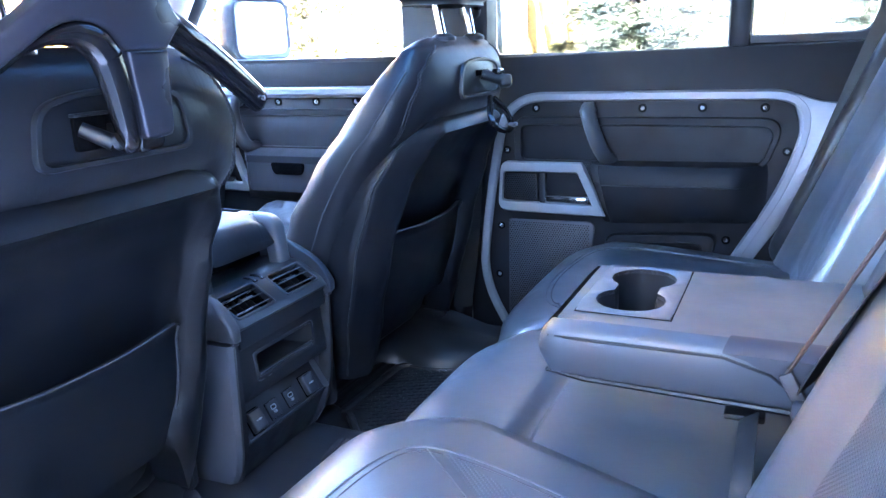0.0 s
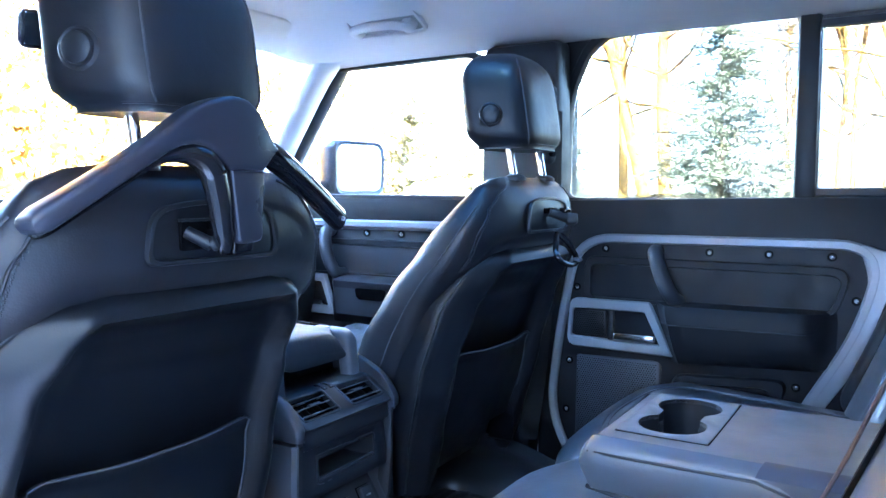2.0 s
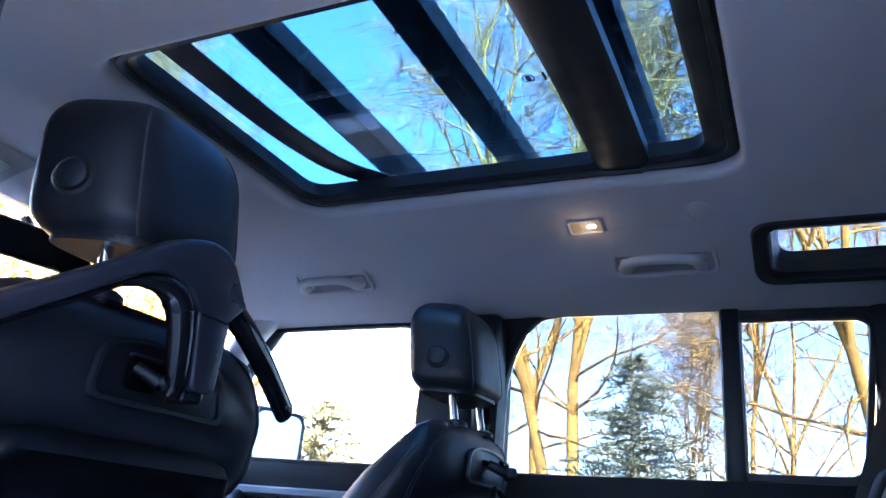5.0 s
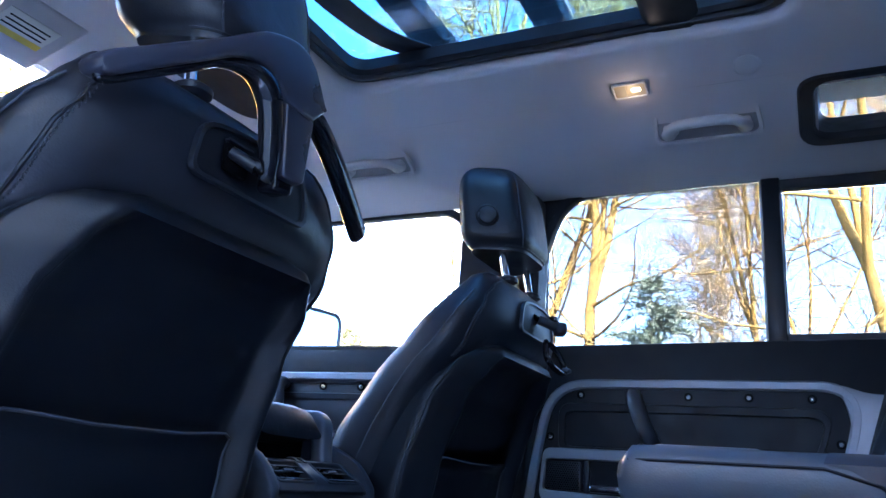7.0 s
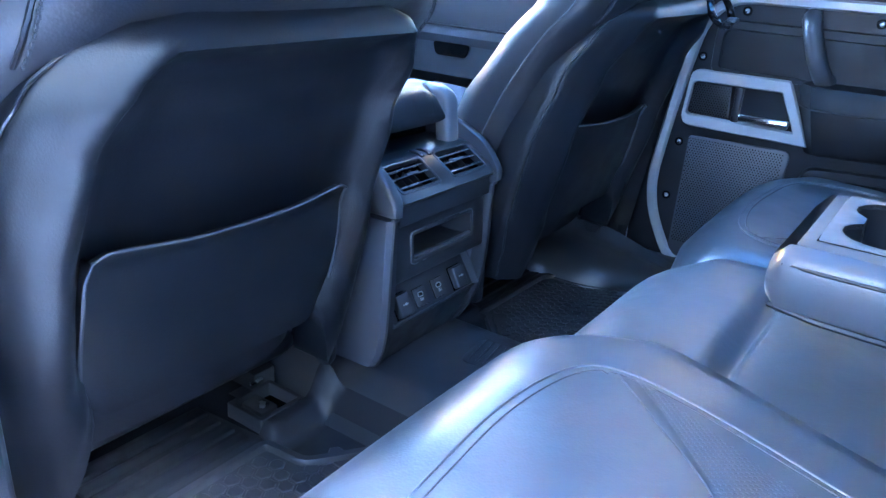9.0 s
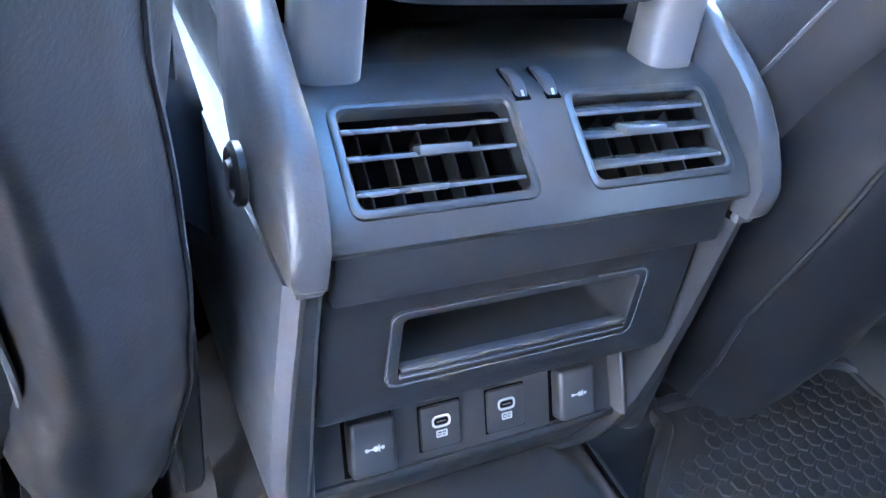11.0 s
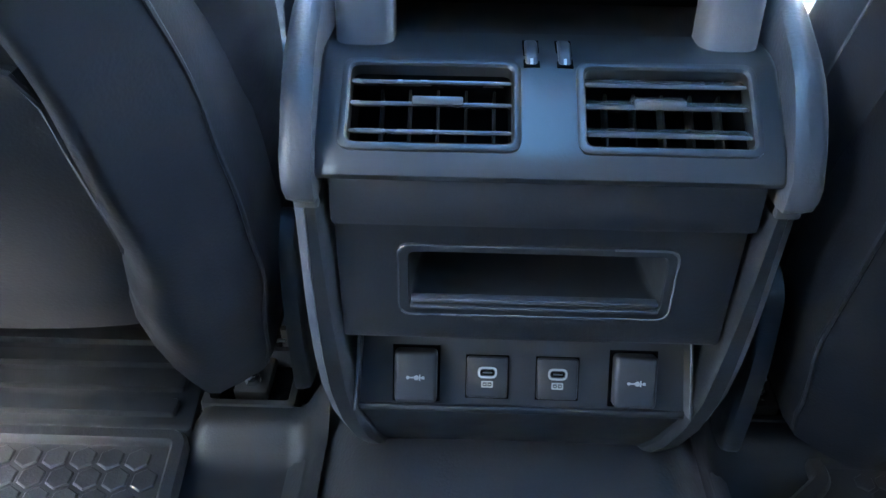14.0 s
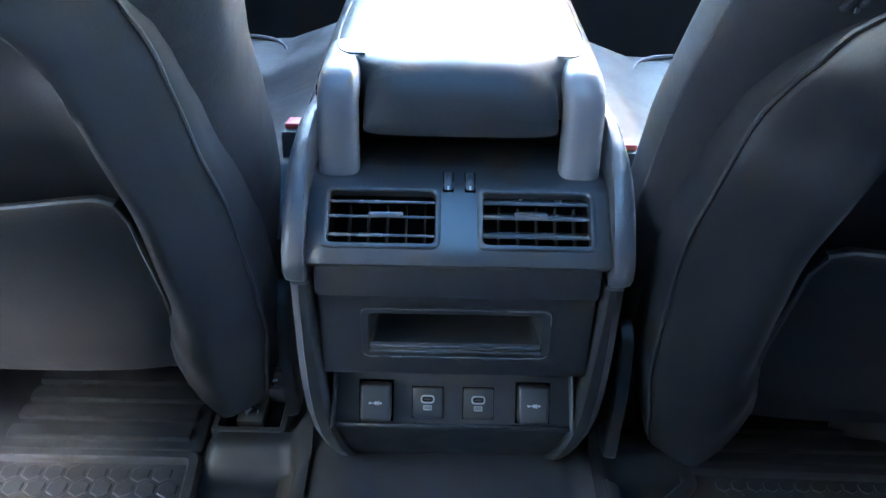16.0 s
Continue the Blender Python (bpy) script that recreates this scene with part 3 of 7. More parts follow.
# belt-line fill above the windows and behind the quarter window
tagged(part("roof_rail", join(rbox((0.10, 1.66, 0.12), (0.842, 0.17, 1.215), 0.02), rbox((0.10, 0.5, 0.12), (0.842, -1.35, 1.215), 0.02)), BODY_PAINT), "upper roof rail", "roof rail", kind="structure")
tagged(part("roof_rail", rbox((0.10, 2.6, 0.11), (0.842, -0.3, 1.110), 0.02), BODY_PAINT), "roof rail above the doors", "roof rail", kind="structure")
tagged(part("roof_rail", rbox((0.10, 2.6, 0.20), (-0.842, -0.3, 1.122), 0.02), BODY_PAINT), "roof rail above the doors", "roof rail", kind="structure")
tagged(part("rear_pillar", rbox((0.12, 0.75, 1.1), (0.835, -1.235, 0.52), 0.02), PLASTIC), "dark trim of the rear pillar", "pillar", kind="structure")
tagged(part("rear_pillar", rbox((0.12, 0.55, 1.1), (-0.835, -1.335, 0.52), 0.02), PLASTIC), "dark trim of the rear pillar", "pillar", kind="structure")
tagged(part("tailgate", rbox((1.8, 0.06, 1.3), (0, -1.62, 0.5), 0.02), PLASTIC), "closed tailgate behind the rear seat", "tailgate", kind="structure")
tagged(part("load_floor", rbox((1.55, 0.75, 0.05), (0, -1.24, 0.20), 0.01), CARPET), "carpeted load floor", "floor", kind="structure")

# centre pillars
def centre_pillar(s):
    p = tagged(new("centre_pillar"), "dark centre pillar trim with belt guide", "pillar", kind="structure")
    part("pillar_body", rbox((0.16 if s < 0 else 0.12, 0.20, 1.12), (s * (0.835 if s < 0 else 0.855), 0.055, 0.53), 0.02), SEAL, p)
    foot = -0.085 if s < 0 else -0.005
    prof = round_outline([(foot, -0.03), (0.145, -0.03), (0.135, 0.62), (0.125, 1.028), (-0.07, 1.028), (-0.076, 0.66), (foot, 0.57)], [0.01, 0.01, 0.3, 0.02, 0.02, 0.04, 0.04], 4)
    part("trim_panel", prism(prof, 0.140 if s < 0 else 0.07, 0.025, at(s * 0.775, 0, 0, SIDE_R if s > 0 else SIDE_L)), PILLAR if s < 0 else PLASTIC, p, "smooth grey pillar trim")
    return p


pr = centre_pillar(1)
part("belt_guide", rbox((0.045, 0.045, 0.19), (0.705, -0.045, 0.83), 0.018, 3), PLASTIC, pr, "black belt height guide")
part("belt_slot", rbox((0.02, 0.012, 0.15), (0.690, -0.066, 0.83), 0.004), DARK, pr)
pl = centre_pillar(-1)
part("trim_joint", rbox((0.004, 0.16, 0.003), (-0.6575, 0.03, 0.528), 0.001), DARK, pl)
def guide_loft(table, x0, x1):
    """A rounded cover that hangs down the pillar: height, rear y, front y."""
    rows = []
    for z, y0, y1 in table:
        rows.append([((x0 + x1) / 2 + p[0], (y0 + y1) / 2 + p[1], z) for p in rrect(x1 - x0, y1 - y0, min(0.030, (y1 - y0) * 0.45), 6)])
    return grid_mesh(rows, closed_u=True, cap=True)


part("belt_guide", guide_loft(((1.04, -0.135, 0.06), (0.90, -0.146, 0.06), (0.78, -0.150, 0.058), (0.735, -0.144, 0.052), (0.705, -0.126, 0.045), (0.685, -0.104, 0.03), (0.670, -0.078, 0.01), (0.660, -0.050, -0.01), (0.656, -0.036, -0.02)), -0.715, -0.632), CHEEK, pl, "rounded grey belt height guide", angle=60)
part("guide_cover", guide_loft(((1.03, -0.118, 0.03), (0.80, -0.126, 0.03), (0.745, -0.120, 0.026), (0.718, -0.104, 0.018), (0.703, -0.080, 0.004), (0.698, -0.060, -0.012)), -0.70, -0.624), SATIN, pl, "proud cover on the belt guide", angle=60)
for k, yy in enumerate((-0.092, -0.104, -0.116)):
    part("door_seal", tube([(-0.705 - 0.022 * k, yy, -0.02), (-0.702 - 0.022 * k, yy, 0.5), (-0.692 - 0.022 * k, yy, 1.05)], 0.009, 8), SEAL if k != 1 else SATIN, pl)

# ---- front doors ----
def front_door(s):
    d = tagged(new("door_2" if s > 0 else "door_3"), "closed front door with dark card and silver strip", "car door", kind="structure")
    S = SIDE_R if s > 0 else SIDE_L
    part("door_body", rbox((0.12, 0.92, 0.72), (s * 0.866, 0.63, 0.30), 0.02, 3), BODY_PAINT, d)
    part("upper_panel", prism(round_outline([(0.15, 0.594), (1.05, 0.594), (1.05, 0.668), (0.15, 0.663)], [0, 0, 0.02, 0.02]), 0.025, 0.012, at(s * 0.812, 0, 0, S)), DOOR_PLASTIC, d)
    part("inner_card", prism(round_outline([(0.16, 0.0), (1.0, 0.0), (1.0, 0.565), (0.16, 0.565)], 0.04), 0.028, 0.004, at(s * 0.822, 0, 0, S)), DOOR_PLASTIC, d)
    part("edge_trim", ribbon([(s * 0.789, y, 0.582) for y in (0.14, 0.4, 0.7, 0.98)], 0.022, 0.010, (-s, 0, 0)), SILVER, d, "silver painted strip")
    part("inlay", prism(round_outline([(0.28, 0.44), (0.86, 0.44), (0.86, 0.522), (0.28, 0.522)], 0.02), 0.006, 0.002, at(s * 0.7945, 0, 0, S)), INLAY, d)
    io, ii = round_outline([(0.262, 0.43), (0.88, 0.43), (0.88, 0.538), (0.262, 0.538)], 0.03, 5), round_outline([(0.282, 0.44), (0.858, 0.44), (0.858, 0.520), (0.282, 0.520)], 0.02, 5)
    part("inlay_lip", band(io, ii, 0.012, at(s * 0.7955, 0, 0, S), 0.005), DOOR_PLASTIC, d)
    pad = []
    for k in range(17):
        u = k / 16
        y = 0.25 + 0.43 * u
        b = 0.06 * step(u / 0.08) * step((1 - u) / 0.12)
        pad.append([(s * (0.796 - b * a), y, z) for a, z in ((0, 0.432), (0.6, 0.430), (1.0, 0.418), (1.0, 0.355), (0.9, 0.325), (0.4, 0.30), (0, 0.29))])
    part("elbow_pad", grid_mesh(pad), INLAY, d, "grey elbow pad with a grip hollow")
    cap = [[(x + s * -0.003 * (0 < i < 3), y, z + 0.003) for i, (x, y, z) in enumerate(r[:3])] + [(r[2][0] - s * 0.003, r[2][1], 0.402), (r[2][0] + s * 0.004, r[2][1], 0.401)] for r in pad]
    part("pad_top", grid_mesh(cap), DOOR_PAD, d, "soft leather top of the elbow pad")
    # no hollow is cut: a near-black plate paints its shade
    part("grip_hollow", prism(round_outline([(0.44, 0.404), (0.55, 0.404), (0.54, 0.372), (0.45, 0.372)], 0.012), 0.003, 0.001, at(s * 0.7345, 0, 0, S)), DARK, d)
    g = smooth_path([(s * 0.79, 0.676, 0.562), (s * 0.757, 0.672, 0.556), (s * 0.742, 0.658, 0.50), (s * 0.752, 0.636, 0.445), (s * 0.79, 0.630, 0.435)], 5)
    part("pull_grip", tube(g, 0.018, 12, 1.0, (1, 0, 0)), SATIN, d, "slanted black pull grip")
    so = round_outline([(0.86, 0.432), (0.70, 0.432), (0.66, 0.312), (0.86, 0.312)], 0.006, 4)
    si = round_outline([(0.85, 0.408), (0.712, 0.408), (0.685, 0.336), (0.85, 0.336)], 0.006, 4)
    part("handle_surround", band(so, si, 0.018, at(s * 0.796, 0, 0, S), 0.004), LIGHT_TRIM, d, "pale grey handle surround")
    # near-black plate again in place of the recess's shade
    part("handle_recess", prism(si, 0.002, 0, at(s * 0.7965, 0, 0, S)), DARK, d)
    part("release_lever", rbox((0.02, 0.10, 0.016), (s * 0.784, 0.76, 0.345), 0.006), CHROME, d, "satin chrome release lever")
    for y in (0.31, 0.43, 0.55, 0.67, 0.80):
        screw(d, y, 0.556, s * 0.7935, S)
    return d


front_door(1)
front_door(-1)
wl = tagged(new("window_4"), "front door window in black seals", "car window", kind="structure")
outer = [(0.5 + (p[0] - 0.5) * 1.08, 0.84 + (p[1] - 0.84) * 1.14) for p in front_o]
part("window_frame", band(outer, front_o, 0.05, at(-0.827, 0, 0, SIDE_L), 0.006), SEAL, wl)
gl = part("pane", prism(front_o, 0.003, 0, at(-0.812, 0, 0, SIDE_L)), GLASS, wl)
gl.visible_shadow = False

# ---- screen, front pillars, dash ----
for s in (1, -1):
    fp = tagged(new("front_pillar"), "pale upper and dark lower front pillar trim", "pillar", kind="structure")
    path = smooth_path([(s * 0.735, 0.56, 1.075), (s * 0.755, 0.66, 1.04), (s * 0.77, 0.80, 0.86), (s * 0.78, 0.95, 0.64)], 5)
    part("pillar_trim", tube(path, 0.045, 12, 0.8, (0, 1, 0)), PALE_PLASTIC, fp)
    part("pillar_seal", tube([(s * 0.806, 0.650, 1.045), (s * 0.806, 0.775, 0.870), (s * 0.806, 0.940, 0.64)], 0.032, 10), SEAL, fp)
    part("pillar_body", tube([(s * 0.85, 0.69, 1.10), (s * 0.86, 1.02, 0.60)], 0.05, 8), BODY_PAINT, fp)

ws = tagged(new("windscreen"), "clear windscreen with a black upper band", "windscreen", kind="structure")
tilt = math.degrees(math.atan2(0.32, 0.44))
g = part("pane", rbox((1.50, 0.54, 0.004), (0, 0.87, 0.85), 0.0, rot=(0, 0, 0)), SCREEN, ws, m=Matrix.Translation((0, 0.87, 0.85)) @ pose(0, 0, 0, -(90 - tilt), 0, 0) @ Matrix.Translation((0, -0.87, -0.85)))
g.visible_shadow = False
part("upper_band", rbox((1.5, 0.05, 0.02), (0, 0.705, 1.085), 0.004), SEAL, ws)

dash = tagged(new("dashboard"), "dark dashboard with a pale shelf and grab rails", "dashboard", kind="structure")
prof = [(0.78, 0.18), (0.74, 0.36), (0.73, 0.46), (0.76, 0.475), (0.80, 0.480), (0.79, 0.56), (0.78, 0.600), (0.80, 0.622), (0.88, 0.632), (1.10, 0.634), (1.12, 0.50), (1.12, 0.10)]
part("dash_body", grid_mesh([[(x, y, z) for y, z in prof] for x in (-0.78, -0.4, 0.0, 0.4, 0.78)], cap=False), PLASTIC_SOFT, dash)
part("shelf_rail", tube([(-0.76, 0.765, 0.565), (0.76, 0.765, 0.565)], 0.016, 10), LIGHT_TRIM, dash)
part("demister", rbox((1.2, 0.06, 0.008), (0, 1.02, 0.638), 0.002), DARK, dash)
for k in range(9):
    part("demister_slat", rbox((1.18, 0.003, 0.006), (0, 0.995 + k * 0.006, 0.643), 0.001), PLASTIC, dash)
part("centre_screen", rbox((0.30, 0.018, 0.17), (0, 0.745, 0.575), 0.012, 3, (-12, 0, 0)), GLOSS, dash, "dark centre screen")
part("binnacle", rbox((0.34, 0.10, 0.15), (-0.40, 0.80, 0.60), 0.02, 3), PLASTIC, dash)
tagged(part("bulkhead", rbox((1.75, 0.06, 0.85), (0, 1.15, 0.22), 0.02), PLASTIC), "dark bulkhead behind the dash", "bulkhead", kind="structure")
tagged(part("bonnet", rbox((1.7, 1.1, 0.10), (0, 1.75, 0.52), 0.05, 3), BODY_PAINT), "pale bonnet ahead of the screen", "bonnet", kind="structure")

# ---- headliner with the roof opening ----
OX, OY0, OY1 = 0.297, -0.660, 0.225      # opening
CX, CY0, CY1 = 0.43, -0.80, 0.34
SIDE_PROFILE = ((0.43, 1.098), (0.475, 1.090), (0.515, 1.080), (0.55, 1.070), (0.585, 1.060), (0.62, 1.051), (0.66, 1.043), (0.71, 1.037), (0.785, 1.030))


def front_drop(y, x=0.0):
    return 0.026 * step((y - 0.36) / 0.34) * (1 - 0.8 * step((abs(x) - 0.50) / 0.22))


def liner_z(x):
    return lerp_table(abs(x), ((0.347, 1.1245), *SIDE_PROFILE))


opening = round_outline([(-OX, OY0), (OX, OY0), (OX, OY1), (-OX, OY1)], 0.062, 8)
outer = round_outline([(-CX, CY0), (CX, CY0), (CX, CY1), (-CX, CY1)], 0.0005, 8)
mid = round_outline([(-OX - 0.05, OY0 - 0.05), (OX + 0.05, OY0 - 0.05), (OX + 0.05, OY1 + 0.05), (-OX - 0.05, OY1 + 0.05)], 0.09, 8)
mid2 = round_outline([(-OX - 0.016, OY0 - 0.016), (OX + 0.016, OY0 - 0.016), (OX + 0.016, OY1 + 0.016), (-OX - 0.016, OY1 + 0.016)], 0.075, 8)
rows = [[(p[0], p[1], z) for p in o] for o, z in ((opening, 1.152), (opening, 1.136), ([(a[0] * 0.6 + b[0] * 0.4, a[1] * 0.6 + b[1] * 0.4) for a, b in zip(opening, mid2)], 1.1285), (mid2, 1.1255), (mid, 1.1245), (outer, 1.098))]
ceil = grid_mesh(rows, closed_u=True)
ys = [0.70, 0.62, 0.54, 0.46, 0.34, 0.2, 0.0, -0.2, -0.4, -0.55, -0.69, -0.80, -0.95, -1.06, -1.2, -1.4, -1.6]
for s in (1, -1):
    for a, b in zip(ys, ys[1:]):
        for (x0, z0), (x1, z1) in zip(SIDE_PROFILE, SIDE_PROFILE[1:]):
            if b >= -1.061 and a <= -0.689 and 0.474 < x0 < 0.60:
                continue
            q = [ceil.verts.new((s * x, y, z - front_drop(y, x))) for x, z, y in ((x0, z0, a), (x1, z1, a), (x1, z1, b), (x0, z0, b))]
            ceil.faces.new(q)
for a, b in zip(ys, ys[1:]):
    if a > 0.35 or b < -0.79:
        if not (a <= 0.34 and b >= -0.80):
            q = [ceil.verts.new((x, y, 1.098 - front_drop(y))) for x, y in ((-CX, a), (CX, a), (CX, b), (-CX, b))]
            ceil.faces.new(q)
bmesh.ops.remove_doubles(ceil, verts=ceil.verts, dist=0.0008)
ceiling = tagged(part("ceiling", ceil, HEADLINER, angle=60), "pale grey cloth headliner round the glass roof", "headliner", kind="structure")

roof = tagged(new("roof"), "outer roof with a glass panel", "roof", kind="structure")
# right side, stepped up over the roof side window; x, z profile
for y0, y1, x_in, x_out in ((-0.68, 0.88, 0.335, 0.90), (-1.09, -0.68, 0.335, 0.51), (-1.09, -0.68, 0.70, 0.90), (-1.60, -1.09, 0.335, 0.90)):
    prof = [(x, lerp_table(x, ((0.335, 1.200), (0.56, 1.205), (0.70, 1.285), (0.90, 1.285)))) for x in (x_in, 0.5 * x_in + 0.28 if x_out > 0.56 > x_in else x_in + 0.01, 0.56 if x_in < 0.56 < x_out else x_in + 0.02, 0.70 if x_in < 0.70 < x_out else x_in + 0.03, x_out)]
    part("roof_panel", grid_mesh([[(x, y, z) for x, z in prof] + [(x, y, z - 0.024) for x, z in prof[::-1]] for y in (y0, y1)], closed_u=True, cap=True), BODY_PAINT, roof)
for size, c in (((0.56, 2.5, 0.03), (-0.62, -0.35, 1.205)), ((0.67, 0.42, 0.03), (0, 0.50, 1.203)), ((0.67, 0.92, 0.03), (0, -1.14, 1.203))):
    part("roof_panel", rbox(size, c, 0.006), BODY_PAINT, roof)

sunroof = tagged(new("glass_roof"), "dark framed panoramic glass roof with a cross beam", "glass roof", kind="structure")
fo = round_outline([(-OX - 0.03, OY0 - 0.03), (OX + 0.03, OY0 - 0.03), (OX + 0.03, OY1 + 0.03), (-OX - 0.03, OY1 + 0.03)], 0.07, 8)
fi = round_outline([(-OX + 0.032, OY0 + 0.055), (OX - 0.032, OY0 + 0.055), (OX - 0.032, OY1 - 0.030), (-OX + 0.032, OY1 - 0.030)], 0.045, 8)
part("frame", band(fo, fi, 0.034, at(0, 0, 1.187, DOWN), 0.008), SEAL, sunroof)
gap_o = round_outline([(-OX + 0.008, OY0 + 0.008), (OX - 0.008, OY0 + 0.008), (OX - 0.008, OY1 - 0.008), (-OX + 0.008, OY1 - 0.008)], 0.06, 8)
gap_i = round_outline([(-OX + 0.020, OY0 + 0.02), (OX - 0.020, OY0 + 0.02), (OX - 0.020, OY1 - 0.02), (-OX + 0.020, OY1 - 0.02)], 0.055, 8)
part("inner_seal", band(gap_o, gap_i, 0.012, at(0, 0, 1.156, DOWN), 0.004), PLASTIC, sunroof)
beam = grid_mesh([[(x, y, z + 0.006 * (1 - abs(x) / 0.3)) for y, z in ((-0.415, 1.185), (-0.412, 1.158), (-0.425, 1.148), (-0.490, 1.146), (-0.508, 1.156), (-0.506, 1.185))] for x in (-0.30, -0.29, -0.27, -0.2, 0.0, 0.2, 0.27, 0.29, 0.30)], closed_u=True, cap=True)
part("cross_beam", beam, SEAL, sunroof, "broad black cross beam")
g1 = part("pane", rbox((0.60, 0.66, 0.005), (0, -0.095, 1.196), 0), ROOF_GLASS, sunroof)
g2 = part("pane", rbox((0.60, 0.20, 0.005), (0, -0.570, 1.196), 0), ROOF_GLASS, sunroof)
g1.visible_shadow = g2.visible_shadow = False
dot_ring = part("maker_mark", band(rrect(0.020, 0.020, 0.0099, 6), rrect(0.017, 0.017, 0.0084, 6), 0.0006, at(0.018, -0.366, 1.1928, DOWN), 0.0001), DARK, sunroof)
for k in range(3):
    part("mark_bar", rbox((0.022, 0.003, 0.0006), (0.018, -0.392, 1.1926), 0) if k == 0 else rbox((0.006, 0.008, 0.0006), (0.015 + 0.007 * (k - 1), -0.366, 1.1926), 0), DARK, sunroof)

# rack above the roof, seen through the glass
rack = tagged(new("roof_rack"), "black slatted roof rack above the glass", "roof rack")
for y, w in ((0.600, 0.072), (0.082, 0.073), (-0.195, 0.073), (-0.472, 0.073), (-0.749, 0.073), (-1.026, 0.073), (-1.303, 0.073)):
    part("slat", rbox((1.30, w, 0.046), (0, y, 1.294), 0.008), RACK, rack)
for s in (1, -1):
    part("side_rail", tube(smooth_path([(s * 0.66, 0.50, 1.30), (s * 0.68, 0.3, 1.33), (s * 0.68, -0.5, 1.33), (s * 0.68, -1.4, 1.33)], 4), 0.022, 10), RACK, rack)
    for y in (0.2, -0.5, -1.2):
        part("foot", rbox((0.04, 0.10, 0.12), (s * 0.68, y, 1.26), 0.01), RACK, rack)
# the dark sun-blind edge under the front of the glass
blind = smooth_path([(-0.30, 0.135, 1.192), (0.0, 0.13, 1.192), (0.15, 0.112, 1.192), (0.225, 0.085, 1.192), (0.285, 0.04, 1.192)], 5)
part("wind_deflector", ribbon(blind, 0.062, 0.004, (0, 0, -1)), SEAL, sunroof, "curved black wind deflector")

# alpine light in the roof side
alp = tagged(new("roof_side_window"), "small roof side window in a deep black surround", "roof window", kind="structure")
nrm = Vector((-0.29, 0, -0.957)).normalized()
tang = Vector((0.957, 0, -0.29)).normalized()
AL = Matrix(((tang.x, 0, nrm.x, 0.540), (0, 1, 0, 0), (tang.z, 0, nrm.z, 1.073), (0, 0, 0, 1)))
ao = round_outline([(-0.096, -1.08), (0.100, -1.08), (0.100, -0.655), (-0.096, -0.655)], 0.045, 6)
ai = round_outline([(-0.080, -1.06), (0.078, -1.06), (0.078, -0.685), (-0.080, -0.685)], 0.035, 6)
part("surround", band(ao, ai, 0.016, AL @ Matrix.Translation((0, 0, -0.004)), 0.006), SEAL, alp)
glass_rim = [(0.748, -0.885 + (p[1] + 0.88) * 0.95, 1.258 - (p[0] + 0.080) / 0.158 * 0.110) for p in ai]
part("liner", grid_mesh([[AL @ Vector((p[0], p[1], 0.002)) for p in ai], [(AL @ Vector((p[0], p[1], -0.012))) * 0.8 + Vector(q) * 0.2 for p, q in zip(ai, glass_rim)], glass_rim], closed_u=True), SATIN, alp, "smooth grey liner")
ga = part("pane", grid_mesh([[Vector(q) for q in glass_rim], [Vector(q) + Vector((0.003, 0, 0)) for q in glass_rim]], closed_u=True, cap=True), PRIVACY, alp)
ga.visible_shadow = False

# ---- front seats ----
LEATHER_BACK = ((0.10, 0.055), (0.20, 0.040), (0.34, -0.005), (0.46, -0.050), (0.52, -0.090), (0.57, -0.130), (0.61, -0.148), (0.65, -0.146), (0.68, -0.132), (0.70, -0.105))
LEATHER_FRONT = ((0.10, 0.245), (0.20, 0.225), (0.30, 0.194), (0.405, 0.148), (0.485, 0.092), (0.58, 0.019), (0.64, -0.030), (0.68, -0.068), (0.70, -0.090))
HALF_WIDTH = ((0.10, 0.206), (0.18, 0.226), (0.27, 0.241), (0.36, 0.247), (0.46, 0.248), (0.53, 0.246), (0.58, 0.238), (0.62, 0.222), (0.655, 0.195), (0.68, 0.178), (0.695, 0.140), (0.70, 0.10))
SHELL_BACK = ((0.07, 0.012), (0.11, -0.002), (0.18, -0.018), (0.34, -0.052), (0.46, -0.088), (0.52, -0.120), (0.565, -0.146))


SHELL_HALF = ((0.07, 0.196), (0.15, 0.217), (0.23, 0.231), (0.31, 0.237), (0.37, 0.237), (0.43, 0.233), (0.47, 0.227), (0.50, 0.219), (0.525, 0.207), (0.545, 0.188), (0.558, 0.166), (0.568, 0.136), (0.577, 0.092), (0.582, 0.050))


def rear_power(z):
    """How square the leather's rear corners are; rounder towards the top."""
    return 0.74 + 0.22 * step((z - 0.54) / 0.07)


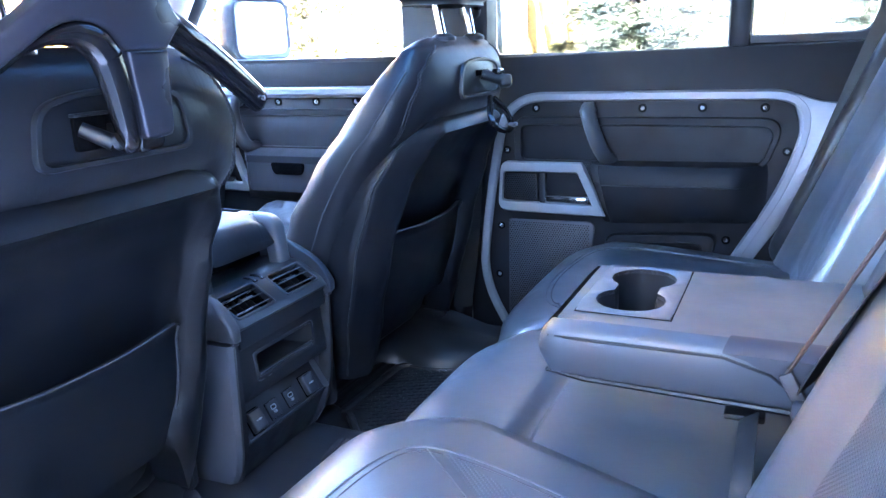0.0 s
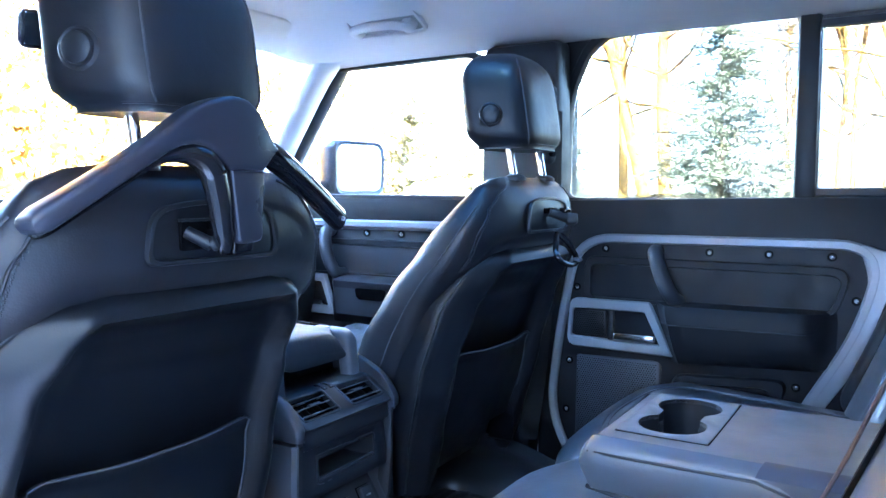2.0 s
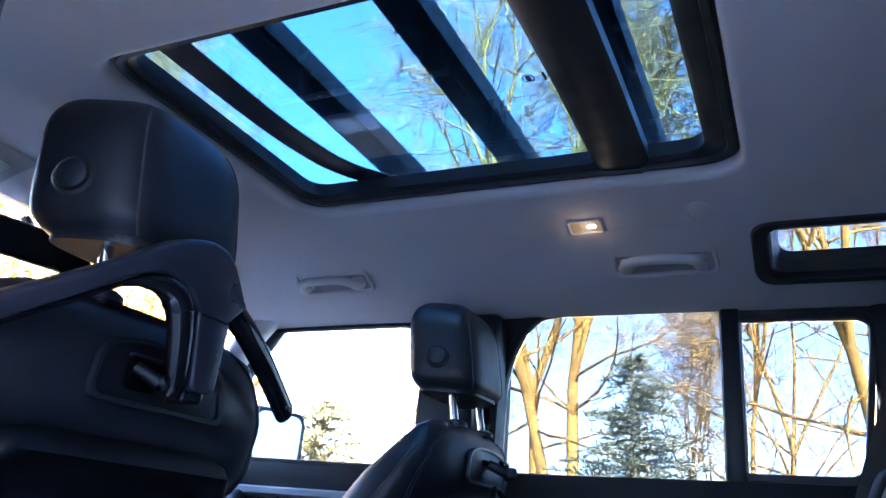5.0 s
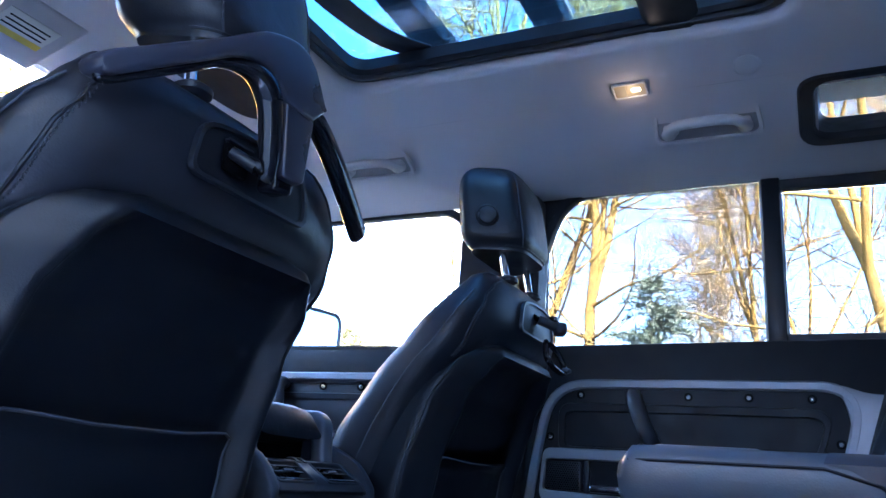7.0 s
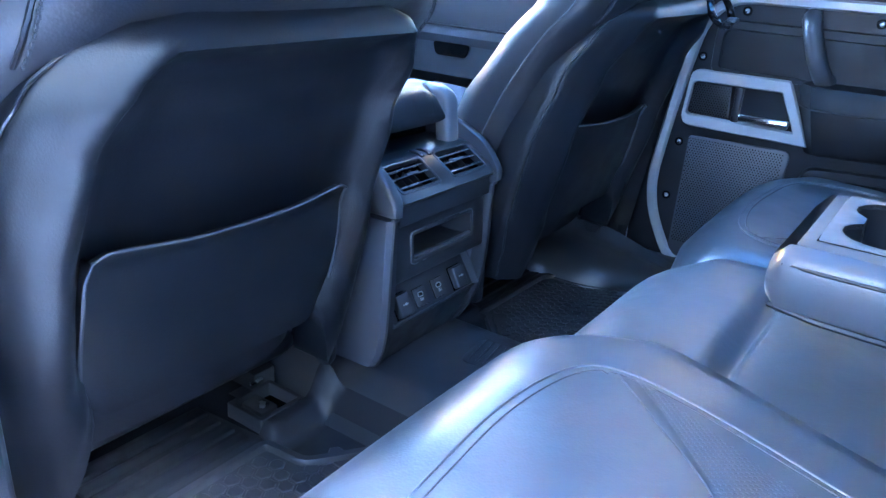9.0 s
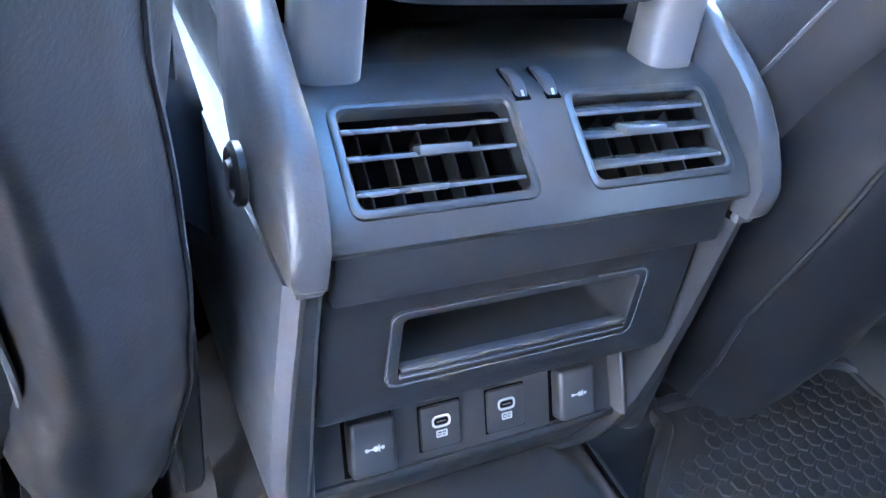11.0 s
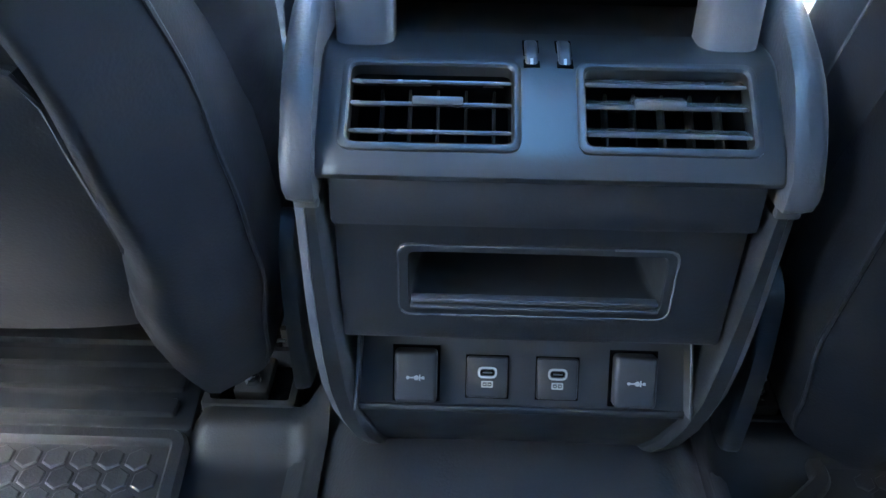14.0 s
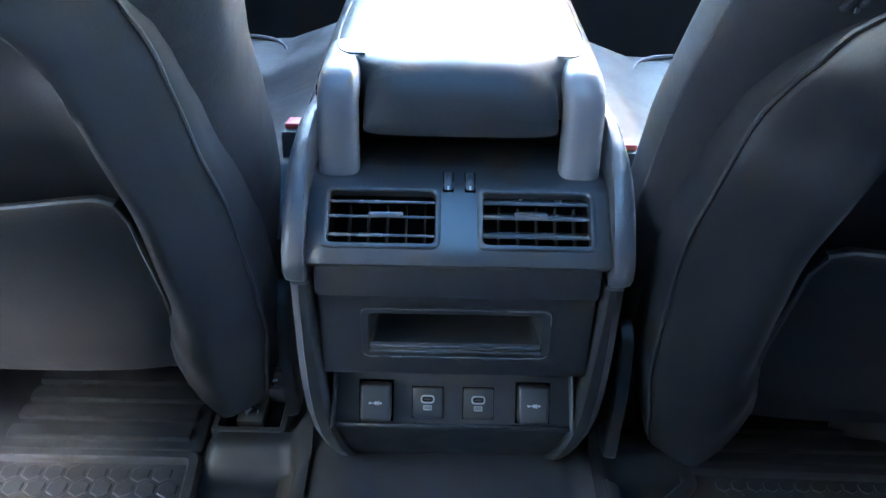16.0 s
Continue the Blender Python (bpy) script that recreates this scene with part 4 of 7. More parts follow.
def backrest_mesh(slim=0.0):
    rows = []
    zs = [0.135 + 0.02325 * k for k in range(21)] + [0.62, 0.635, 0.65, 0.662, 0.672, 0.681, 0.688, 0.694, 0.698, 0.700]
    n = 56
    for z in zs:
        w, yb, yf = lerp_table(z, HALF_WIDTH), lerp_table(z, LEATHER_BACK), lerp_table(z, LEATHER_FRONT)
        mid, half = (yb + yf) / 2, (yf - yb) / 2
        row = []
        for i in range(n):
            q = 2 * math.pi * i / n
            c, s = math.cos(q), math.sin(q)
            ex = 0.55 if s > 0 else rear_power(z)
            x = (w - slim * step((0.56 - z) / 0.12) * (c > 0)) * math.copysign(abs(c) ** ex, c)
            y = mid + half * math.copysign(abs(s) ** ex, s)
            if s > 0:
                y -= 0.030 * step((0.62 - z) / 0.2) * (1 - step((abs(x) / w - 0.45) / 0.35))
            if s < 0 and z < 0.565:
                tuck = lerp_table(z, SHELL_BACK) + 0.050
                y = max(y, tuck * (1 - step((abs(x) - 0.150) / 0.03)) + y * step((abs(x) - 0.150) / 0.03)) if z < 0.555 else y
            row.append((x, y, z))
        rows.append(row)
    return grid_mesh(rows, closed_u=True, cap=True)


def back_y(x, z):
    """The y of the leather's rear surface at x, z."""
    w, yb, yf = lerp_table(z, HALF_WIDTH), lerp_table(z, LEATHER_BACK), lerp_table(z, LEATHER_FRONT)
    e = rear_power(z)
    c = min(abs(x) / w, 0.999) ** (1 / e)
    return (yb + yf) / 2 - (yf - yb) / 2 * math.sqrt(1 - c * c) ** e


# depth of the shell across its rim: a thin lip, a broad sloping band, a crest, then the scooped field
SHELL_RIM = ((0.0, 0.060), (0.002, 0.044), (0.006, 0.039), (0.020, 0.026), (0.036, 0.012), (0.048, 0.003), (0.055, 0.0), (0.061, 0.002), (0.066, 0.014), (0.072, 0.026), (0.085, 0.032), (0.11, 0.036), (0.15, 0.037))


def shell_y(x, z):
    """The y of the hard back at x, z."""
    w = lerp_table(z, SHELL_HALF)
    edge = min(max(w - abs(x), 0.0), (0.582 - z) * 1.5)
    return lerp_table(z, SHELL_BACK) + lerp_table(edge, SHELL_RIM)


def shell_mesh():
    """The hard back: a broad raised rim round a scooped field, with a lobe down each side."""
    rows, nz, nu = [], 40, 60
    z0, z1 = 0.112, 0.582
    for j in range(nz + 1):
        v = j / nz
        z = z0 + (z1 - z0) * v
        low = 0.125 * (1 - v) ** 2
        w = lerp_table(z, SHELL_HALF)
        row = []
        for i in range(nu + 1):
            u = -1 + 2 * i / nu
            u = math.copysign(1 - (1 - abs(u)) ** 1.25, u)
            row.append((w * u, shell_y(w * u, z), z + low * (1 - step((abs(u) - 0.62) / 0.25))))
        rows.append(row)
    lo = [(x, y + 0.06, z) for x, y, z in rows[0]]
    hi = [(x, y + 0.05, z - 0.004) for x, y, z in rows[-1]]
    rows = [[(r[0][0] * 0.985, r[0][1] + 0.05, r[0][2])] + r + [(r[-1][0] * 0.985, r[-1][1] + 0.05, r[-1][2])] for r in [lo] + rows + [hi]]
    return grid_mesh(rows)


def shell_lip():
    """A thin raised lip where the shell's rim stands off the leather."""
    side = [(lerp_table(z, SHELL_HALF) - 0.002, z) for z in (0.12 + 0.02 * k for k in range(20))] + [(lerp_table(z, SHELL_HALF) - 0.002, z) for z in (0.510, 0.525, 0.540, 0.552, 0.561, 0.568)]
    pts = side + [(0.092, 0.5755), (0.05, 0.5790), (0.0, 0.5800)]
    pts += [(-x, z) for x, z in pts[-2::-1]]
    return tube(smooth_path([(x, shell_y(x, z) - 0.0004, z) for x, z in pts], 2), 0.0017, 6)


SLIM = ((0.10, 0.0), (0.20, 0.004), (0.26, 0.010), (0.33, 0.018), (0.40, 0.025), (0.46, 0.024), (0.52, 0.012), (0.56, 0.0))


def slimmed(bm, on):
    """Draws in the side of a hard back that stands next to the console."""
    for v in bm.verts if on else ():
        if v.co.x > 0.12:
            v.co.x -= lerp_table(v.co.z, SLIM) * (v.co.x - 0.12) / (lerp_table(v.co.z, SHELL_HALF) - 0.12)
    return bm


def pocket_mesh():
    """A stiff map pocket: straight slanted top with a rolled edge, bulging a little."""
    rows = []
    for j in range(19):
        v = j / 18
        z = 0.196 + 0.174 * v
        w = 0.153 + 0.006 * math.sin(math.pi * v) - 0.008 * step((0.235 - z) / 0.03)
        row = []
        for i in range(25):
            u = -1 + 2 * i / 24
            y = lerp_table(z, SHELL_BACK) + 0.031 - 0.013 * (1 - u * u) * (0.3 + 0.7 * v) - 0.005 * step((v - 0.94) / 0.05)
            row.append((w * u, y - 0.004, z + 0.005 * v * step((abs(u) - 0.3) / 0.6) - 0.005 * v * (max(0, abs(u) - 0.93) / 0.07) ** 2 + 0.012 * (1 - v) * (max(0, abs(u) - 0.86) / 0.14) ** 2))
        rows.append(row)
    rows.append([(x, y + 0.008, z) for x, y, z in rows[-1]])
    rows.append([(x, y + 0.010, z - 0.02) for x, y, z in rows[-1]])
    rows = [[(r[0][0], r[0][1] + 0.03, r[0][2])] + r + [(r[-1][0], r[-1][1] + 0.03, r[-1][2])] for r in rows]
    return grid_mesh(rows)


def headrest_point(v, q, grow=0.0):
    """A point on the padded head cushion: v up it, q round it; broader in front than behind."""
    puff = (1 - abs(2 * v - 1) ** (3.2 if v > 0.5 else 9)) ** 0.38 if 0 < v < 1 else 0.62
    puff = max(puff, 0.04 if v > 0.5 else 0.80)
    lean = -0.012 + 0.020 * v
    front, back = 0.002 + lean, -0.128 + lean + 0.010 * v
    c, s = math.cos(q), math.sin(q)
    yy, xx = math.copysign(abs(s) ** 0.45, s), math.copysign(abs(c) ** 0.45, c)
    half_w = puff * (0.086 + 0.040 * min(1, (yy + 1) / 2 * 1.25)) + grow
    return xx * half_w, (front + back) / 2 + ((front - back) / 2 * puff + grow) * yy, 0.752 + 0.182 * v


def headrest_mesh():
    """A padded head cushion with a soft crown and a tucked lower edge."""
    vs = [0, 0.03, 0.07] + [0.12 + 0.055 * k for k in range(14)] + [0.87, 0.905, 0.935, 0.96, 0.978, 0.989, 0.996, 0.9992]
    return grid_mesh([[headrest_point(v, 2 * math.pi * i / 44) for i in range(44)] for v in vs], closed_u=True, cap=True)


def cushion_mesh():
    """A front seat cushion with side bolsters."""
    rows = []
    for j in range(15):
        v = j / 14
        y = 0.10 + 0.46 * v
        end = step(v / 0.06) * step((1 - v) / 0.10)
        row = [(-0.262, y, 0.16), (-0.268, y, 0.22 + 0.05 * end)]
        for i in range(17):
            u = -1 + 2 * i / 16
            z = 0.255 + 0.030 * end + 0.030 * end * step((abs(u) - 0.58) / 0.32) - 0.03 * max(0, abs(u) - 0.93) / 0.07 + 0.02 * v
            row.append((0.262 * u, y, z))
        row += [(0.268, y, 0.22 + 0.05 * end), (0.262, y, 0.16)]
        rows.append(row)
    return grid_mesh(rows)


def front_seat(cx, dy, label, slim=0.0):
    seat = thing("front_seat", label, "car seat", "front seats", (cx, dy, 0))
    back = part("backrest", backrest_mesh(slim), LEATHER, seat, angle=70)
    for s in (1, -1):
        zs = [0.535 + 0.0056 * k for k in range(28)]
        line = [(s * lerp_table(z, ((0.47, 0.214), (0.56, 0.211), (0.60, 0.203), (0.64, 0.184), (0.665, 0.160), (0.69, 0.115))), z) for z in zs]
        part("seam", tube([(x, back_y(x, z) - 0.0006, z) for x, z in line], 0.0021, 6), LEATHER, back)
        for x, z in line[:-2]:
            for dz in (0.0, 0.0038):
                xx = x * 0.975
                part("stitch", rbox((0.0020, 0.0014, 0.0026), (xx, back_y(xx, z + dz) - 0.0006, z + dz), 0), STITCH, back)
    side = part("side_seam", tube([(-lerp_table(z, HALF_WIDTH) * 0.995, (lerp_table(z, LEATHER_BACK) + lerp_table(z, LEATHER_FRONT)) / 2 - 0.01, z) for z in (0.2 + 0.025 * k for k in range(19))], 0.0015, 6), STITCH, back)
    shell = part("back_shell", slimmed(shell_mesh(), slim), SHELL, seat, "hard black scooped back shell", angle=60)
    part("shell_lip", slimmed(shell_lip(), slim), PLASTIC_SOFT, shell)
    pocket = part("map_pocket", slimmed(pocket_mesh(), slim), POCKET, seat, "stiff blue-black map pocket", angle=50)
    top = [(0.153 * u, lerp_table(0.370, SHELL_BACK) + 0.0215 - 0.013 * (1 - u * u), 0.3705 + 0.005 * step((abs(u) - 0.3) / 0.6) - 0.005 * (max(0, abs(u) - 0.93) / 0.07) ** 2) for u in (-1 + k / 12 for k in range(25))]
    side_z = [0.350 - 0.01 * k for k in range(13)]
    half = [0.1535 + 0.006 * math.sin(math.pi * (z - 0.196) / 0.174) for z in side_z]
    edge = [(-h, lerp_table(z, SHELL_BACK) + 0.027, z) for z, h in zip(side_z[::-1], half[::-1])] + top + [(h, lerp_table(z, SHELL_BACK) + 0.027, z) for z, h in zip(side_z, half)]
    part("pocket_edge", slimmed(tube(edge, 0.0019, 6), slim), SATIN, pocket, "rolled pocket edge")
    plate = round_outline([(-0.092, 0.598), (0.092, 0.598), (0.084, 0.654), (0.035, 0.664), (-0.035, 0.664), (-0.084, 0.654)], [0.016, 0.016, 0.02, 0.03, 0.03, 0.02], 5)
    pl_in = [(p[0] * 0.93, 0.630 + (p[1] - 0.630) * 0.84) for p in plate]
    # rim in a paler plastic than its plate, to paint the rim's highlight
    mount = part("accessory_mount", band(plate, pl_in, 0.006, at(0, -0.1445, 0, BACK), 0.002), PLASTIC_SOFT, seat, "oval accessory mount plate")
    part("mount_plate", prism(pl_in, 0.003, 0.001, at(0, -0.1450, 0, BACK)), SHELL, mount)
    part("mount_slot", rbox((0.055, 0.003, 0.010), (0.004, -0.1492, 0.638), 0.001), DARK, mount)
    for x in (-0.065, 0.065):
        part("headrest_post", tube([(x, -0.108, 0.69), (x, -0.088, 0.80)], 0.0072, 12), CHROME, seat, "polished steel headrest post")
        part("post_collar", lathe([(0.020, 0), (0.020, 0.006), (0.013, 0.011), (0.009, 0.012)], 16, pose(x, -0.1085, 0.694)), PLASTIC, seat)
    hr = part("headrest", headrest_mesh(), LEATHER, seat, "padded black leather headrest", angle=70)
    hr.location = (0, -0.012, 0)
    for q in (-2.30, -0.84):
        part("ridge_seam", tube([headrest_point(0.05 + 0.044 * k, q, 0.0004) for k in range(20)], 0.0016, 6), STITCH, hr)
    part("base_piping", tube([headrest_point(0.05, 2 * math.pi * i / 44, 0.0006) for i in range(23, 44)], 0.0018, 6), LEATHER, hr)
    B = Matrix.Translation((-0.1085, -0.068, 0.812)) @ pose(0, 0, 0, 0, -90, 24)
    part("release_button", lathe([(0.022, -0.006), (0.022, 0.003), (0.019, 0.006), (0.0165, 0.0045), (0.0155, 0.008), (0.013, 0.0095), (0.004, 0.0098)], 24, B), PLASTIC, hr, "round tilt button")
    part("cushion", cushion_mesh(), LEATHER, seat, angle=60)
    seamc = smooth_path([(-0.17, 0.20, 0.292), (-0.18, 0.35, 0.295), (-0.15, 0.50, 0.303), (0.0, 0.52, 0.302), (0.15, 0.50, 0.303), (0.18, 0.35, 0.295), (0.17, 0.20, 0.292)], 6)
    part("cushion_piping", tube(seamc, 0.003, 6), STITCH, seat)
    part("seat_base", rbox((0.46, 0.44, 0.12), (0, 0.33, 0.13), 0.03, 3), PLASTIC, seat)
    for x in (-0.20, 0.20):
        part("seat_rail", rbox((0.040, 0.40, 0.030), (x, 0.36, 0.020), 0.004), RAIL_STEEL, seat)
    for s in (1, -1):
        ov = round_outline([(0.045, 0.085), (0.075, 0.080), (0.100, 0.16), (0.085, 0.235), (0.058, 0.225), (0.046, 0.17)], 0.018, 5)
        part("hinge_cover", prism(ov, 0.012, 0.007, at(s * (0.221 if s * slim > 0 else 0.231), 0.004, -0.01, SIDE_L if s > 0 else SIDE_R)), PLASTIC, seat, "curved hinge cover")
    return seat


driver = front_seat(-0.382, 0.0, "black leather front seat with a clothes hanger behind", 0.019)
passenger = front_seat(0.384, -0.046, "black leather front seat with an accessory hook behind")

# clip-on clothes hanger behind the nearer front seat
def clothes_hanger():
    hg = thing("clothes_hanger", "glossy black clothes hanger clipped behind the front seat", "hanger", at=(-0.382, -0.178, 0))
    def bend(bm):
        for v in bm.verts:
            v.co.y += 0.80 * v.co.x ** 2 + 0.06 * max(0, v.co.z - 0.71)
        return bm
    lower = ((-0.206, 0.6385), (-0.2045, 0.6360), (-0.200, 0.6352), (-0.192, 0.6390), (-0.160, 0.6615), (-0.130, 0.6820), (-0.105, 0.6990), (-0.088, 0.7105), (-0.074, 0.7165), (-0.060, 0.7185), (-0.047, 0.7160), (-0.036, 0.7090), (-0.027, 0.7010), (-0.0195, 0.6940), (0.002, 0.6940), (0.0255, 0.6940), (0.034, 0.7030), (0.0425, 0.7110), (0.046, 0.7160))
    upper = ((-0.2085, 0.6460), (-0.2080, 0.6500), (-0.2060, 0.6530), (-0.200, 0.6590), (-0.172, 0.6770), (-0.144, 0.6955), (-0.118, 0.7125), (-0.097, 0.7270), (-0.076, 0.7430), (-0.057, 0.7560), (-0.040, 0.7630), (-0.025, 0.7675), (-0.012, 0.7700), (-0.002, 0.7695), (0.010, 0.7670), (0.022, 0.7580), (0.033, 0.7420), (0.042, 0.7275), (0.047, 0.7190))
    rows = []
    for (xa, za), (xb, zb) in zip(lower, upper):
        ln = math.hypot(xb - xa, zb - za)
        rows.append([((xa + xb) / 2 + p[0] * (xb - xa) / ln, -0.002 + p[1], (za + zb) / 2 + p[0] * (zb - za) / ln) for p in rrect(ln, 0.028, min(0.0065, ln * 0.4), 4)])
    part("yoke", bend(grid_mesh(rows, closed_u=True, cap=True)), HANGER, hg, "broad yoke with a sloping arm", angle=60)
    spine = round_outline([(-0.011, 0.618), (0.022, 0.620), (0.0265, 0.6945), (-0.0205, 0.6945)], [0.008, 0.008, 0.002, 0.002], 4)
    part("spine", slab(spine, 0.0325, 0.0035, at(0, 0.017, 0, BACK), 3), HANGER, hg)
    part("spine_foot", slab(round_outline([(-0.010, 0.606), (0.019, 0.609), (0.0215, 0.626), (-0.0105, 0.626)], [0.006, 0.006, 0.001, 0.001], 4), 0.022, 0.004, at(0, 0.017, 0, BACK), 3), GLOSS, hg)
    arm = smooth_path([(0.030, 0.012, 0.728), (0.070, 0.010, 0.708), (0.120, 0.018, 0.684), (0.165, 0.028, 0.661), (0.200, 0.037, 0.643), (0.222, 0.043, 0.632)], 6)
    rad = [0.0155] * (len(arm) - 3) + [0.0145, 0.011, 0.004]
    part("arm", tube(arm, rad, 14, 0.70, (0, 1, 0)), GLOSS, hg, "glossy folding shoulder arm")
    part("rivet", lathe([(0.003, 0), (0.003, 0.002), (0.0015, 0.003)], 10, pose(0.205, 0.026, 0.638, 90, 0, 0)), SCREW, hg)
    under = smooth_path([(-0.070, 0.004, 0.716), (-0.088, 0.006, 0.7085), (-0.130, 0.0135, 0.6795), (-0.165, 0.0215, 0.6565), (-0.192, 0.0290, 0.6385), (-0.204, 0.0325, 0.6365)], 4)
    part("under_rim", tube(under, [0.0055] * (len(under) - 2) + [0.0045, 0.002], 10, 1.0, (0, 1, 0)), GLOSS, hg, "glossy black lower rim of the arm")
    hook = smooth_path([(-0.100, 0.008, 0.6985), (-0.082, 0.003, 0.7060), (-0.062, -0.001, 0.7085), (-0.046, -0.0035, 0.7030), (-0.0355, -0.0045, 0.6900)], 7)
    neck = part("carry_hook", tube(hook, [0.0045 + 0.0095 * step(k / (len(hook) - 6)) for k in range(len(hook))], 18, 1.0, (0, 1, 0)), GLOSS, hg, "curved glossy hook")
    part("hook_joint", tube([(-0.0357, -0.0045, 0.6903), (-0.0353, -0.0045, 0.6892)], 0.0138, 18), DARK, neck)
    blade = smooth_path([(-0.0350, -0.0045, 0.6894), (-0.0305, -0.0050, 0.672), (-0.0260, -0.0045, 0.650), (-0.0218, -0.0030, 0.630), (-0.0195, -0.0010, 0.618), (-0.0185, 0.0030, 0.612)], 5)
    part("hook_blade", tube(blade, [0.0148 - 0.0055 * k / (len(blade) - 1) - 0.004 * (k > len(blade) - 3) for k in range(len(blade))], 16, 0.86, (0, 1, 0)), GLOSS, neck, "broad hook end", angle=40)
    # solid block; the hollow's shade is only its near-black colour
    part("clip_hollow", rbox((0.034, 0.006, 0.030), (-0.038, 0.024, 0.6275), 0.003, 2), DARK, hg, "black block painted as the shaded hollow of the mounting clip")
    part("clip_lip", rbox((0.036, 0.008, 0.003), (-0.038, 0.022, 0.6435), 0.001, 2), PLASTIC_SOFT, hg)
    part("clip_arm", tube([(-0.050, 0.020, 0.632), (-0.042, 0.008, 0.6245), (-0.036, -0.001, 0.619)], [0.0062, 0.0068, 0.0072], 14), SHELL, hg, "click-in mounting peg")
    part("clip_end", lathe([(0.0, -0.002), (0.0072, 0.0), (0.0078, 0.002), (0.0072, 0.005), (0.002, 0.006)], 16, pose(-0.0360, -0.001, 0.619, 66, 0, 30)), SHELL, hg)
    return hg


clothes_hanger()


def seat_hook():
    hk = thing("accessory_hook", "black click-in hook with a hanging loop", "hook", at=(0.384, -0.052, 0))
    part("peg", tube([(-0.006, -0.146, 0.636), (0.002, -0.160, 0.631), (0.012, -0.174, 0.625)], [0.009, 0.0095, 0.010], 12), PLASTIC, hk)
    part("peg_head", rbox((0.026, 0.022, 0.022), (0.019, -0.180, 0.622), 0.006, 3, (0, 14, 30)), PLASTIC, hk)
    part("latch", rbox((0.022, 0.016, 0.010), (0.010, -0.170, 0.639), 0.003), GLOSS, hk)
    loop = smooth_path([(-0.002, -0.160, 0.596), (-0.030, -0.170, 0.566), (-0.036, -0.182, 0.548), (-0.005, -0.190, 0.538), (0.022, -0.190, 0.545), (0.016, -0.180, 0.572), (0.002, -0.164, 0.594)], 5)
    part("loop", tube(loop, 0.0055, 8), GLOSS, hk, "glossy hanging loop")
    part("loop_tip", rbox((0.020, 0.014, 0.008), (0.020, -0.193, 0.546), 0.003), SATIN, hk)
    return hk


seat_hook()

# belts of the front seats
def strap(name, pts, w, facing, label, parent=None):
    ob = part(name, ribbon(smooth_path(pts, 5), w, 0.0018, facing), CLOTH_BELT, parent)
    return tagged(ob, label, "seat belt") if parent is None else ob


strap("seat_belt", [(0.700, -0.062, 0.86), (0.705, -0.055, 0.60), (0.700, -0.03, 0.25), (0.690, -0.01, 0.08)], 0.046, (-0.7, -0.7, 0), "black belt webbing down the centre pillar")

for x, y in ((-0.150, 0.16), (0.150, 0.13)):
    b = thing("belt_buckle", "black belt buckle with a red button", "belt buckle", "front buckles", (x, y, 0))
    part("buckle_body", rbox((0.022, 0.034, 0.075), (0, 0, 0.300), 0.006, 2, (-10, 0, 0)), PLASTIC, b)
    part("release_button", rbox((0.015, 0.024, 0.006), (0, 0.008, 0.339), 0.002, 2, (-10, 0, 0)), RED, b, "red release button")
    part("buckle_stalk", rbox((0.014, 0.02, 0.22), (0, 0.0, 0.17), 0.004), PLASTIC, b)

# ---- centre console between the front seats ----
con = thing("centre_console", "dark console with rear vents, tray and sockets", "console")
# body: sides run forward under the lid
rows = []
for y, hw, zt in ((0.066, 0.108, 0.338), (0.10, 0.116, 0.340), (0.30, 0.12, 0.375), (0.62, 0.12, 0.375)):
    rows.append([(-hw + 0.012, y, 0.055), (-hw, y, 0.16), (-hw, y, zt - 0.015), (-hw + 0.014, y, zt), (hw - 0.014, y, zt), (hw, y, zt - 0.015), (hw, y, 0.16), (hw - 0.012, y, 0.055)])
part("console_body", grid_mesh(rows, cap=True), PLASTIC, con)

def tilted(y, z, dy, dz):
    """A frame in the console's rear: x across, up the slope (dy, dz), and out of it."""
    ln = math.hypot(dy, dz)
    dy, dz = dy / ln, dz / ln
    return Matrix(((1, 0, 0, 0), (0, dy, -dz, y), (0, dz, dy, z), (0, 0, 0, 1)))


def moved(bm, m):
    bm.transform(m)
    return bm


# lower rear panel, leaning a little, with an opening for the tray
TF = tilted(-0.0120, 0.2425, 0.0045, 0.0460)
fo = round_outline([(-0.1075, -0.0420), (0.1075, -0.0420), (0.1085, 0.0440), (-0.1085, 0.0440)], 0.003, 6)
fi = round_outline([(-0.0715, -0.0190), (0.0715, -0.0190), (0.0715, 0.0205), (-0.0715, 0.0205)], 0.005, 6)
part("tray_panel", band(fo, fi, 0.010, TF @ at(0, 0, -0.010), 0.002), PLASTIC_SOFT, con)
part("upper_ledge", moved(rbox((0.217, 0.034, 0.012), (0, 0, 0), 0.003), tilted(-0.0115, 0.2985, 0.0030, 0.0300)), PLASTIC_SOFT, con)
tro = round_outline([(-0.0755, -0.0232), (0.0755, -0.0232), (0.0755, 0.0232), (-0.0755, 0.0232)], 0.008, 6)
trm = round_outline([(-0.0742, -0.0219), (0.0742, -0.0219), (0.0742, 0.0219), (-0.0742, 0.0219)], 0.007, 6)
tri = round_outline([(-0.0690, -0.0168), (0.0690, -0.0168), (0.0690, 0.0182), (-0.0690, 0.0182)], 0.004, 6)
part("tray_bezel", band(tro, tri, 0.0030, TF @ at(0, 0, -0.0012), 0.0010), PLASTIC_SOFT, con, "raised tray surround")
part("bezel_edge", band(tro, trm, 0.0006, TF @ at(0, 0, 0.0016), 0.0002), SLAT, con)
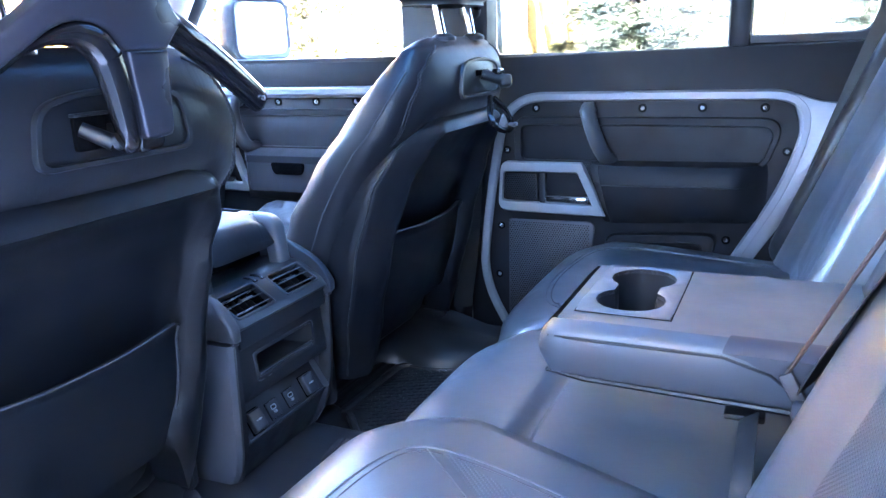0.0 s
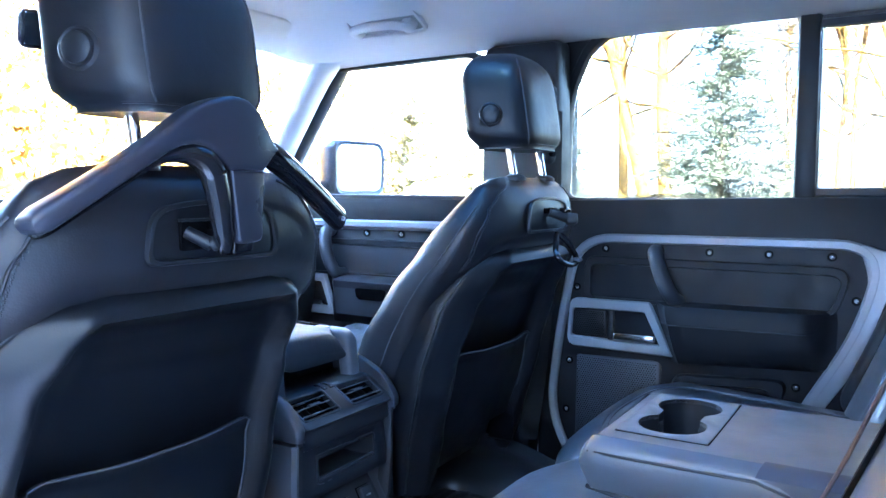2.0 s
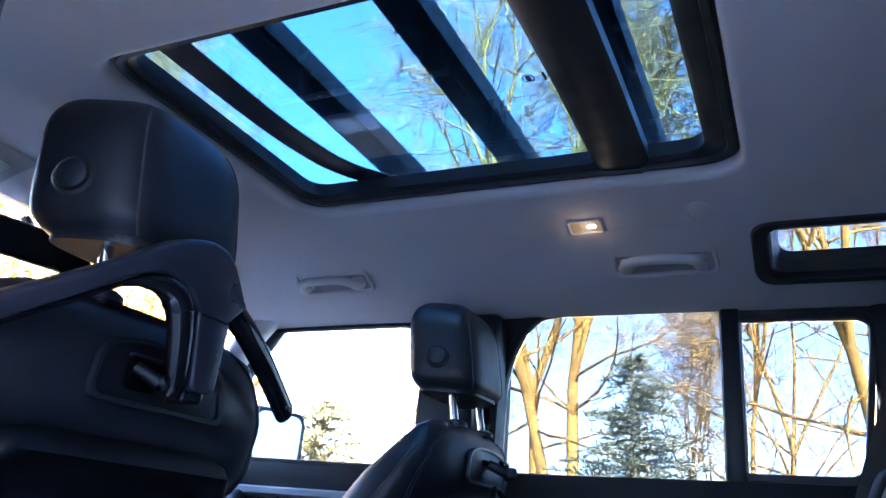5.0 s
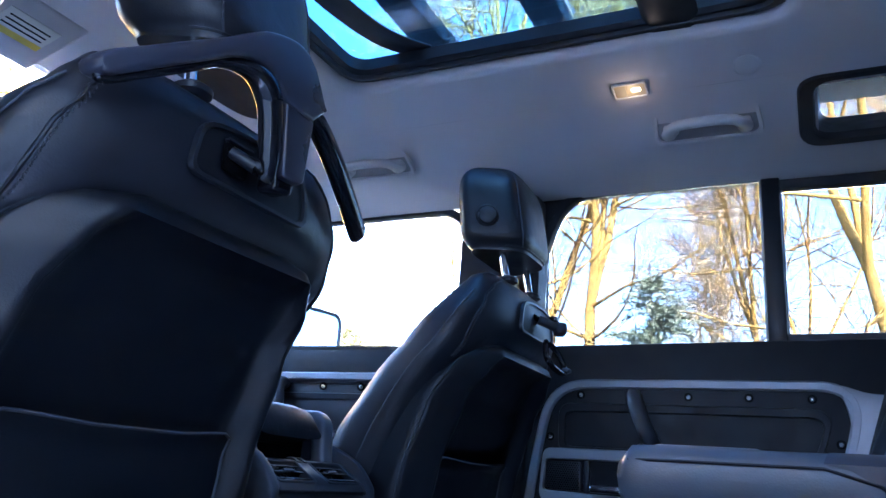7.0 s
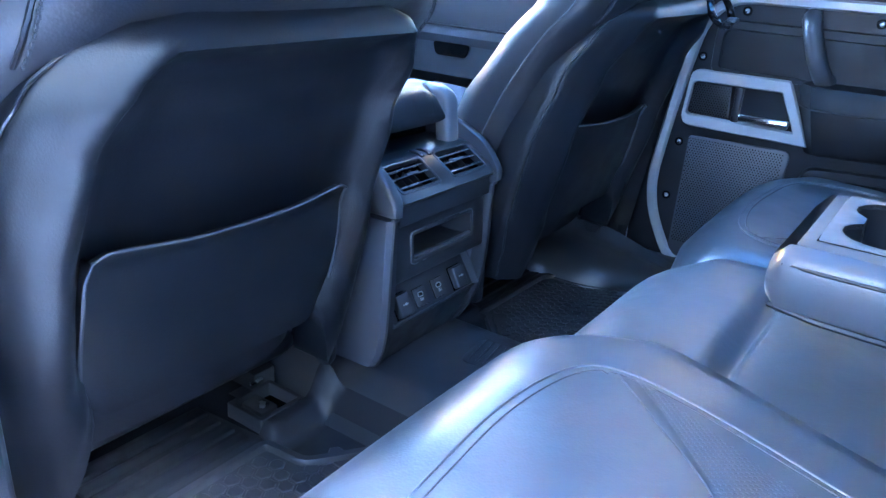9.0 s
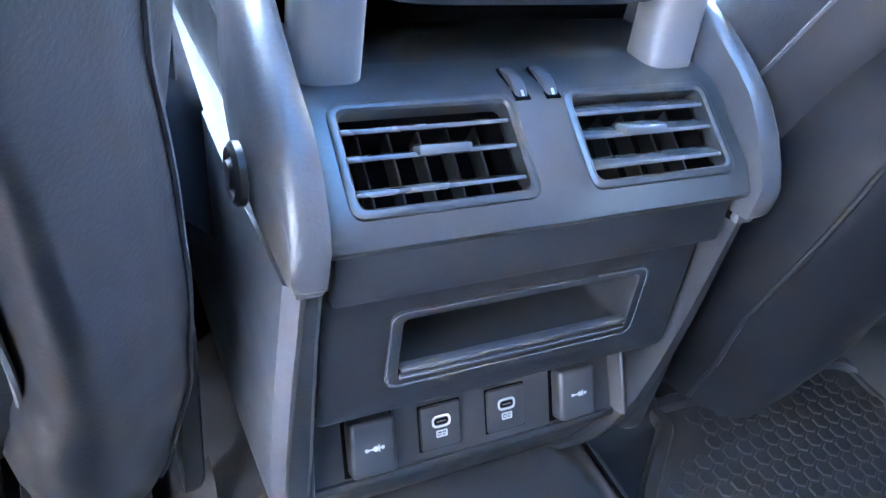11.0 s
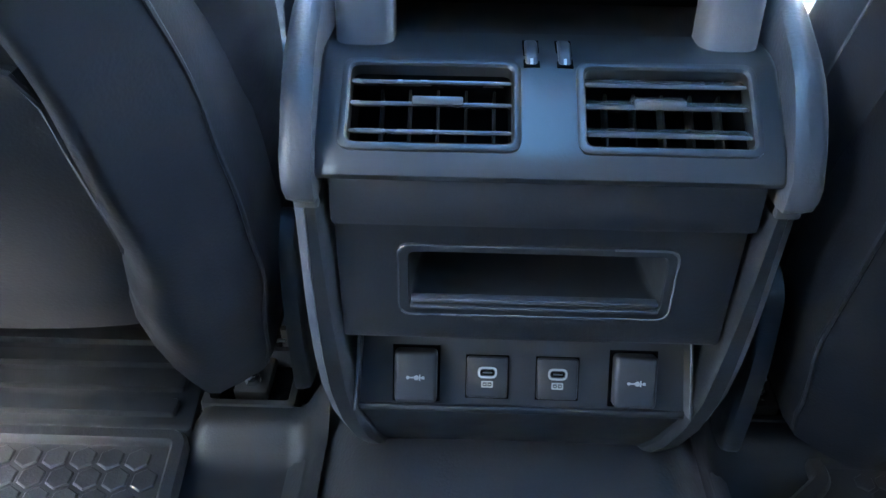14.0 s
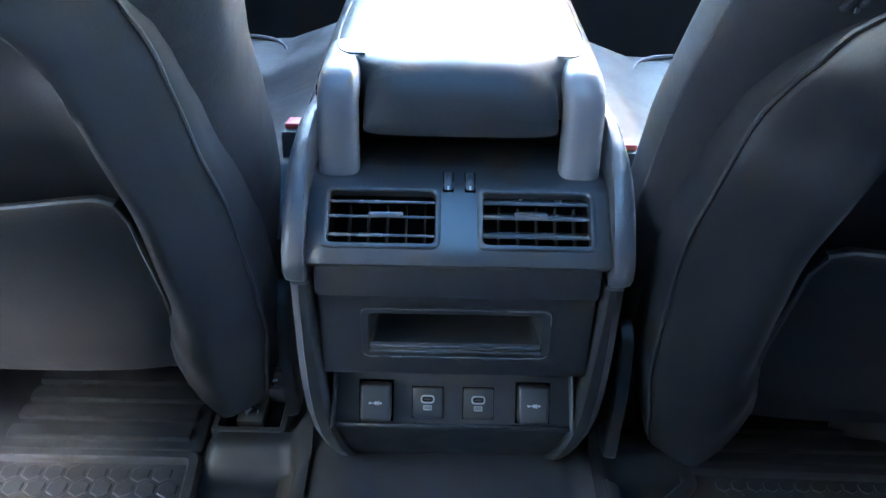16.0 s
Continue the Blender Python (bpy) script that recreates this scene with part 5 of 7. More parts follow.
tray = grid_mesh([[(p[0], p[1], 0.0010) for p in tri], [(p[0] * 0.97, p[1] * 0.92 + 0.0005, -0.030) for p in tri], [(p[0] * 0.90, p[1] * 0.72 + 0.003, -0.058) for p in tri]], closed_u=True)
tray.faces.new([v for v in tray.verts if v.co.z < -0.05])
part("tray_bin", moved(tray, TF), PLASTIC, con, "small open storage tray")
part("tray_lip", moved(rbox((0.136, 0.0032, 0.006), (0, -0.0122, 0.0005), 0.0012), TF), CHEEK, con, "ribbed edge of the tray")
part("tray_lip", moved(rbox((0.137, 0.0022, 0.004), (0, -0.0166, 0.0018), 0.0008), TF), CHEEK, con, "ribbed edge of the tray")

# leaning socket shelf below it
SF = tilted(0.0060, 0.1475, 0.494, 0.869)
so = round_outline([(-0.1050, -0.0200), (0.1050, -0.0200), (0.1010, 0.0480), (-0.1010, 0.0480)], 0.002, 3)
part("socket_plate", prism(so, 0.006, 0.001, SF @ at(0, 0, -0.006)), SOCKET, con)
part("shelf_sill", moved(rbox((0.212, 0.005, 0.012), (0, -0.0215, -0.0030), 0.0018), SF), PLASTIC_SOFT, con)
for s in (1, -1):
    part("shelf_cheek", moved(rbox((0.0022, 0.062, 0.016), (s * 0.1035, 0.010, 0.006), 0.0008, 1, (0, 0, s * 3.2)), SF), SATIN, con)


def glyph_bar(parent, w, h, x, v, n):
    return part("glyph", moved(rbox((w, h, 0.0006), (x, v, n), 0), SF), PRINT, parent)


for k, x in enumerate((-0.0675, -0.0222, 0.0225, 0.0705)):
    if k in (0, 3):
        t = part("socket_cover", moved(rbox((0.0268, 0.0335, 0.0125), (x, 0.0015, 0.0052), 0.0030, 3), SF), SOCKET, con, "hinged socket cover")
        part("socket_gap", moved(rbox((0.0305, 0.0372, 0.0012), (x, 0.0012, 0.0002), 0.0003), SF), DARK, t)
        glyph_bar(t, 0.0100, 0.0008, x, 0.0015, 0.0116)
        part("glyph", lathe([(0.0016, 0), (0.0016, 0.0005)], 10, SF @ at(x + 0.0005, 0.0015, 0.0115)), PRINT, t)
        part("glyph", lathe([(0.0011, 0), (0.0011, 0.0005)], 8, SF @ at(x - 0.0048, 0.0015, 0.0115)), PRINT, t)
        glyph_bar(t, 0.0016, 0.0018, x + 0.0048, 0.0015, 0.0117)
        glyph_bar(t, 0.0008, 0.0040, x + 0.0026, 0.0015, 0.0116)
    else:
        t = part("usb_socket", moved(rbox((0.0262, 0.0272, 0.0060), (x, 0.0, 0.0000), 0.0018), SF), SOCKET, con, "small socket tile")
        part("socket_gap", moved(rbox((0.0276, 0.0286, 0.0012), (x, 0.0, 0.0002), 0.0003), SF), DARK, t)
        o, i = rrect(0.0124, 0.0076, 0.0036), rrect(0.0098, 0.0050, 0.0024)
        part("socket_ring", band(o, i, 0.0006, SF @ at(x, 0.0035, 0.0028), 0.0001), PRINT, t)
        part("socket_slot", prism(rrect(0.0086, 0.0034, 0.0016), 0.0004, 0, SF @ at(x, 0.0035, 0.0028)), DARK, t)
        part("socket_tongue", moved(rbox((0.0062, 0.0009, 0.0005), (x, 0.0035, 0.0034), 0), SF), SATIN, t)
        o, i = rrect(0.0074, 0.0044, 0.0006, 2), rrect(0.0056, 0.0026, 0.0004, 2)
        part("glyph", band(o, i, 0.0004, SF @ at(x, -0.0042, 0.0028), 0.0001), PRINT, t)
        glyph_bar(t, 0.0006, 0.0026, x, -0.0042, 0.0032)
        glyph_bar(t, 0.0014, 0.0008, x - 0.0016, -0.0042, 0.0032)
        glyph_bar(t, 0.0014, 0.0008, x + 0.0016, -0.0042, 0.0032)

# kick panel below the sockets
rows = [[(x * w, y, z) for x in (-1, -0.5, 0, 0.5, 1)] for y, z, w in ((-0.0050, 0.1275, 0.104), (0.000, 0.115, 0.103), (0.006, 0.100, 0.101), (0.014, 0.080, 0.098), (0.026, 0.058, 0.094), (0.06, 0.052, 0.094))]
part("kick_panel", grid_mesh(rows), PLASTIC, con)

# side wings: upper pads and lower cheeks that narrow to the floor
for s in (1, -1):
    up = []
    for y, x, zt, zb, k in ((-0.0270, 0.1210, 0.314, 0.303, 0.6), (-0.0255, 0.1212, 0.3205, 0.3005, 0.9), (-0.0190, 0.1215, 0.3310, 0.299, 1.0), (-0.0090, 0.1218, 0.3450, 0.298, 1.0), (0.0010, 0.1220, 0.3550, 0.298, 1.0), (0.0060, 0.1222, 0.3590, 0.298, 1.0), (0.0200, 0.1228, 0.3665, 0.298, 1.0), (0.045, 0.1225, 0.378, 0.298, 1.0), (0.08, 0.1200, 0.390, 0.296, 1.0), (0.12, 0.1140, 0.394, 0.290, 1.0), (0.17, 0.1060, 0.386, 0.280, 1.0), (0.45, 0.1040, 0.380, 0.280, 1.0)):
        mid_z = (zt + zb) / 2
        up.append([(s * (x + dx * k), y, mid_z + (zt - zb) / 2 * f) for dx, f in ((-0.0085, 0.92), (-0.005, 1.0), (0.003, 0.97), (0.0070, 0.84), (0.0085, 0.4), (0.0085, -0.3), (0.0068, -0.85), (0.001, -0.98), (-0.0085, -1.0))])
    part("side_pad", grid_mesh(up, closed_u=True, cap=True), CHEEK, con, "soft grey side pad", angle=50)
    low, rim = [], []
    for z, xo, xi, yr in ((0.2945, 0.1275, 0.1120, -0.0200), (0.26, 0.1280, 0.1115, -0.0195), (0.22, 0.1285, 0.1100, -0.0190), (0.18, 0.1280, 0.1080, -0.0175), (0.15, 0.1265, 0.1065, -0.0150), (0.12, 0.1225, 0.1025, -0.010), (0.09, 0.1165, 0.0975, 0.000), (0.066, 0.1100, 0.093, 0.014), (0.052, 0.104, 0.089, 0.028)):
        low.append([(s * (xi + 0.002), yr + 0.030, z), (s * (xi + 0.002), yr + 0.006, z), (s * (xo - 0.006), yr + 0.003, z), (s * xo, yr + 0.009, z), (s * (xo + 0.003), yr + 0.10, z), (s * (xo + 0.003), 0.45, z), (s * (xi + 0.002), 0.45, z)])
        rim.append([(s * xi, yr + 0.022, z), (s * xi, yr + 0.004, z), (s * (xi + 0.003), yr, z), (s * (xo - 0.0075), yr + 0.0005, z), (s * (xo - 0.0055), yr + 0.004, z), (s * (xo - 0.0055), yr + 0.022, z)])
    # side coloured as lit, rear edge left dark, on one and the same panel
    cheek = part("side_cheek", grid_mesh(low, closed_u=True, cap=True), CHEEK_LIT, con, "scuffed lower side panel, side light put into its grey")
    part("cheek_edge", grid_mesh(rim, closed_u=True, cap=True), PLASTIC_SOFT, cheek, "black rear edge of the side panel")
    part("clip", rbox((0.013, 0.006, 0.006), (s * 0.1190, -0.0185, 0.2965), 0.002), SATIN, con)
cup = part("side_knob", lathe([(0.014, 0), (0.014, 0.003), (0.0115, 0.005), (0.0095, 0.004), (0.0085, 0.001), (0.0060, 0.006), (0.002, 0.0065)], 20, at(-0.133, 0.036, 0.318, Matrix(((0, 0, -1, 0), (1, 0, 0, 0), (0, 1, 0, 0), (0, 0, 0, 1))))), PLASTIC, con, "round side hook")

# vent unit: a sloping face that rolls over into the shelf, with two openings
FACE = ((0.3100, -0.0170), (0.3118, -0.0212), (0.3150, -0.0222), (0.3190, -0.0195), (0.3268, -0.0130), (0.3510, 0.0253), (0.3530, 0.0310), (0.3540, 0.0380), (0.3540, 0.0600))
VX0, VX1, VH = 0.0166, 0.0992, 0.0226
VF = tilted(0.00615, 0.3389, 0.0383, 0.0242)
cols = ((-0.1150, 0.010), (-0.1140, 0.003), (-0.1115, 0.0008), (-VX1, 0), (-0.058, 0), (-VX0, 0), (-0.008, -0.0006), (0.008, -0.0006), (VX0, 0), (0.058, 0), (VX1, 0), (0.1115, 0.0008), (0.1140, 0.003), (0.1150, 0.010))
bm = bmesh.new()
vs = [[bm.verts.new((x, y + dy, z - dy * 0.4)) for x, dy in cols] for z, y in FACE]
for j in range(len(FACE) - 1):
    for i in range(len(cols) - 1):
        mid_x = (cols[i][0] + cols[i + 1][0]) / 2
        if VX0 < abs(mid_x) < VX1 and j == 4:
            continue
        bm.faces.new((vs[j][i], vs[j][i + 1], vs[j + 1][i + 1], vs[j + 1][i]))
part("vent_face", bm, VENT, con, "curved satin vent face", angle=50)
for s in (1, -1):
    cx, hw = s * (VX0 + VX1) / 2, (VX1 - VX0) / 2
    def ring(g, r):
        return [(cx + p[0], p[1]) for p in rrect(2 * hw + 2 * g, 2 * VH + 2 * g, r, 5)]
    rim_o, rim_i = ring(0.0034, 0.0070), ring(-0.0012, 0.0045)
    rows = []
    for a, dn in ((0.0, -0.003), (0.08, 0.0006), (0.35, 0.0014), (0.75, 0.0014), (1.0, 0.0002), (1.0, -0.010)):
        rows.append([(o[0] * (1 - a) + q[0] * a, o[1] * (1 - a) + q[1] * a, dn) for o, q in zip(rim_o, rim_i)])
    v = part("vent", moved(grid_mesh(rows, closed_u=True), VF), VENT, con, "rear air vent with slats")
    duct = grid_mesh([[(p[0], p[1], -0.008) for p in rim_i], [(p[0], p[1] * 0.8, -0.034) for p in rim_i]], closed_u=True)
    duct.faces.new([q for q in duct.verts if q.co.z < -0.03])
    # duct walls near-black: the shade behind the slats is put into the colour
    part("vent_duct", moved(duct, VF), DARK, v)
    turn = 27 if s < 0 else 44
    d = Vector((0, math.sin(radians(turn)), -math.cos(radians(turn))))
    for sv in (0.0128, 0.0004, -0.0150):
        c = Vector((cx, sv, -0.0008)) + d * 0.0055
        part("slat", moved(rbox((2 * hw - 0.003, 0.0023, 0.0110), tuple(c), 0.0009, 2, (turn, 0, 0)), VF), SLAT, v)
    for k in range(5):
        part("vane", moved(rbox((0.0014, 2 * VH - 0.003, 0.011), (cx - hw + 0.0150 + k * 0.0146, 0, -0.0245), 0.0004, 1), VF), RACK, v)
    c = Vector((cx + (0.0035 if s < 0 else -0.004), 0.0012, 0.0012)) + d * 0.0035
    part("slider", moved(rbox((0.0255, 0.0046, 0.0100), tuple(c), 0.0014, 2, (turn, 0, 0)), VF), SLAT, v, "slider tab")
    th = part("thumbwheel", lathe([(0.0168, -0.0032), (0.0176, -0.0022), (0.0176, 0.0022), (0.0168, 0.0032)], 32, pose(s * 0.0083, 0.0385, 0.3402, 0, 90, 0)), SATIN, con, "ribbed thumbwheel")
    part("wheel_slot", moved(rbox((0.0082, 0.0225, 0.0012), (s * 0.0083, 0.0, 0.0), 0.0003), tilted(0.0350, 0.3533, 0.0170, 0.0035)), DARK, th)
    part("wheel_mark", moved(rbox((0.0014, 0.0030, 0.0004), (s * 0.0083, 0.0, 0.0004), 0), tilted(0.0265, 0.3530, 0.80, 0.62)), PRINT, th)
# shelf between the vents and the lid
part("top_shelf", rbox((0.228, 0.064, 0.014), (0, 0.0780, 0.3466), 0.002), VENT, con)
# near-black wall that paints the shade in the gap under the lid
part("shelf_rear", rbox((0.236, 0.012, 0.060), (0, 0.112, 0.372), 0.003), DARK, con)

# padded lid and its two posts
lid = thing("console_lid", "padded black leather lid of the centre console", "console lid")
rows = []
for k in range(24):
    v = k / 23
    y = 0.047 + 0.36 * v
    r = step(v / 0.10)
    zt, zb = 0.398 + 0.033 * math.sqrt(max(0, 1 - (1 - min(v / 0.10, 1)) ** 2)) + 0.003 * v, 0.380 + 0.006 * (1 - r)
    w = 0.0735 + 0.041 * step((v - 0.085) / 0.05)
    half, mid = (zt - zb) / 2, (zt + zb) / 2
    row = []
    for i in range(28):
        q = 2 * math.pi * i / 28
        c, s = math.cos(q), math.sin(q)
        row.append((w * math.copysign(abs(c) ** 0.45, c), y, mid + half * math.copysign(abs(s) ** 0.62, s) + 0.004 * (1 - c * c) * (s > 0)))
    rows.append(row)
part("lid_pad", grid_mesh(rows, closed_u=True, cap=True), LEATHER_LID, lid, angle=60)
for s in (1, -1):
    part("lid_seam", tube(smooth_path([(s * 0.0745, 0.092, 0.4335), (s * 0.098, 0.112, 0.4330), (s * 0.100, 0.25, 0.4338), (s * 0.099, 0.38, 0.4348)], 5), 0.0008, 6), STITCH, lid)
    spine = [(0.0405 + 0.10 * (z - 0.350), z, -1.0, 0.06) for z in (0.350, 0.365, 0.380, 0.395, 0.404)]
    spine += [(0.0755 - 0.0296 * math.cos(q), 0.404 + 0.0285 * math.sin(q), -math.cos(q), math.sin(q)) for q in (math.pi / 2 * k / 8 for k in range(1, 9))] + [(0.10, 0.4330, 0, 1), (0.128, 0.4325, 0, 1)]
    sweep = []
    for k, (y, z, ny, nz) in enumerate(spine):
        x0, x1 = 0.0782 - 0.0012 * min(k, 8) / 8, 0.1095 - 0.0022 * min(k, 12) / 12
        sweep.append([(s * ((x0 + x1) / 2 + p[0]), y - ny * (0.014 - p[1]), z - nz * (0.014 - p[1])) for p in rrect(x1 - x0, 0.028, 0.0115, 5)])
    part("post", grid_mesh(sweep, closed_u=True, cap=True), POST, lid, "rounded satin post", angle=60)
part("lid_base", rbox((0.15, 0.33, 0.018), (0, 0.26, 0.385), 0.004), PLASTIC, lid)

# ---- rear bench ----
bench = thing("rear_bench", "black leather rear bench with perforated panels and piping", "rear seat")


def cushion(x0, x1, y_front, y_back, z_top, crown, front_round, side_round, n_x=33, n_y=33, dip=0.0, floor=0.45, inner=0.0, recess=0.38):
    """A bench cushion: soft crown, rolled front, rounded plan corners."""
    rows = []
    for j in range(n_y + 1):
        v = j / n_y
        y0 = y_front + (y_back - y_front) * v
        row = []
        for i in range(n_x + 1):
            u = i / n_x
            x = x0 + (x1 - x0) * u
            e = min(x - x0, x1 - x)
            corner = (0.035 if x - x0 < x1 - x or not inner else inner) * (1 - step(e / 0.13)) ** 1.5
            y = y0 - corner * (1 - v) ** 3
            d = max(y_front - y - corner, 0)
            roll = math.sqrt(max(0, 1 - (1 - min(d / front_round, 1)) ** 2))
            sroll = math.sqrt(max(0, 1 - (1 - min(e / side_round, 1)) ** 2))
            z = 0.11 + (z_top - 0.11) * (0.35 + 0.65 * roll) * (floor + (1 - floor) * sroll) + crown * math.sin(math.pi * u) * roll
            z -= 0.020 * step((v - 0.25) / 0.7) + dip * step((v - recess + 0.075) / 0.073) - 0.32 * dip * step((v - recess) / 0.005)
            slant = -0.28 * max(0, -y - 0.33) * step((u - 0.3) / 0.6) if inner else 0
            row.append((x + slant, y, z))
        rows.append(row)
    rows.insert(0, [(x, y - 0.012, 0.045) for x, y, z in rows[0]])
    rows.insert(0, [(x, y - 0.10, 0.03) for x, y, z in rows[0]])
    rows = [[(r[0][0], r[0][1], 0.03)] + r + [(r[-1][0], r[-1][1], 0.03)] for r in rows]
    return grid_mesh(rows)


def on_cushion(x, y, z_top, crown, x0, x1, y_front, y_back, lift=0.0015):
    u = (x - x0) / (x1 - x0)
    d = max(y_front - y, 0)
    v = (y - y_front) / (y_back - y_front)
    roll = math.sqrt(max(0, 1 - (1 - min(d / 0.095, 1)) ** 2))
    return (x, y, 0.11 + (z_top - 0.11) * (0.35 + 0.65 * roll) + crown * math.sin(math.pi * u) * roll - 0.020 * step((v - 0.25) / 0.7) + lift)


for s, nm in ((-1, "left"), (1, "right")):
    x0, x1, yf = (-0.700, -0.122, -0.228) if s < 0 else (0.166, 0.700, -0.256)
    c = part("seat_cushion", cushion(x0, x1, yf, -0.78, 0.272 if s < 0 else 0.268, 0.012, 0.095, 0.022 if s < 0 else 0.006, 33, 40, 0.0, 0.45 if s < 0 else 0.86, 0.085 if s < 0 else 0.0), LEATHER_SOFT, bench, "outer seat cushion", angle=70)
    def P(x, y, lift=0.0015):
        q = on_cushion(s * x, y, 0.272 if s < 0 else 0.268, 0.012, x0, x1, yf, -0.78, lift)
        if s < 0:
            q = (q[0] - 0.28 * max(0, -y - 0.33) * step(((q[0] - x0) / (x1 - x0) - 0.3) / 0.6), q[1], q[2])
        return q
    pts = smooth_path([(0.215, -0.74, 0), (0.215, -0.55, 0), (0.220, -0.44, 0), (0.236, -0.375, 0), (0.275, -0.345, 0), (0.36, -0.332, 0), (0.46, -0.336, 0), (0.57, -0.350, 0), (0.615, -0.39, 0), (0.63, -0.46, 0), (0.635, -0.74, 0)], 5)
    part("piping", tube([P(p.x, p.y, 0.0003) for p in pts], 0.0012, 8), LEATHER_SOFT, c)
    part("piping_stitch", tube([P(p.x + (0.009 if p.x < 0.4 else -0.009) * (1 if p.y < -0.36 else 0.2), p.y - (0.009 if p.y > -0.37 else 0), 0.0003) for p in pts], 0.0007, 6), STITCH, c)
    part("yoke_seam", tube([P(p.x, p.y, 0.0004) for p in smooth_path([(0.238, -0.378, 0), (0.275, -0.43, 0), (0.335, -0.50, 0), (0.40, -0.525, 0), (0.48, -0.522, 0), (0.55, -0.50, 0), (0.60, -0.43, 0), (0.617, -0.392, 0)], 5)], 0.0011, 6), LEATHER_SOFT, c)
    inset = []
    for j in range(15):
        v = j / 14
        y = -0.395 - 0.34 * v
        a, b = 0.262 + 0.075 * math.exp(-((v - 0.0) / 0.28) ** 2) * -0.35, 0.590
        y_top = y
        row = []
        for i in range(17):
            u = i / 16
            x = a + (b - a) * u
            sag = 0.13 * (1 - v) * (1 - (2 * u - 1) ** 2)
            row.append(P(x, y - sag, 0.003))
        inset.append(row)
    part("perforated_panel", grid_mesh(inset), PERFORATED, c, "perforated leather panel")
    for px, py in ((-0.318, -0.632), ):
        if s < 0:
            part("child_seat_tab", prism(rrect(0.052, 0.030, 0.0148, 6), 0.006, 0.002, pose(px, py, 0.2760, 0, 0, 20)), SATIN, c, "oval anchor cover")

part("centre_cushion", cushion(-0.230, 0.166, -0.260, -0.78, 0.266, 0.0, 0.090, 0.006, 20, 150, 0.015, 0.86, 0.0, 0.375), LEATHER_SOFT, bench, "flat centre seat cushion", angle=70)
part("cushion_base", rbox((1.38, 0.46, 0.13), (0, -0.58, 0.045), 0.01), CARPET, bench)


# backrest, leaning; local v runs up the lean
def rest(x0, x1, z0, z1, bolster, lean=0.40, y_base=-0.722, n=29):
    rows = []
    for j in range(25):
        v = j / 24
        z = z0 + (z1 - z0) * v
        y0 = y_base - lean * (z - 0.28) - 0.02 * math.sin(math.pi * v) * 0
        row = []
        for i in range(n + 1):
            u = i / n
            x = x0 + (x1 - x0) * u
            e = min(u, 1 - u) * (x1 - x0)
            side = math.sqrt(max(0, 1 - (1 - min(e / 0.045, 1)) ** 2))
            top = math.sqrt(max(0, 1 - (1 - min((1 - v) / 0.10, 1)) ** 2))
            b = bolster * step((0.16 - e) / 0.12) * step(e / 0.03)
            row.append((x, y0 - 0.075 * (1 - side) - 0.06 * (1 - top) + b, z))
        rows.append(row)
    rows.append([(x, y - 0.08, z) for x, y, z in rows[-1]])
    rows.append([(x, y - 0.10, 0.2) for x, y, z in rows[-1]])
    rows = [[(r[0][0], r[0][1] - 0.10, r[0][2])] + r + [(r[-1][0], r[-1][1] - 0.10, r[-1][2])] for r in rows]
    return grid_mesh(rows)


for s in (-1, 1):
    x0, x1 = (-0.72, -0.158) if s < 0 else (0.124, 0.72)
    br = part("backrest", rest(x0, x1, 0.20, 0.70, 0.028), LEATHER_SOFT, bench, "outer backrest with raised bolsters", angle=70)
    panel = []
    for j in range(13):
        z = 0.30 + 0.42 * j / 12
        panel.append([(s * x, -0.722 - 0.40 * (z - 0.28) + 0.004, z) for x in (0.27 + 0.30 * i / 10 for i in range(11))])
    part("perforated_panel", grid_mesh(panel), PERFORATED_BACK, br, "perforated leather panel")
part("armrest_niche", rbox((0.30, 0.05, 0.60), (-0.02, -0.865, 0.50), 0.01, 2, (21, 0, 0)), PLASTIC, bench)
part("side_bolster", rbox((0.09, 0.10, 0.50), (0.720, -0.80, 0.46), 0.04, 4, (22, 0, 0)), LEATHER, bench, "narrow outer side bolster")

# folded-down armrest with cup holders
AX0, AX1, AY0, AY1, AZT = -0.138, 0.138, -0.462, -0.79, 0.393


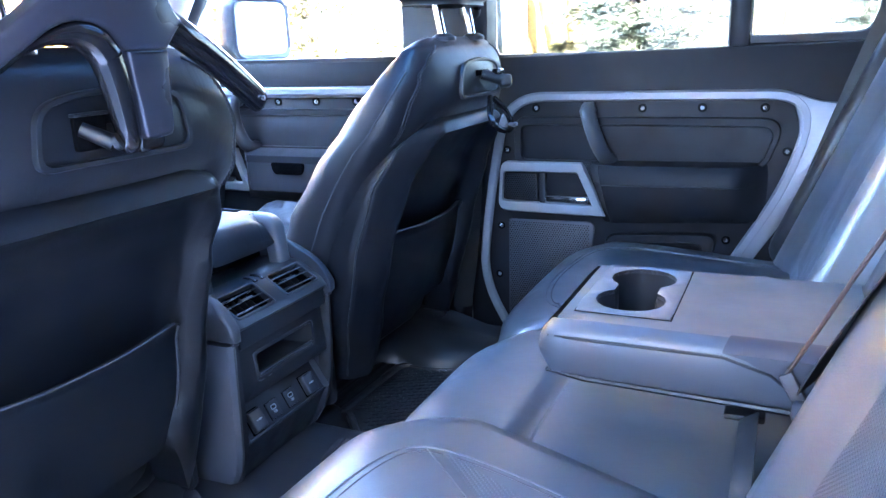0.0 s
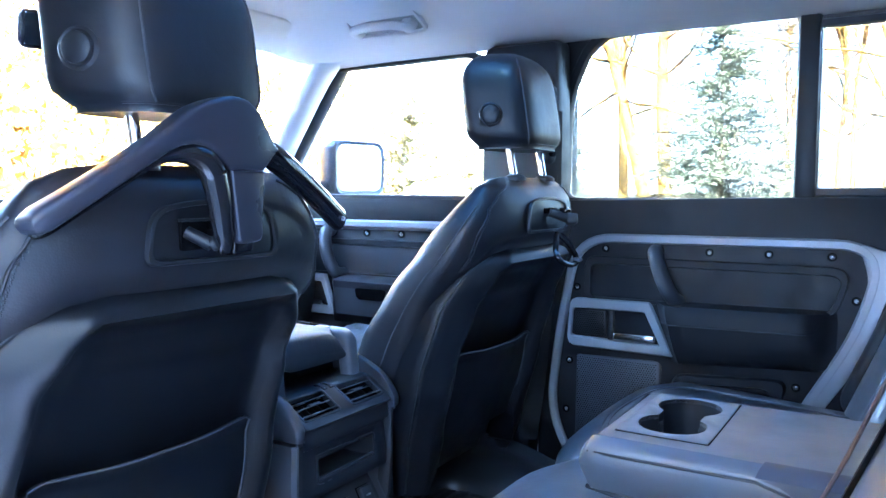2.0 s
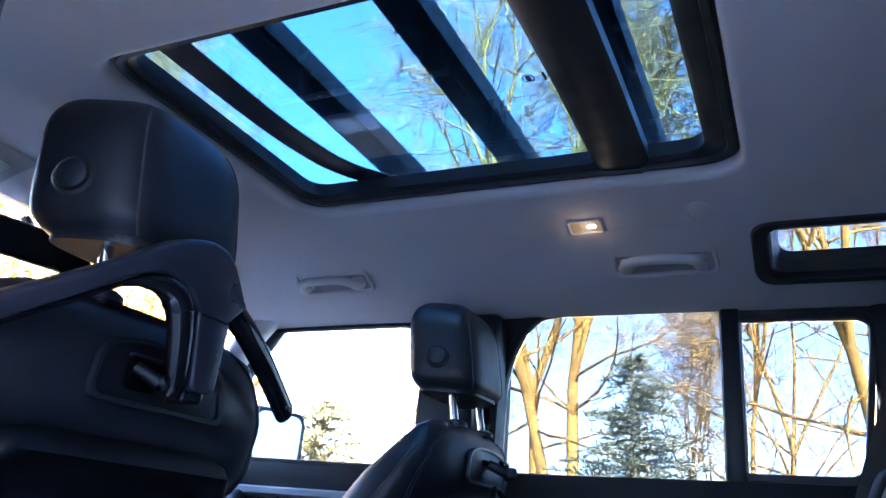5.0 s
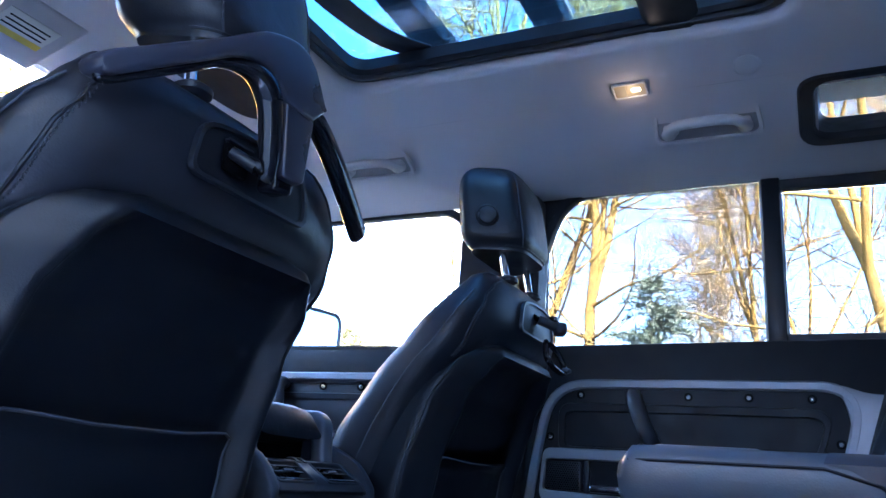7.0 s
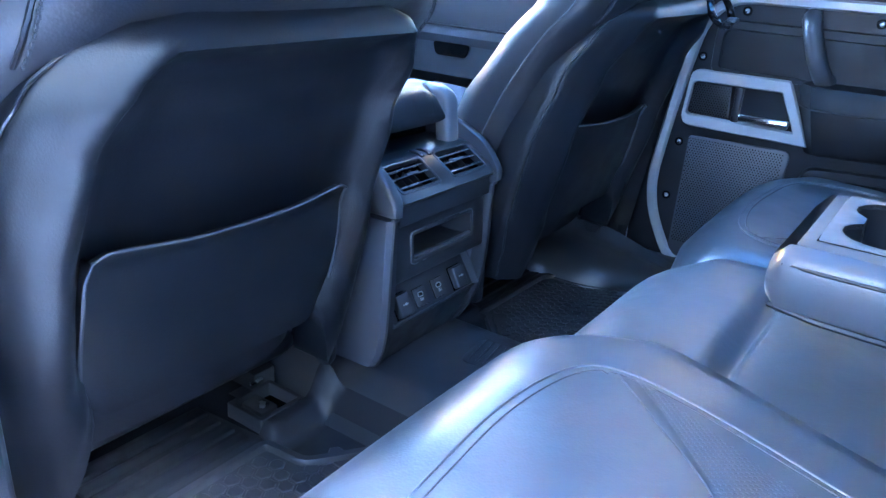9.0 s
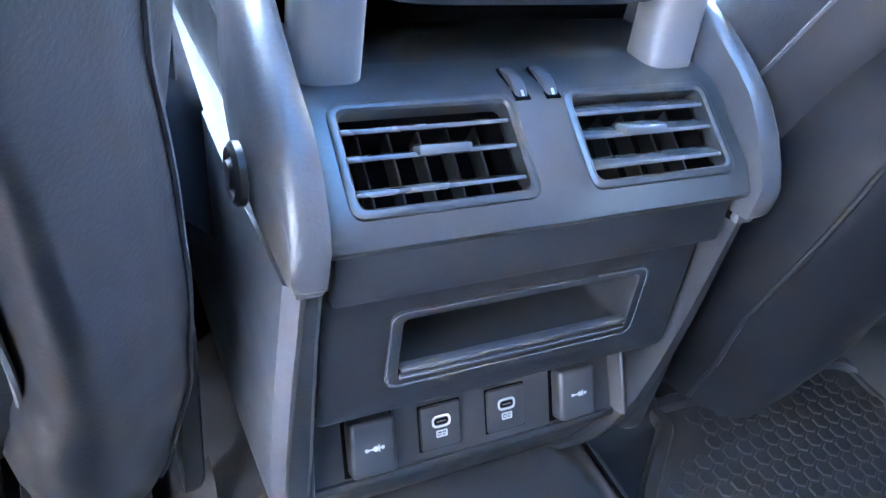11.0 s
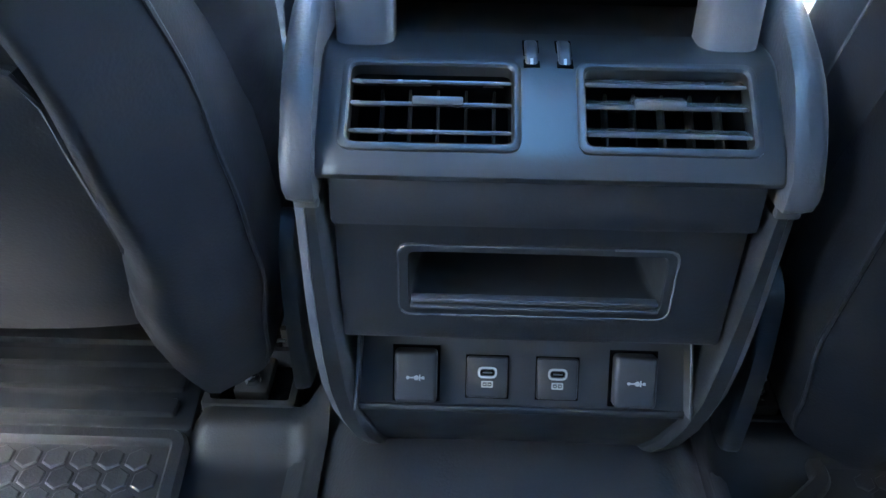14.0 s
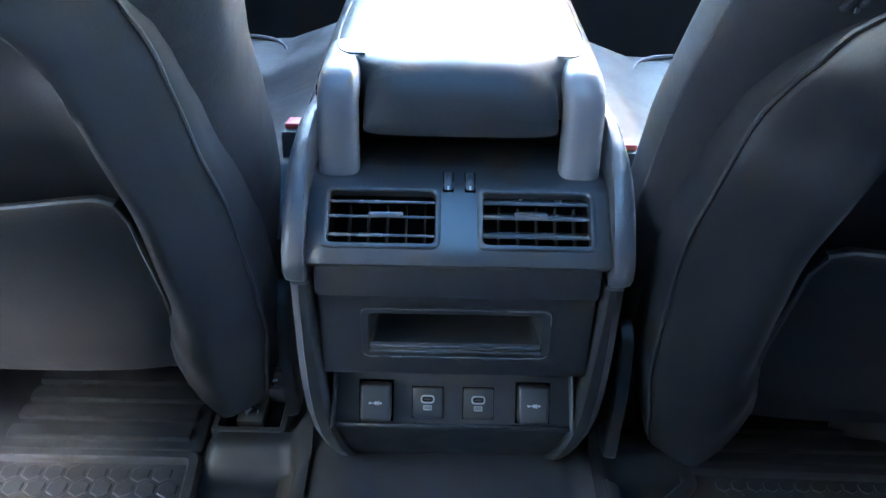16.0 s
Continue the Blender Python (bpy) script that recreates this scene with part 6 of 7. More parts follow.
def armrest_mesh(hole):
    rows = []
    # cross sections along y, from the front edge back
    for k in range(26):
        v = k / 25
        y = AY0 + (AY1 - AY0) * v
        r = math.sqrt(max(0, 1 - (1 - min(v / 0.06, 1)) ** 2))
        zt = AZT - 0.016 * (1 - r)
        zb = 0.322 + 0.014 * (1 - r) - 0.004 * v
        hw = 0.131 + 0.007 * r
        off = -0.028
        sec = [(-hw + 0.018, zt), (-hw + 0.006, zt - 0.005), (-hw, zt - 0.016), (-hw + 0.004, (zt + zb) / 2), (-hw + 0.010, zb + 0.010), (-hw + 0.022, zb), (hw - 0.022, zb), (hw - 0.010, zb + 0.010), (hw - 0.004, (zt + zb) / 2), (hw, zt - 0.016), (hw - 0.006, zt - 0.005), (hw - 0.018, zt)]
        rows.append([(x if x < 0 else x + off, y, z) for x, z in sec])
    bm = bmesh.new()
    vs = [[bm.verts.new(p) for p in row] for row in rows]
    n = len(vs[0])
    for a, b in zip(vs, vs[1:]):
        for i in range(n - 1):
            bm.faces.new((a[i], a[i + 1], b[i + 1], b[i]))
    bm.faces.new(vs[0][::-1])
    bm.faces.new(vs[-1])
    # top surface with an opening for the tray, as a ring and a rear sheet
    ring_o = [(-0.119, AY0 - 0.018), (0.092, AY0 - 0.018), (0.100, -0.620), (-0.121, -0.620)]
    x_in = hole
    ro = [bm.verts.new((x, y, AZT)) for x, y in ring_o]
    ri = [bm.verts.new((x, y, AZT)) for x, y in x_in]
    for i in range(4):
        bm.faces.new((ro[i], ro[(i + 1) % 4], ri[(i + 1) % 4], ri[i]))
    q = [bm.verts.new((x, y, AZT)) for x, y in ((-0.121, -0.620), (0.100, -0.620), (0.100, AY1), (-0.121, AY1))]
    bm.faces.new(q)
    return bm


hole = [(-0.093, -0.493), (0.093, -0.493), (0.093, -0.598), (-0.093, -0.598)]
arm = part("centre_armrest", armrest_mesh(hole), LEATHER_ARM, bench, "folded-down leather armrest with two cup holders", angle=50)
part("arm_seam", tube([(-0.135, AY0 - 0.012, AZT - 0.016), (-0.1385, AY0 - 0.05, AZT - 0.0155), (-0.1385, -0.655, AZT - 0.0150), (-0.1380, -0.700, AZT - 0.028), (-0.133, -0.735, AZT - 0.055)], 0.0018, 6), LEATHER, arm)
part("lower_piping", tube([(-0.120, AY0 - 0.006, 0.330), (-0.129, AY0 - 0.05, 0.328), (-0.129, AY1, 0.322)], 0.003, 6), LEATHER, arm)
# plate with two round cups
plate_o = round_outline([(-0.1, -0.492), (0.1, -0.492), (0.1, -0.599), (-0.1, -0.599)], 0.010, 6)
cr = 0.0395
# joined outline of the two overlapping cups
def cup_outline(grow=0.0):
    out, r, d = [], cr + grow, 0.0425
    a0 = math.acos(min(1, (d - 0.012) / r))
    for i in range(15):
        q = -math.pi + a0 + (2 * math.pi - 2 * a0) * i / 14
        out.append((d + r * math.cos(q), -0.5455 + r * math.sin(q)))
    for i in range(15):
        q = a0 + (2 * math.pi - 2 * a0) * i / 14
        out.append((-d + r * math.cos(q), -0.5455 + r * math.sin(q)))
    return out


ci = cup_outline()
# ring from the cups' rim to the plate's edge: point by point along rays from the middle
def ray_edge(p):
    cx, cy = 0.0, -0.5455
    dx, dy = p[0] - cx, p[1] - cy
    tx = 0.0935 / abs(dx) if abs(dx) > 1e-6 else 1e9
    ty = 0.053 / abs(dy) if abs(dy) > 1e-6 else 1e9
    t = min(tx, ty)
    return (cx + dx * t, cy + dy * t)


po = [ray_edge(p) for p in ci]
plate = part("cup_plate", band(po, ci, 0.006, at(0, 0, AZT - 0.003), 0.0012), PLATE, arm, "grey cup holder plate")
part("plate_joint", ribbon([(p[0], p[1], AZT) for p in [(-0.094, -0.493), (0.094, -0.493), (0.094, -0.5985), (-0.094, -0.5985)]], 0.0018, 0.0008, (0, 0, 1), closed=True), DARK, arm)
well = grid_mesh([[(p[0], p[1], AZT + 0.0025) for p in ci], [(p[0], p[1], AZT - 0.03) for p in ci], [(p[0] * 0.95, -0.5455 + (p[1] + 0.5455) * 0.93, AZT - 0.062) for p in ci]], closed_u=True)
well.faces.new([v for v in well.verts if v.co.z < AZT - 0.06])
part("cup_well", well, PLASTIC, arm, "two joined cup wells")
for x, y in ((-0.002, -0.515), (0.002, -0.574)):
    part("cup_grip", rbox((0.022, 0.014, 0.045), (x, y, AZT - 0.030), 0.005, 3), PLASTIC, arm, "rubber cup gripper")
# hard hinge cover at the rear of the armrest side
rows = []
for dx, dz, y0 in ((0.022, 0.000, -0.662), (0.018, 0.000, -0.6605), (0.006, -0.005, -0.657), (0.000, -0.011, -0.655), (0.000, -0.016, -0.678), (0.002, -0.030, -0.702), (0.005, -0.045, -0.722), (0.010, -0.060, -0.738)):
    out = Vector((-1, 0, 0.4 if dz > -0.012 else 0)).normalized() * 0.0012 if dz < 0 else Vector((0, 0, 0.0010))
    rows.append([(-0.138 + dx + out.x, y0 + (-0.79 - y0) * k / 6, AZT + dz + out.z) for k in range(7)])
part("hinge_cover", grid_mesh(rows), ARM_COVER, arm, "smooth grey hinge cover")

# rear belts and buckles
bk = thing("seat_belt", "black belt webbing hanging beside the folded armrest", "seat belt")
part("webbing", ribbon(smooth_path([(-0.150, -0.735, 0.365), (-0.172, -0.758, 0.43), (-0.235, -0.80, 0.545), (-0.33, -0.865, 0.70), (-0.40, -0.93, 0.85)], 5), 0.046, 0.002, (0.42, 0.90, 0.1)), CLOTH_BELT, bk)
part("webbing_edge", tube(smooth_path([(-0.145, -0.715, 0.372), (-0.164, -0.739, 0.43), (-0.228, -0.780, 0.545), (-0.32, -0.845, 0.70)], 5), 0.0022, 6), BELT_EDGE, bk)
part("tongue", rbox((0.006, 0.014, 0.046), (-0.146, -0.724, 0.352), 0.003, 2, (-28, 0, 0)), SATIN, bk, "belt tongue")
part("tongue_knob", rbox((0.016, 0.018, 0.022), (-0.154, -0.730, 0.338), 0.006, 3), SATIN, bk)
wb = thing("belt_strap", "blue-grey webbing strap lying behind the centre cushion", "belt strap")
part("strap", ribbon(smooth_path([(-0.25, -0.684, 0.252), (-0.16, -0.683, 0.262), (-0.05, -0.682, 0.268), (-0.035, -0.684, 0.262)], 5), 0.023, 0.003, (0, 0.5, 0.85)), STRAP, wb)
part("strap_anchor", rbox((0.03, 0.045, 0.008), (-0.020, -0.676, 0.262), 0.003), PLASTIC, wb)
rb = thing("seat_belt", "black belt webbing beside the far rear seat", "seat belt")
part("webbing", ribbon(smooth_path([(0.745, -0.93, 0.95), (0.735, -0.84, 0.70), (0.72, -0.76, 0.45), (0.70, -0.71, 0.28)], 5), 0.047, 0.002, (-0.8, 0.5, 0)), CLOTH_BELT, rb)

# ---- floor mats ----
def floor_mat(s):
    """A moulded rubber mat with a raised rim and a honeycomb of low studs."""
    mt = thing("floor_mat", "black rubber floor mat with a honeycomb of studs", "floor mat", "rear mats")
    ol = round_outline([(0.245, 0.066), (0.252, 0.045), (0.176, -0.020), (0.166, -0.36), (0.60, -0.36), (0.612, -0.225), (0.545, -0.075), (0.498, 0.060)] if s > 0 else
                       [(0.268, 0.066), (0.262, 0.00), (0.176, -0.060), (0.166, -0.36), (0.60, -0.36), (0.612, -0.225), (0.60, -0.075), (0.598, 0.066)], [0.012, 0.012, 0.02, 0.02, 0.02, 0.03, 0.05, 0.03], 5)
    ol = [(s * p[0], p[1]) for p in ol]
    part("mat_base", slab(ol, 0.006, 0.0, at(0, 0, -0.010)), RUBBER, mt)
    part("mat_rim", ribbon([(p[0], p[1], -0.006) for p in ol], 0.015, 0.010, (0, 0, 1), closed=True), RUBBER, mt)
    pitch = 0.0165 if s > 0 else 0.0225
    hexes, R, faces = [], pitch * 0.485, []
    for j in range(30):
        for i in range(32):
            x, y = 0.185 + i * pitch + (j % 2) * pitch / 2, 0.045 - j * pitch * 0.866
            left = 0.268 if y > 0.02 else (0.190 + max(0, (y + 0.02)) * 1.8)
            if s < 0:
                left = 0.272 if y > -0.01 else 0.19
            right = (0.49 - (y - 0.05) * 0.34 if s > 0 else 0.585)
            badge = s > 0 and math.hypot((x - 0.40) / 1.5, y + 0.215) < 0.062
            if x < left + 0.012 or x > right - 0.012 or badge:
                continue
            b = len(hexes)
            for z, k in ((-0.004, 1.0), (-0.0030, 1.0), (-0.0022, 0.88)):
                hexes += [(s * (x + R * k * math.cos(math.pi / 6 + math.pi / 3 * q)), y + R * k * math.sin(math.pi / 6 + math.pi / 3 * q), z) for q in range(6)]
            for lev in (0, 6):
                faces += [(b + lev + q, b + lev + (q + 1) % 6, b + lev + 6 + (q + 1) % 6, b + lev + 6 + q) for q in range(6)]
            faces.append(tuple(range(b + 12, b + 18)))
    me = bpy.data.meshes.new("studs")
    me.from_pydata(hexes, [], faces)
    me.materials.append(RUBBER)
    st = new("studs", me)
    st.parent = mt
    tagged(st, kind="stuff")
    if s > 0:
        for k in range(5):
            part("heel_bar", rbox((0.034, 0.016, 0.006), (0.300 + 0.035 * k, -0.262 + 0.022 * k, -0.002), 0.0024, 2, (0, 0, 32)), RUBBER, mt)
        part("badge", lathe([(0.0145, 0), (0.0145, 0.004), (0.0125, 0.006), (0.003, 0.0062)], 24, pose(0.352, -0.204, -0.004)), SCREW, mt, "round metal badge")
    return mt


floor_mat(1)
floor_mat(-1)

# ribbed tread plates ahead of the mats
for s in (1, -1):
    tp = thing("tread_plate", "black ribbed plastic tread under the front seat", "tread plate", "tread plates")
    w = 0.50 if s > 0 else 0.59
    part("plate", prism(round_outline([(s * 0.262, 0.072), (s * w, 0.072), (s * w, 0.20), (s * 0.272, 0.20)], 0.006), 0.012, 0.003, at(0, 0, -0.010)), PLASTIC, tp)
    for k in range(4):
        part("rib", prism(rrect(0.198, 0.0165, 0.003), 0.008, 0.003, at(s * 0.378, 0.093 + 0.028 * k, 0.0005)), PLASTIC, tp)
    # moulded duct cover that rises from the mat's outer edge to the sill
    inner = smooth_path([(0.42, 0.115, 0), (0.470, 0.095, 0), (0.495, 0.060, 0), (0.497, 0.0, 0), (0.514, -0.060, 0), (0.574, -0.140, 0), (0.604, -0.210, 0), (0.615, -0.36, 0)] if s > 0 else [(0.53, 0.22, 0), (0.565, 0.18, 0), (0.598, 0.11, 0), (0.602, 0.0, 0), (0.605, -0.07, 0), (0.612, -0.14, 0), (0.615, -0.21, 0), (0.62, -0.36, 0)], 5)
    outer = smooth_path([(0.43 if s > 0 else 0.54, 0.30, 0), (0.56 if s > 0 else 0.60, 0.29, 0), (0.665, 0.22, 0), (0.675, 0.10, 0), (0.675, 0.0, 0), (0.675, -0.10, 0), (0.675, -0.20, 0), (0.675, -0.36, 0)], 5)
    rows = []
    for p, q in zip(inner, outer):
        high = 0.066 * step((p.y + 0.30) / 0.34)
        rows.append([(s * (p.x + (q.x - p.x) * v), p.y + (q.y - p.y) * v, -0.010 + (0.010 + high) * h) for v, h in ((0, 0), (0.02, 0.25), (0.06, 0.45), (0.14, 0.66), (0.26, 0.84), (0.45, 0.97), (0.65, 1.0), (0.82, 1.05), (0.9, 1.18), (1.0, 1.30))])
    duct = thing("duct_cover", "smooth moulded footwell duct cover", "duct cover", "duct covers")
    part("cover", grid_mesh(rows), DUCT, duct, angle=60)
    part("edge_bead", tube([(s * (p.x + 0.002), p.y, -0.004) for p in inner], 0.0045, 8), RUBBER, duct, "rubber bead along the mat")
    rows = []
    for j in range(16):
        y = 0.088 - 0.16 * j / 15
        rows.append([(s * x, y, -0.010 + 0.026 * step((y - 0.046) / 0.028) * step((0.268 - x) / 0.02) + 0.046 * step((0.172 - x) / 0.034)) for x in (0.140 + 0.128 * i / 16 for i in range(17))])
    cover = thing("rail_cover", "smooth black cover over the seat rail end", "rail cover", "rail covers")
    part("ledge", grid_mesh([r[6:] for r in rows]), DOOR_PLASTIC, cover, angle=60)
    part("shoulder", grid_mesh([r[:7] for r in rows]), DOOR_PLASTIC, cover, angle=60)
    well = thing("rail_end", "dark seat rail end with a bolt and bracket", "seat rail", "seat rails", (s * 0.216, 0.122, 0))
    part("well", band(rrect(0.080, 0.070, 0.004), rrect(0.066, 0.056, 0.004), 0.022, at(0, 0, -0.004), 0.002), RUBBER, well)
    # shallow well; near-black floor paints the shade of a deep hole
    part("well_floor", rbox((0.068, 0.058, 0.004), (0, 0, -0.004), 0), DARK, well)
    part("rail_end_bar", rbox((0.030, 0.050, 0.012), (0.004 * s, 0.012, 0.004), 0.003), RAIL_STEEL, well)
    part("bolt", lathe([(0.0075, 0), (0.0075, 0.005), (0.004, 0.007)], 6, pose(0.004 * s, 0.000, 0.010)), SCREW, well)
    part("bracket", rbox((0.014, 0.003, 0.006), (-0.022, -0.020, 0.002), 0.001), SCREW, well)
    part("bracket", rbox((0.022, 0.003, 0.004), (0.010, 0.030, 0.030), 0.001), SCREW, well)
pad = tagged(part("tunnel_pad", prism(rrect(0.075, 0.085, 0.014), 0.003, 0.001, pose(0.035, -0.098, 0.0605, 0, 0, 8)), RUBBER), "small ribbed rubber pad on the tunnel", "rubber pad")
for k in range(6):
    part("rib", rbox((0.066, 0.004, 0.003), (0.035, -0.128 + 0.012 * k, 0.0645), 0.001, 1, (0, 0, 8)), RUBBER, pad)

# ---- fixtures on the headliner ----
def grab_handle(x, y, z, s=1):
    g = thing("grab_handle", "pale grey fold-down roof grab handle", "grab handle", "grab handles", (x, y, z))
    o = round_outline([(-0.108, -0.050), (0.108, -0.050), (0.100, 0.036), (-0.100, 0.036)], 0.02, 5)
    tilt = Matrix.Rotation(radians(-s * 58), 4, 'Y')
    F = tilt @ (SIDE_R if s > 0 else SIDE_L)
    inner = [(p[0] * 0.92, p[1] * 0.84) for p in o]
    part("recess", band(o, inner, 0.010, F @ Matrix.Translation((0, 0, -0.002)), 0.004), HEADLINER, g)
    # flat plate whose darker grey paints the shade of a hollow
    part("pocket", prism(inner, 0.0030, 0.0, F @ Matrix.Translation((0, 0, -0.001))), HANDLE_SHADE, g, "flat plate behind the grip, hollow's shade put into its grey")
    path = smooth_path([(-0.072, -0.022, 0.0), (-0.074, -0.016, 0.020), (-0.068, 0.004, 0.034), (-0.048, 0.016, 0.039), (0.0, 0.019, 0.040), (0.048, 0.016, 0.039), (0.068, 0.004, 0.034), (0.074, -0.016, 0.020), (0.072, -0.022, 0.0)], 4)
    part("grip", tube([F @ p for p in path], [0.0145] * 6 + [0.0120] * (len(path) - 12) + [0.0145] * 6, 14, 0.85), PALE_PLASTIC, g, "pale rounded fold-down bar")
    for yy in (-0.070, 0.070):
        part("hinge", rbox((0.026, 0.030, 0.018), tuple(F @ Vector((yy, -0.014, 0.006))), 0.006, 2), PALE_PLASTIC, g)
    part("coat_peg", rbox((0.008, 0.006, 0.010), tuple(F @ Vector((0.028 if s > 0 else -0.028, -0.002, 0.020)) + Vector((0, -0.055, 0))), 0.002), LIGHT_TRIM, g)
    return g


grab_handle(0.530, -0.486, 1.077)
grab_handle(0.530, 0.300, 1.077)
grab_handle(-0.530, 0.300, 1.077, -1)

ON_LINER = Matrix.Rotation(radians(17), 4, 'Y') @ DOWN
lamp = thing("reading_lamp", "lit warm reading lamp set in the headliner", "lamp", at=(0.413, -0.358, liner_z(0.413) + 0.001))
part("lamp_rim", band(rrect(0.040, 0.068, 0.006), rrect(0.032, 0.060, 0.004), 0.005, ON_LINER, 0.0015), PALE_PLASTIC, lamp)
part("lens", prism(rrect(0.032, 0.060, 0.004), 0.002, 0.0005, ON_LINER), LENS, lamp)
part("lamp_divider", rbox((0.032, 0.0016, 0.0016), (0, 0.008, 0.0026), 0.0004), LENS, lamp, m=ON_LINER)
part("bulb", prism(rrect(0.010, 0.018, 0.004), 0.0035, 0.001, ON_LINER @ Matrix.Translation((0, -0.012, 0))), BULB, lamp, "glowing bulb area")
glow = new("reading_lamp_light", bpy.data.lights.new("reading_lamp_light", 'POINT'))
glow.data.energy, glow.data.color, glow.data.shadow_soft_size = 0.0006, (1.0, 0.72, 0.40), 0.012
glow.location = (0.405, -0.358, 1.076)

for x, y in ((0.397, -0.575), (0.370, 0.330)):
    c = thing("roof_cover_cap", "round pale cover cap in the headliner", "cover cap", "cover caps", (x, y, liner_z(x) - front_drop(y) + 0.001))
    part("cap", lathe([(0.026, -0.001), (0.026, 0.002), (0.0225, 0.0032), (0.0212, 0.002), (0.019, 0.0035), (0.004, 0.004)], 24), PALE_PLASTIC, c, m=ON_LINER)

for s in (1, -1):
    v = thing("sun_visor", "pale grey sun visor folded up at the screen", "sun visor", "sun visors", (s * 0.36, 0.60, 1.068))
    part("visor_pad", rbox((0.46, 0.17, 0.020), (0, 0, 0), 0.009, 3, (-16, 0, 0)), HEADLINER, v)
    part("pivot", tube([(-s * 0.20, 0.075, -0.010), (s * 0.24, 0.078, -0.012)], 0.007, 8), PALE_PLASTIC, v)
    if s < 0:
        part("sticker", rbox((0.10, 0.055, 0.0012), (0.15, -0.02, -0.0065), 0, 1, (-16, 0, 0)), PAPER, v, "white and yellow warning sticker")
        part("sticker_band", rbox((0.10, 0.016, 0.0014), (0.15, 0.012, -0.0158), 0, 1, (-16, 0, 0)), YELLOW, v)
        for k in range(3):
            part("sticker_line", rbox((0.08, 0.004, 0.0014), (0.15, -0.006 - 0.012 * k, -0.0107 + 0.0035 * k), 0, 1, (-16, 0, 0)), DARK, v)

rv = thing("rear_view_mirror", "dark interior mirror at the top of the screen", "mirror", at=(0.0, 0.66, 0.985))
part("mirror_shell", rbox((0.24, 0.035, 0.075), (0, 0, 0), 0.016, 3, (12, 0, -12)), GLOSS, rv)
part("mirror_glass", rbox((0.225, 0.002, 0.060), (-0.004, -0.018, -0.003), 0.0, 1, (12, 0, -12)), MIRROR, rv)
part("stem", tube([(0, 0.01, 0.02), (0, 0.05, 0.06)], 0.012, 8), PLASTIC, rv)

# ---- steering wheel ----
sw = thing("steering_wheel", "black leather steering wheel with silver spokes", "steering wheel", at=(-0.40, 0.50, 0.50))
T = pose(0, 0, 0, 66, 0, 0)
rim = grid_mesh([[T @ Vector(((0.185 + 0.016 * math.cos(b)) * math.cos(a), (0.185 + 0.016 * math.cos(b)) * math.sin(a), 0.016 * math.sin(b))) for b in (2 * math.pi * k / 10 for k in range(10))] for a in (2 * math.pi * j / 48 for j in range(48))], closed_u=True, closed_v=True)
part("rim", rim, LEATHER, sw)
part("hub", rbox((0.15, 0.13, 0.06), (0, 0, 0), 0.03, 3, (66, 0, 0)), PLASTIC, sw)
for a in (0, 180, 270):
    part("spoke", rbox((0.11, 0.045, 0.018), (0.125 * math.cos(radians(a)), 0.125 * math.sin(radians(a)), 0), 0.006, 2), SATIN, sw, m=T)
    part("switch_pad", rbox((0.05, 0.036, 0.012), (0.105 * math.cos(radians(a)), 0.105 * math.sin(radians(a)), 0.012), 0.004, 2), LIGHT_TRIM if a != 270 else PLASTIC, sw, m=T)

# ---- outside mirror ----
om = thing("door_mirror", "dark outside mirror on the far front door", "door mirror", at=(1.078, 0.80, 0.752))
M = pose(0, 0, 0, 90, 0, -12)
o = rrect(0.222, 0.182, 0.04, 6)
part("mirror_shell", grid_mesh([[M @ Vector((p[0] * k, p[1] * k, z)) for p in o] for k, z in ((0.83, -0.001), (0.86, 0.006), (0.94, 0.010), (1.0, 0.002), (1.02, -0.03), (0.92, -0.07), (0.70, -0.11), (0.35, -0.125))], closed_u=True, cap=True), BLUE_MIRROR, om)
part("mirror_glass", prism([(p[0] * 0.84, p[1] * 0.84) for p in o], 0.003, 0.0, M @ Matrix.Translation((0, 0, 0.003))), MIRROR, om, "mirror glass")
part("mirror_arm", tube([(-0.03, 0.06, -0.06), (-0.14, 0.07, -0.075), (-0.25, 0.07, -0.085)], [0.03, 0.026, 0.03], 10), GLOSS, om)

# ---- trees and shrubs outside the windows ----
rnd = random.Random(7)


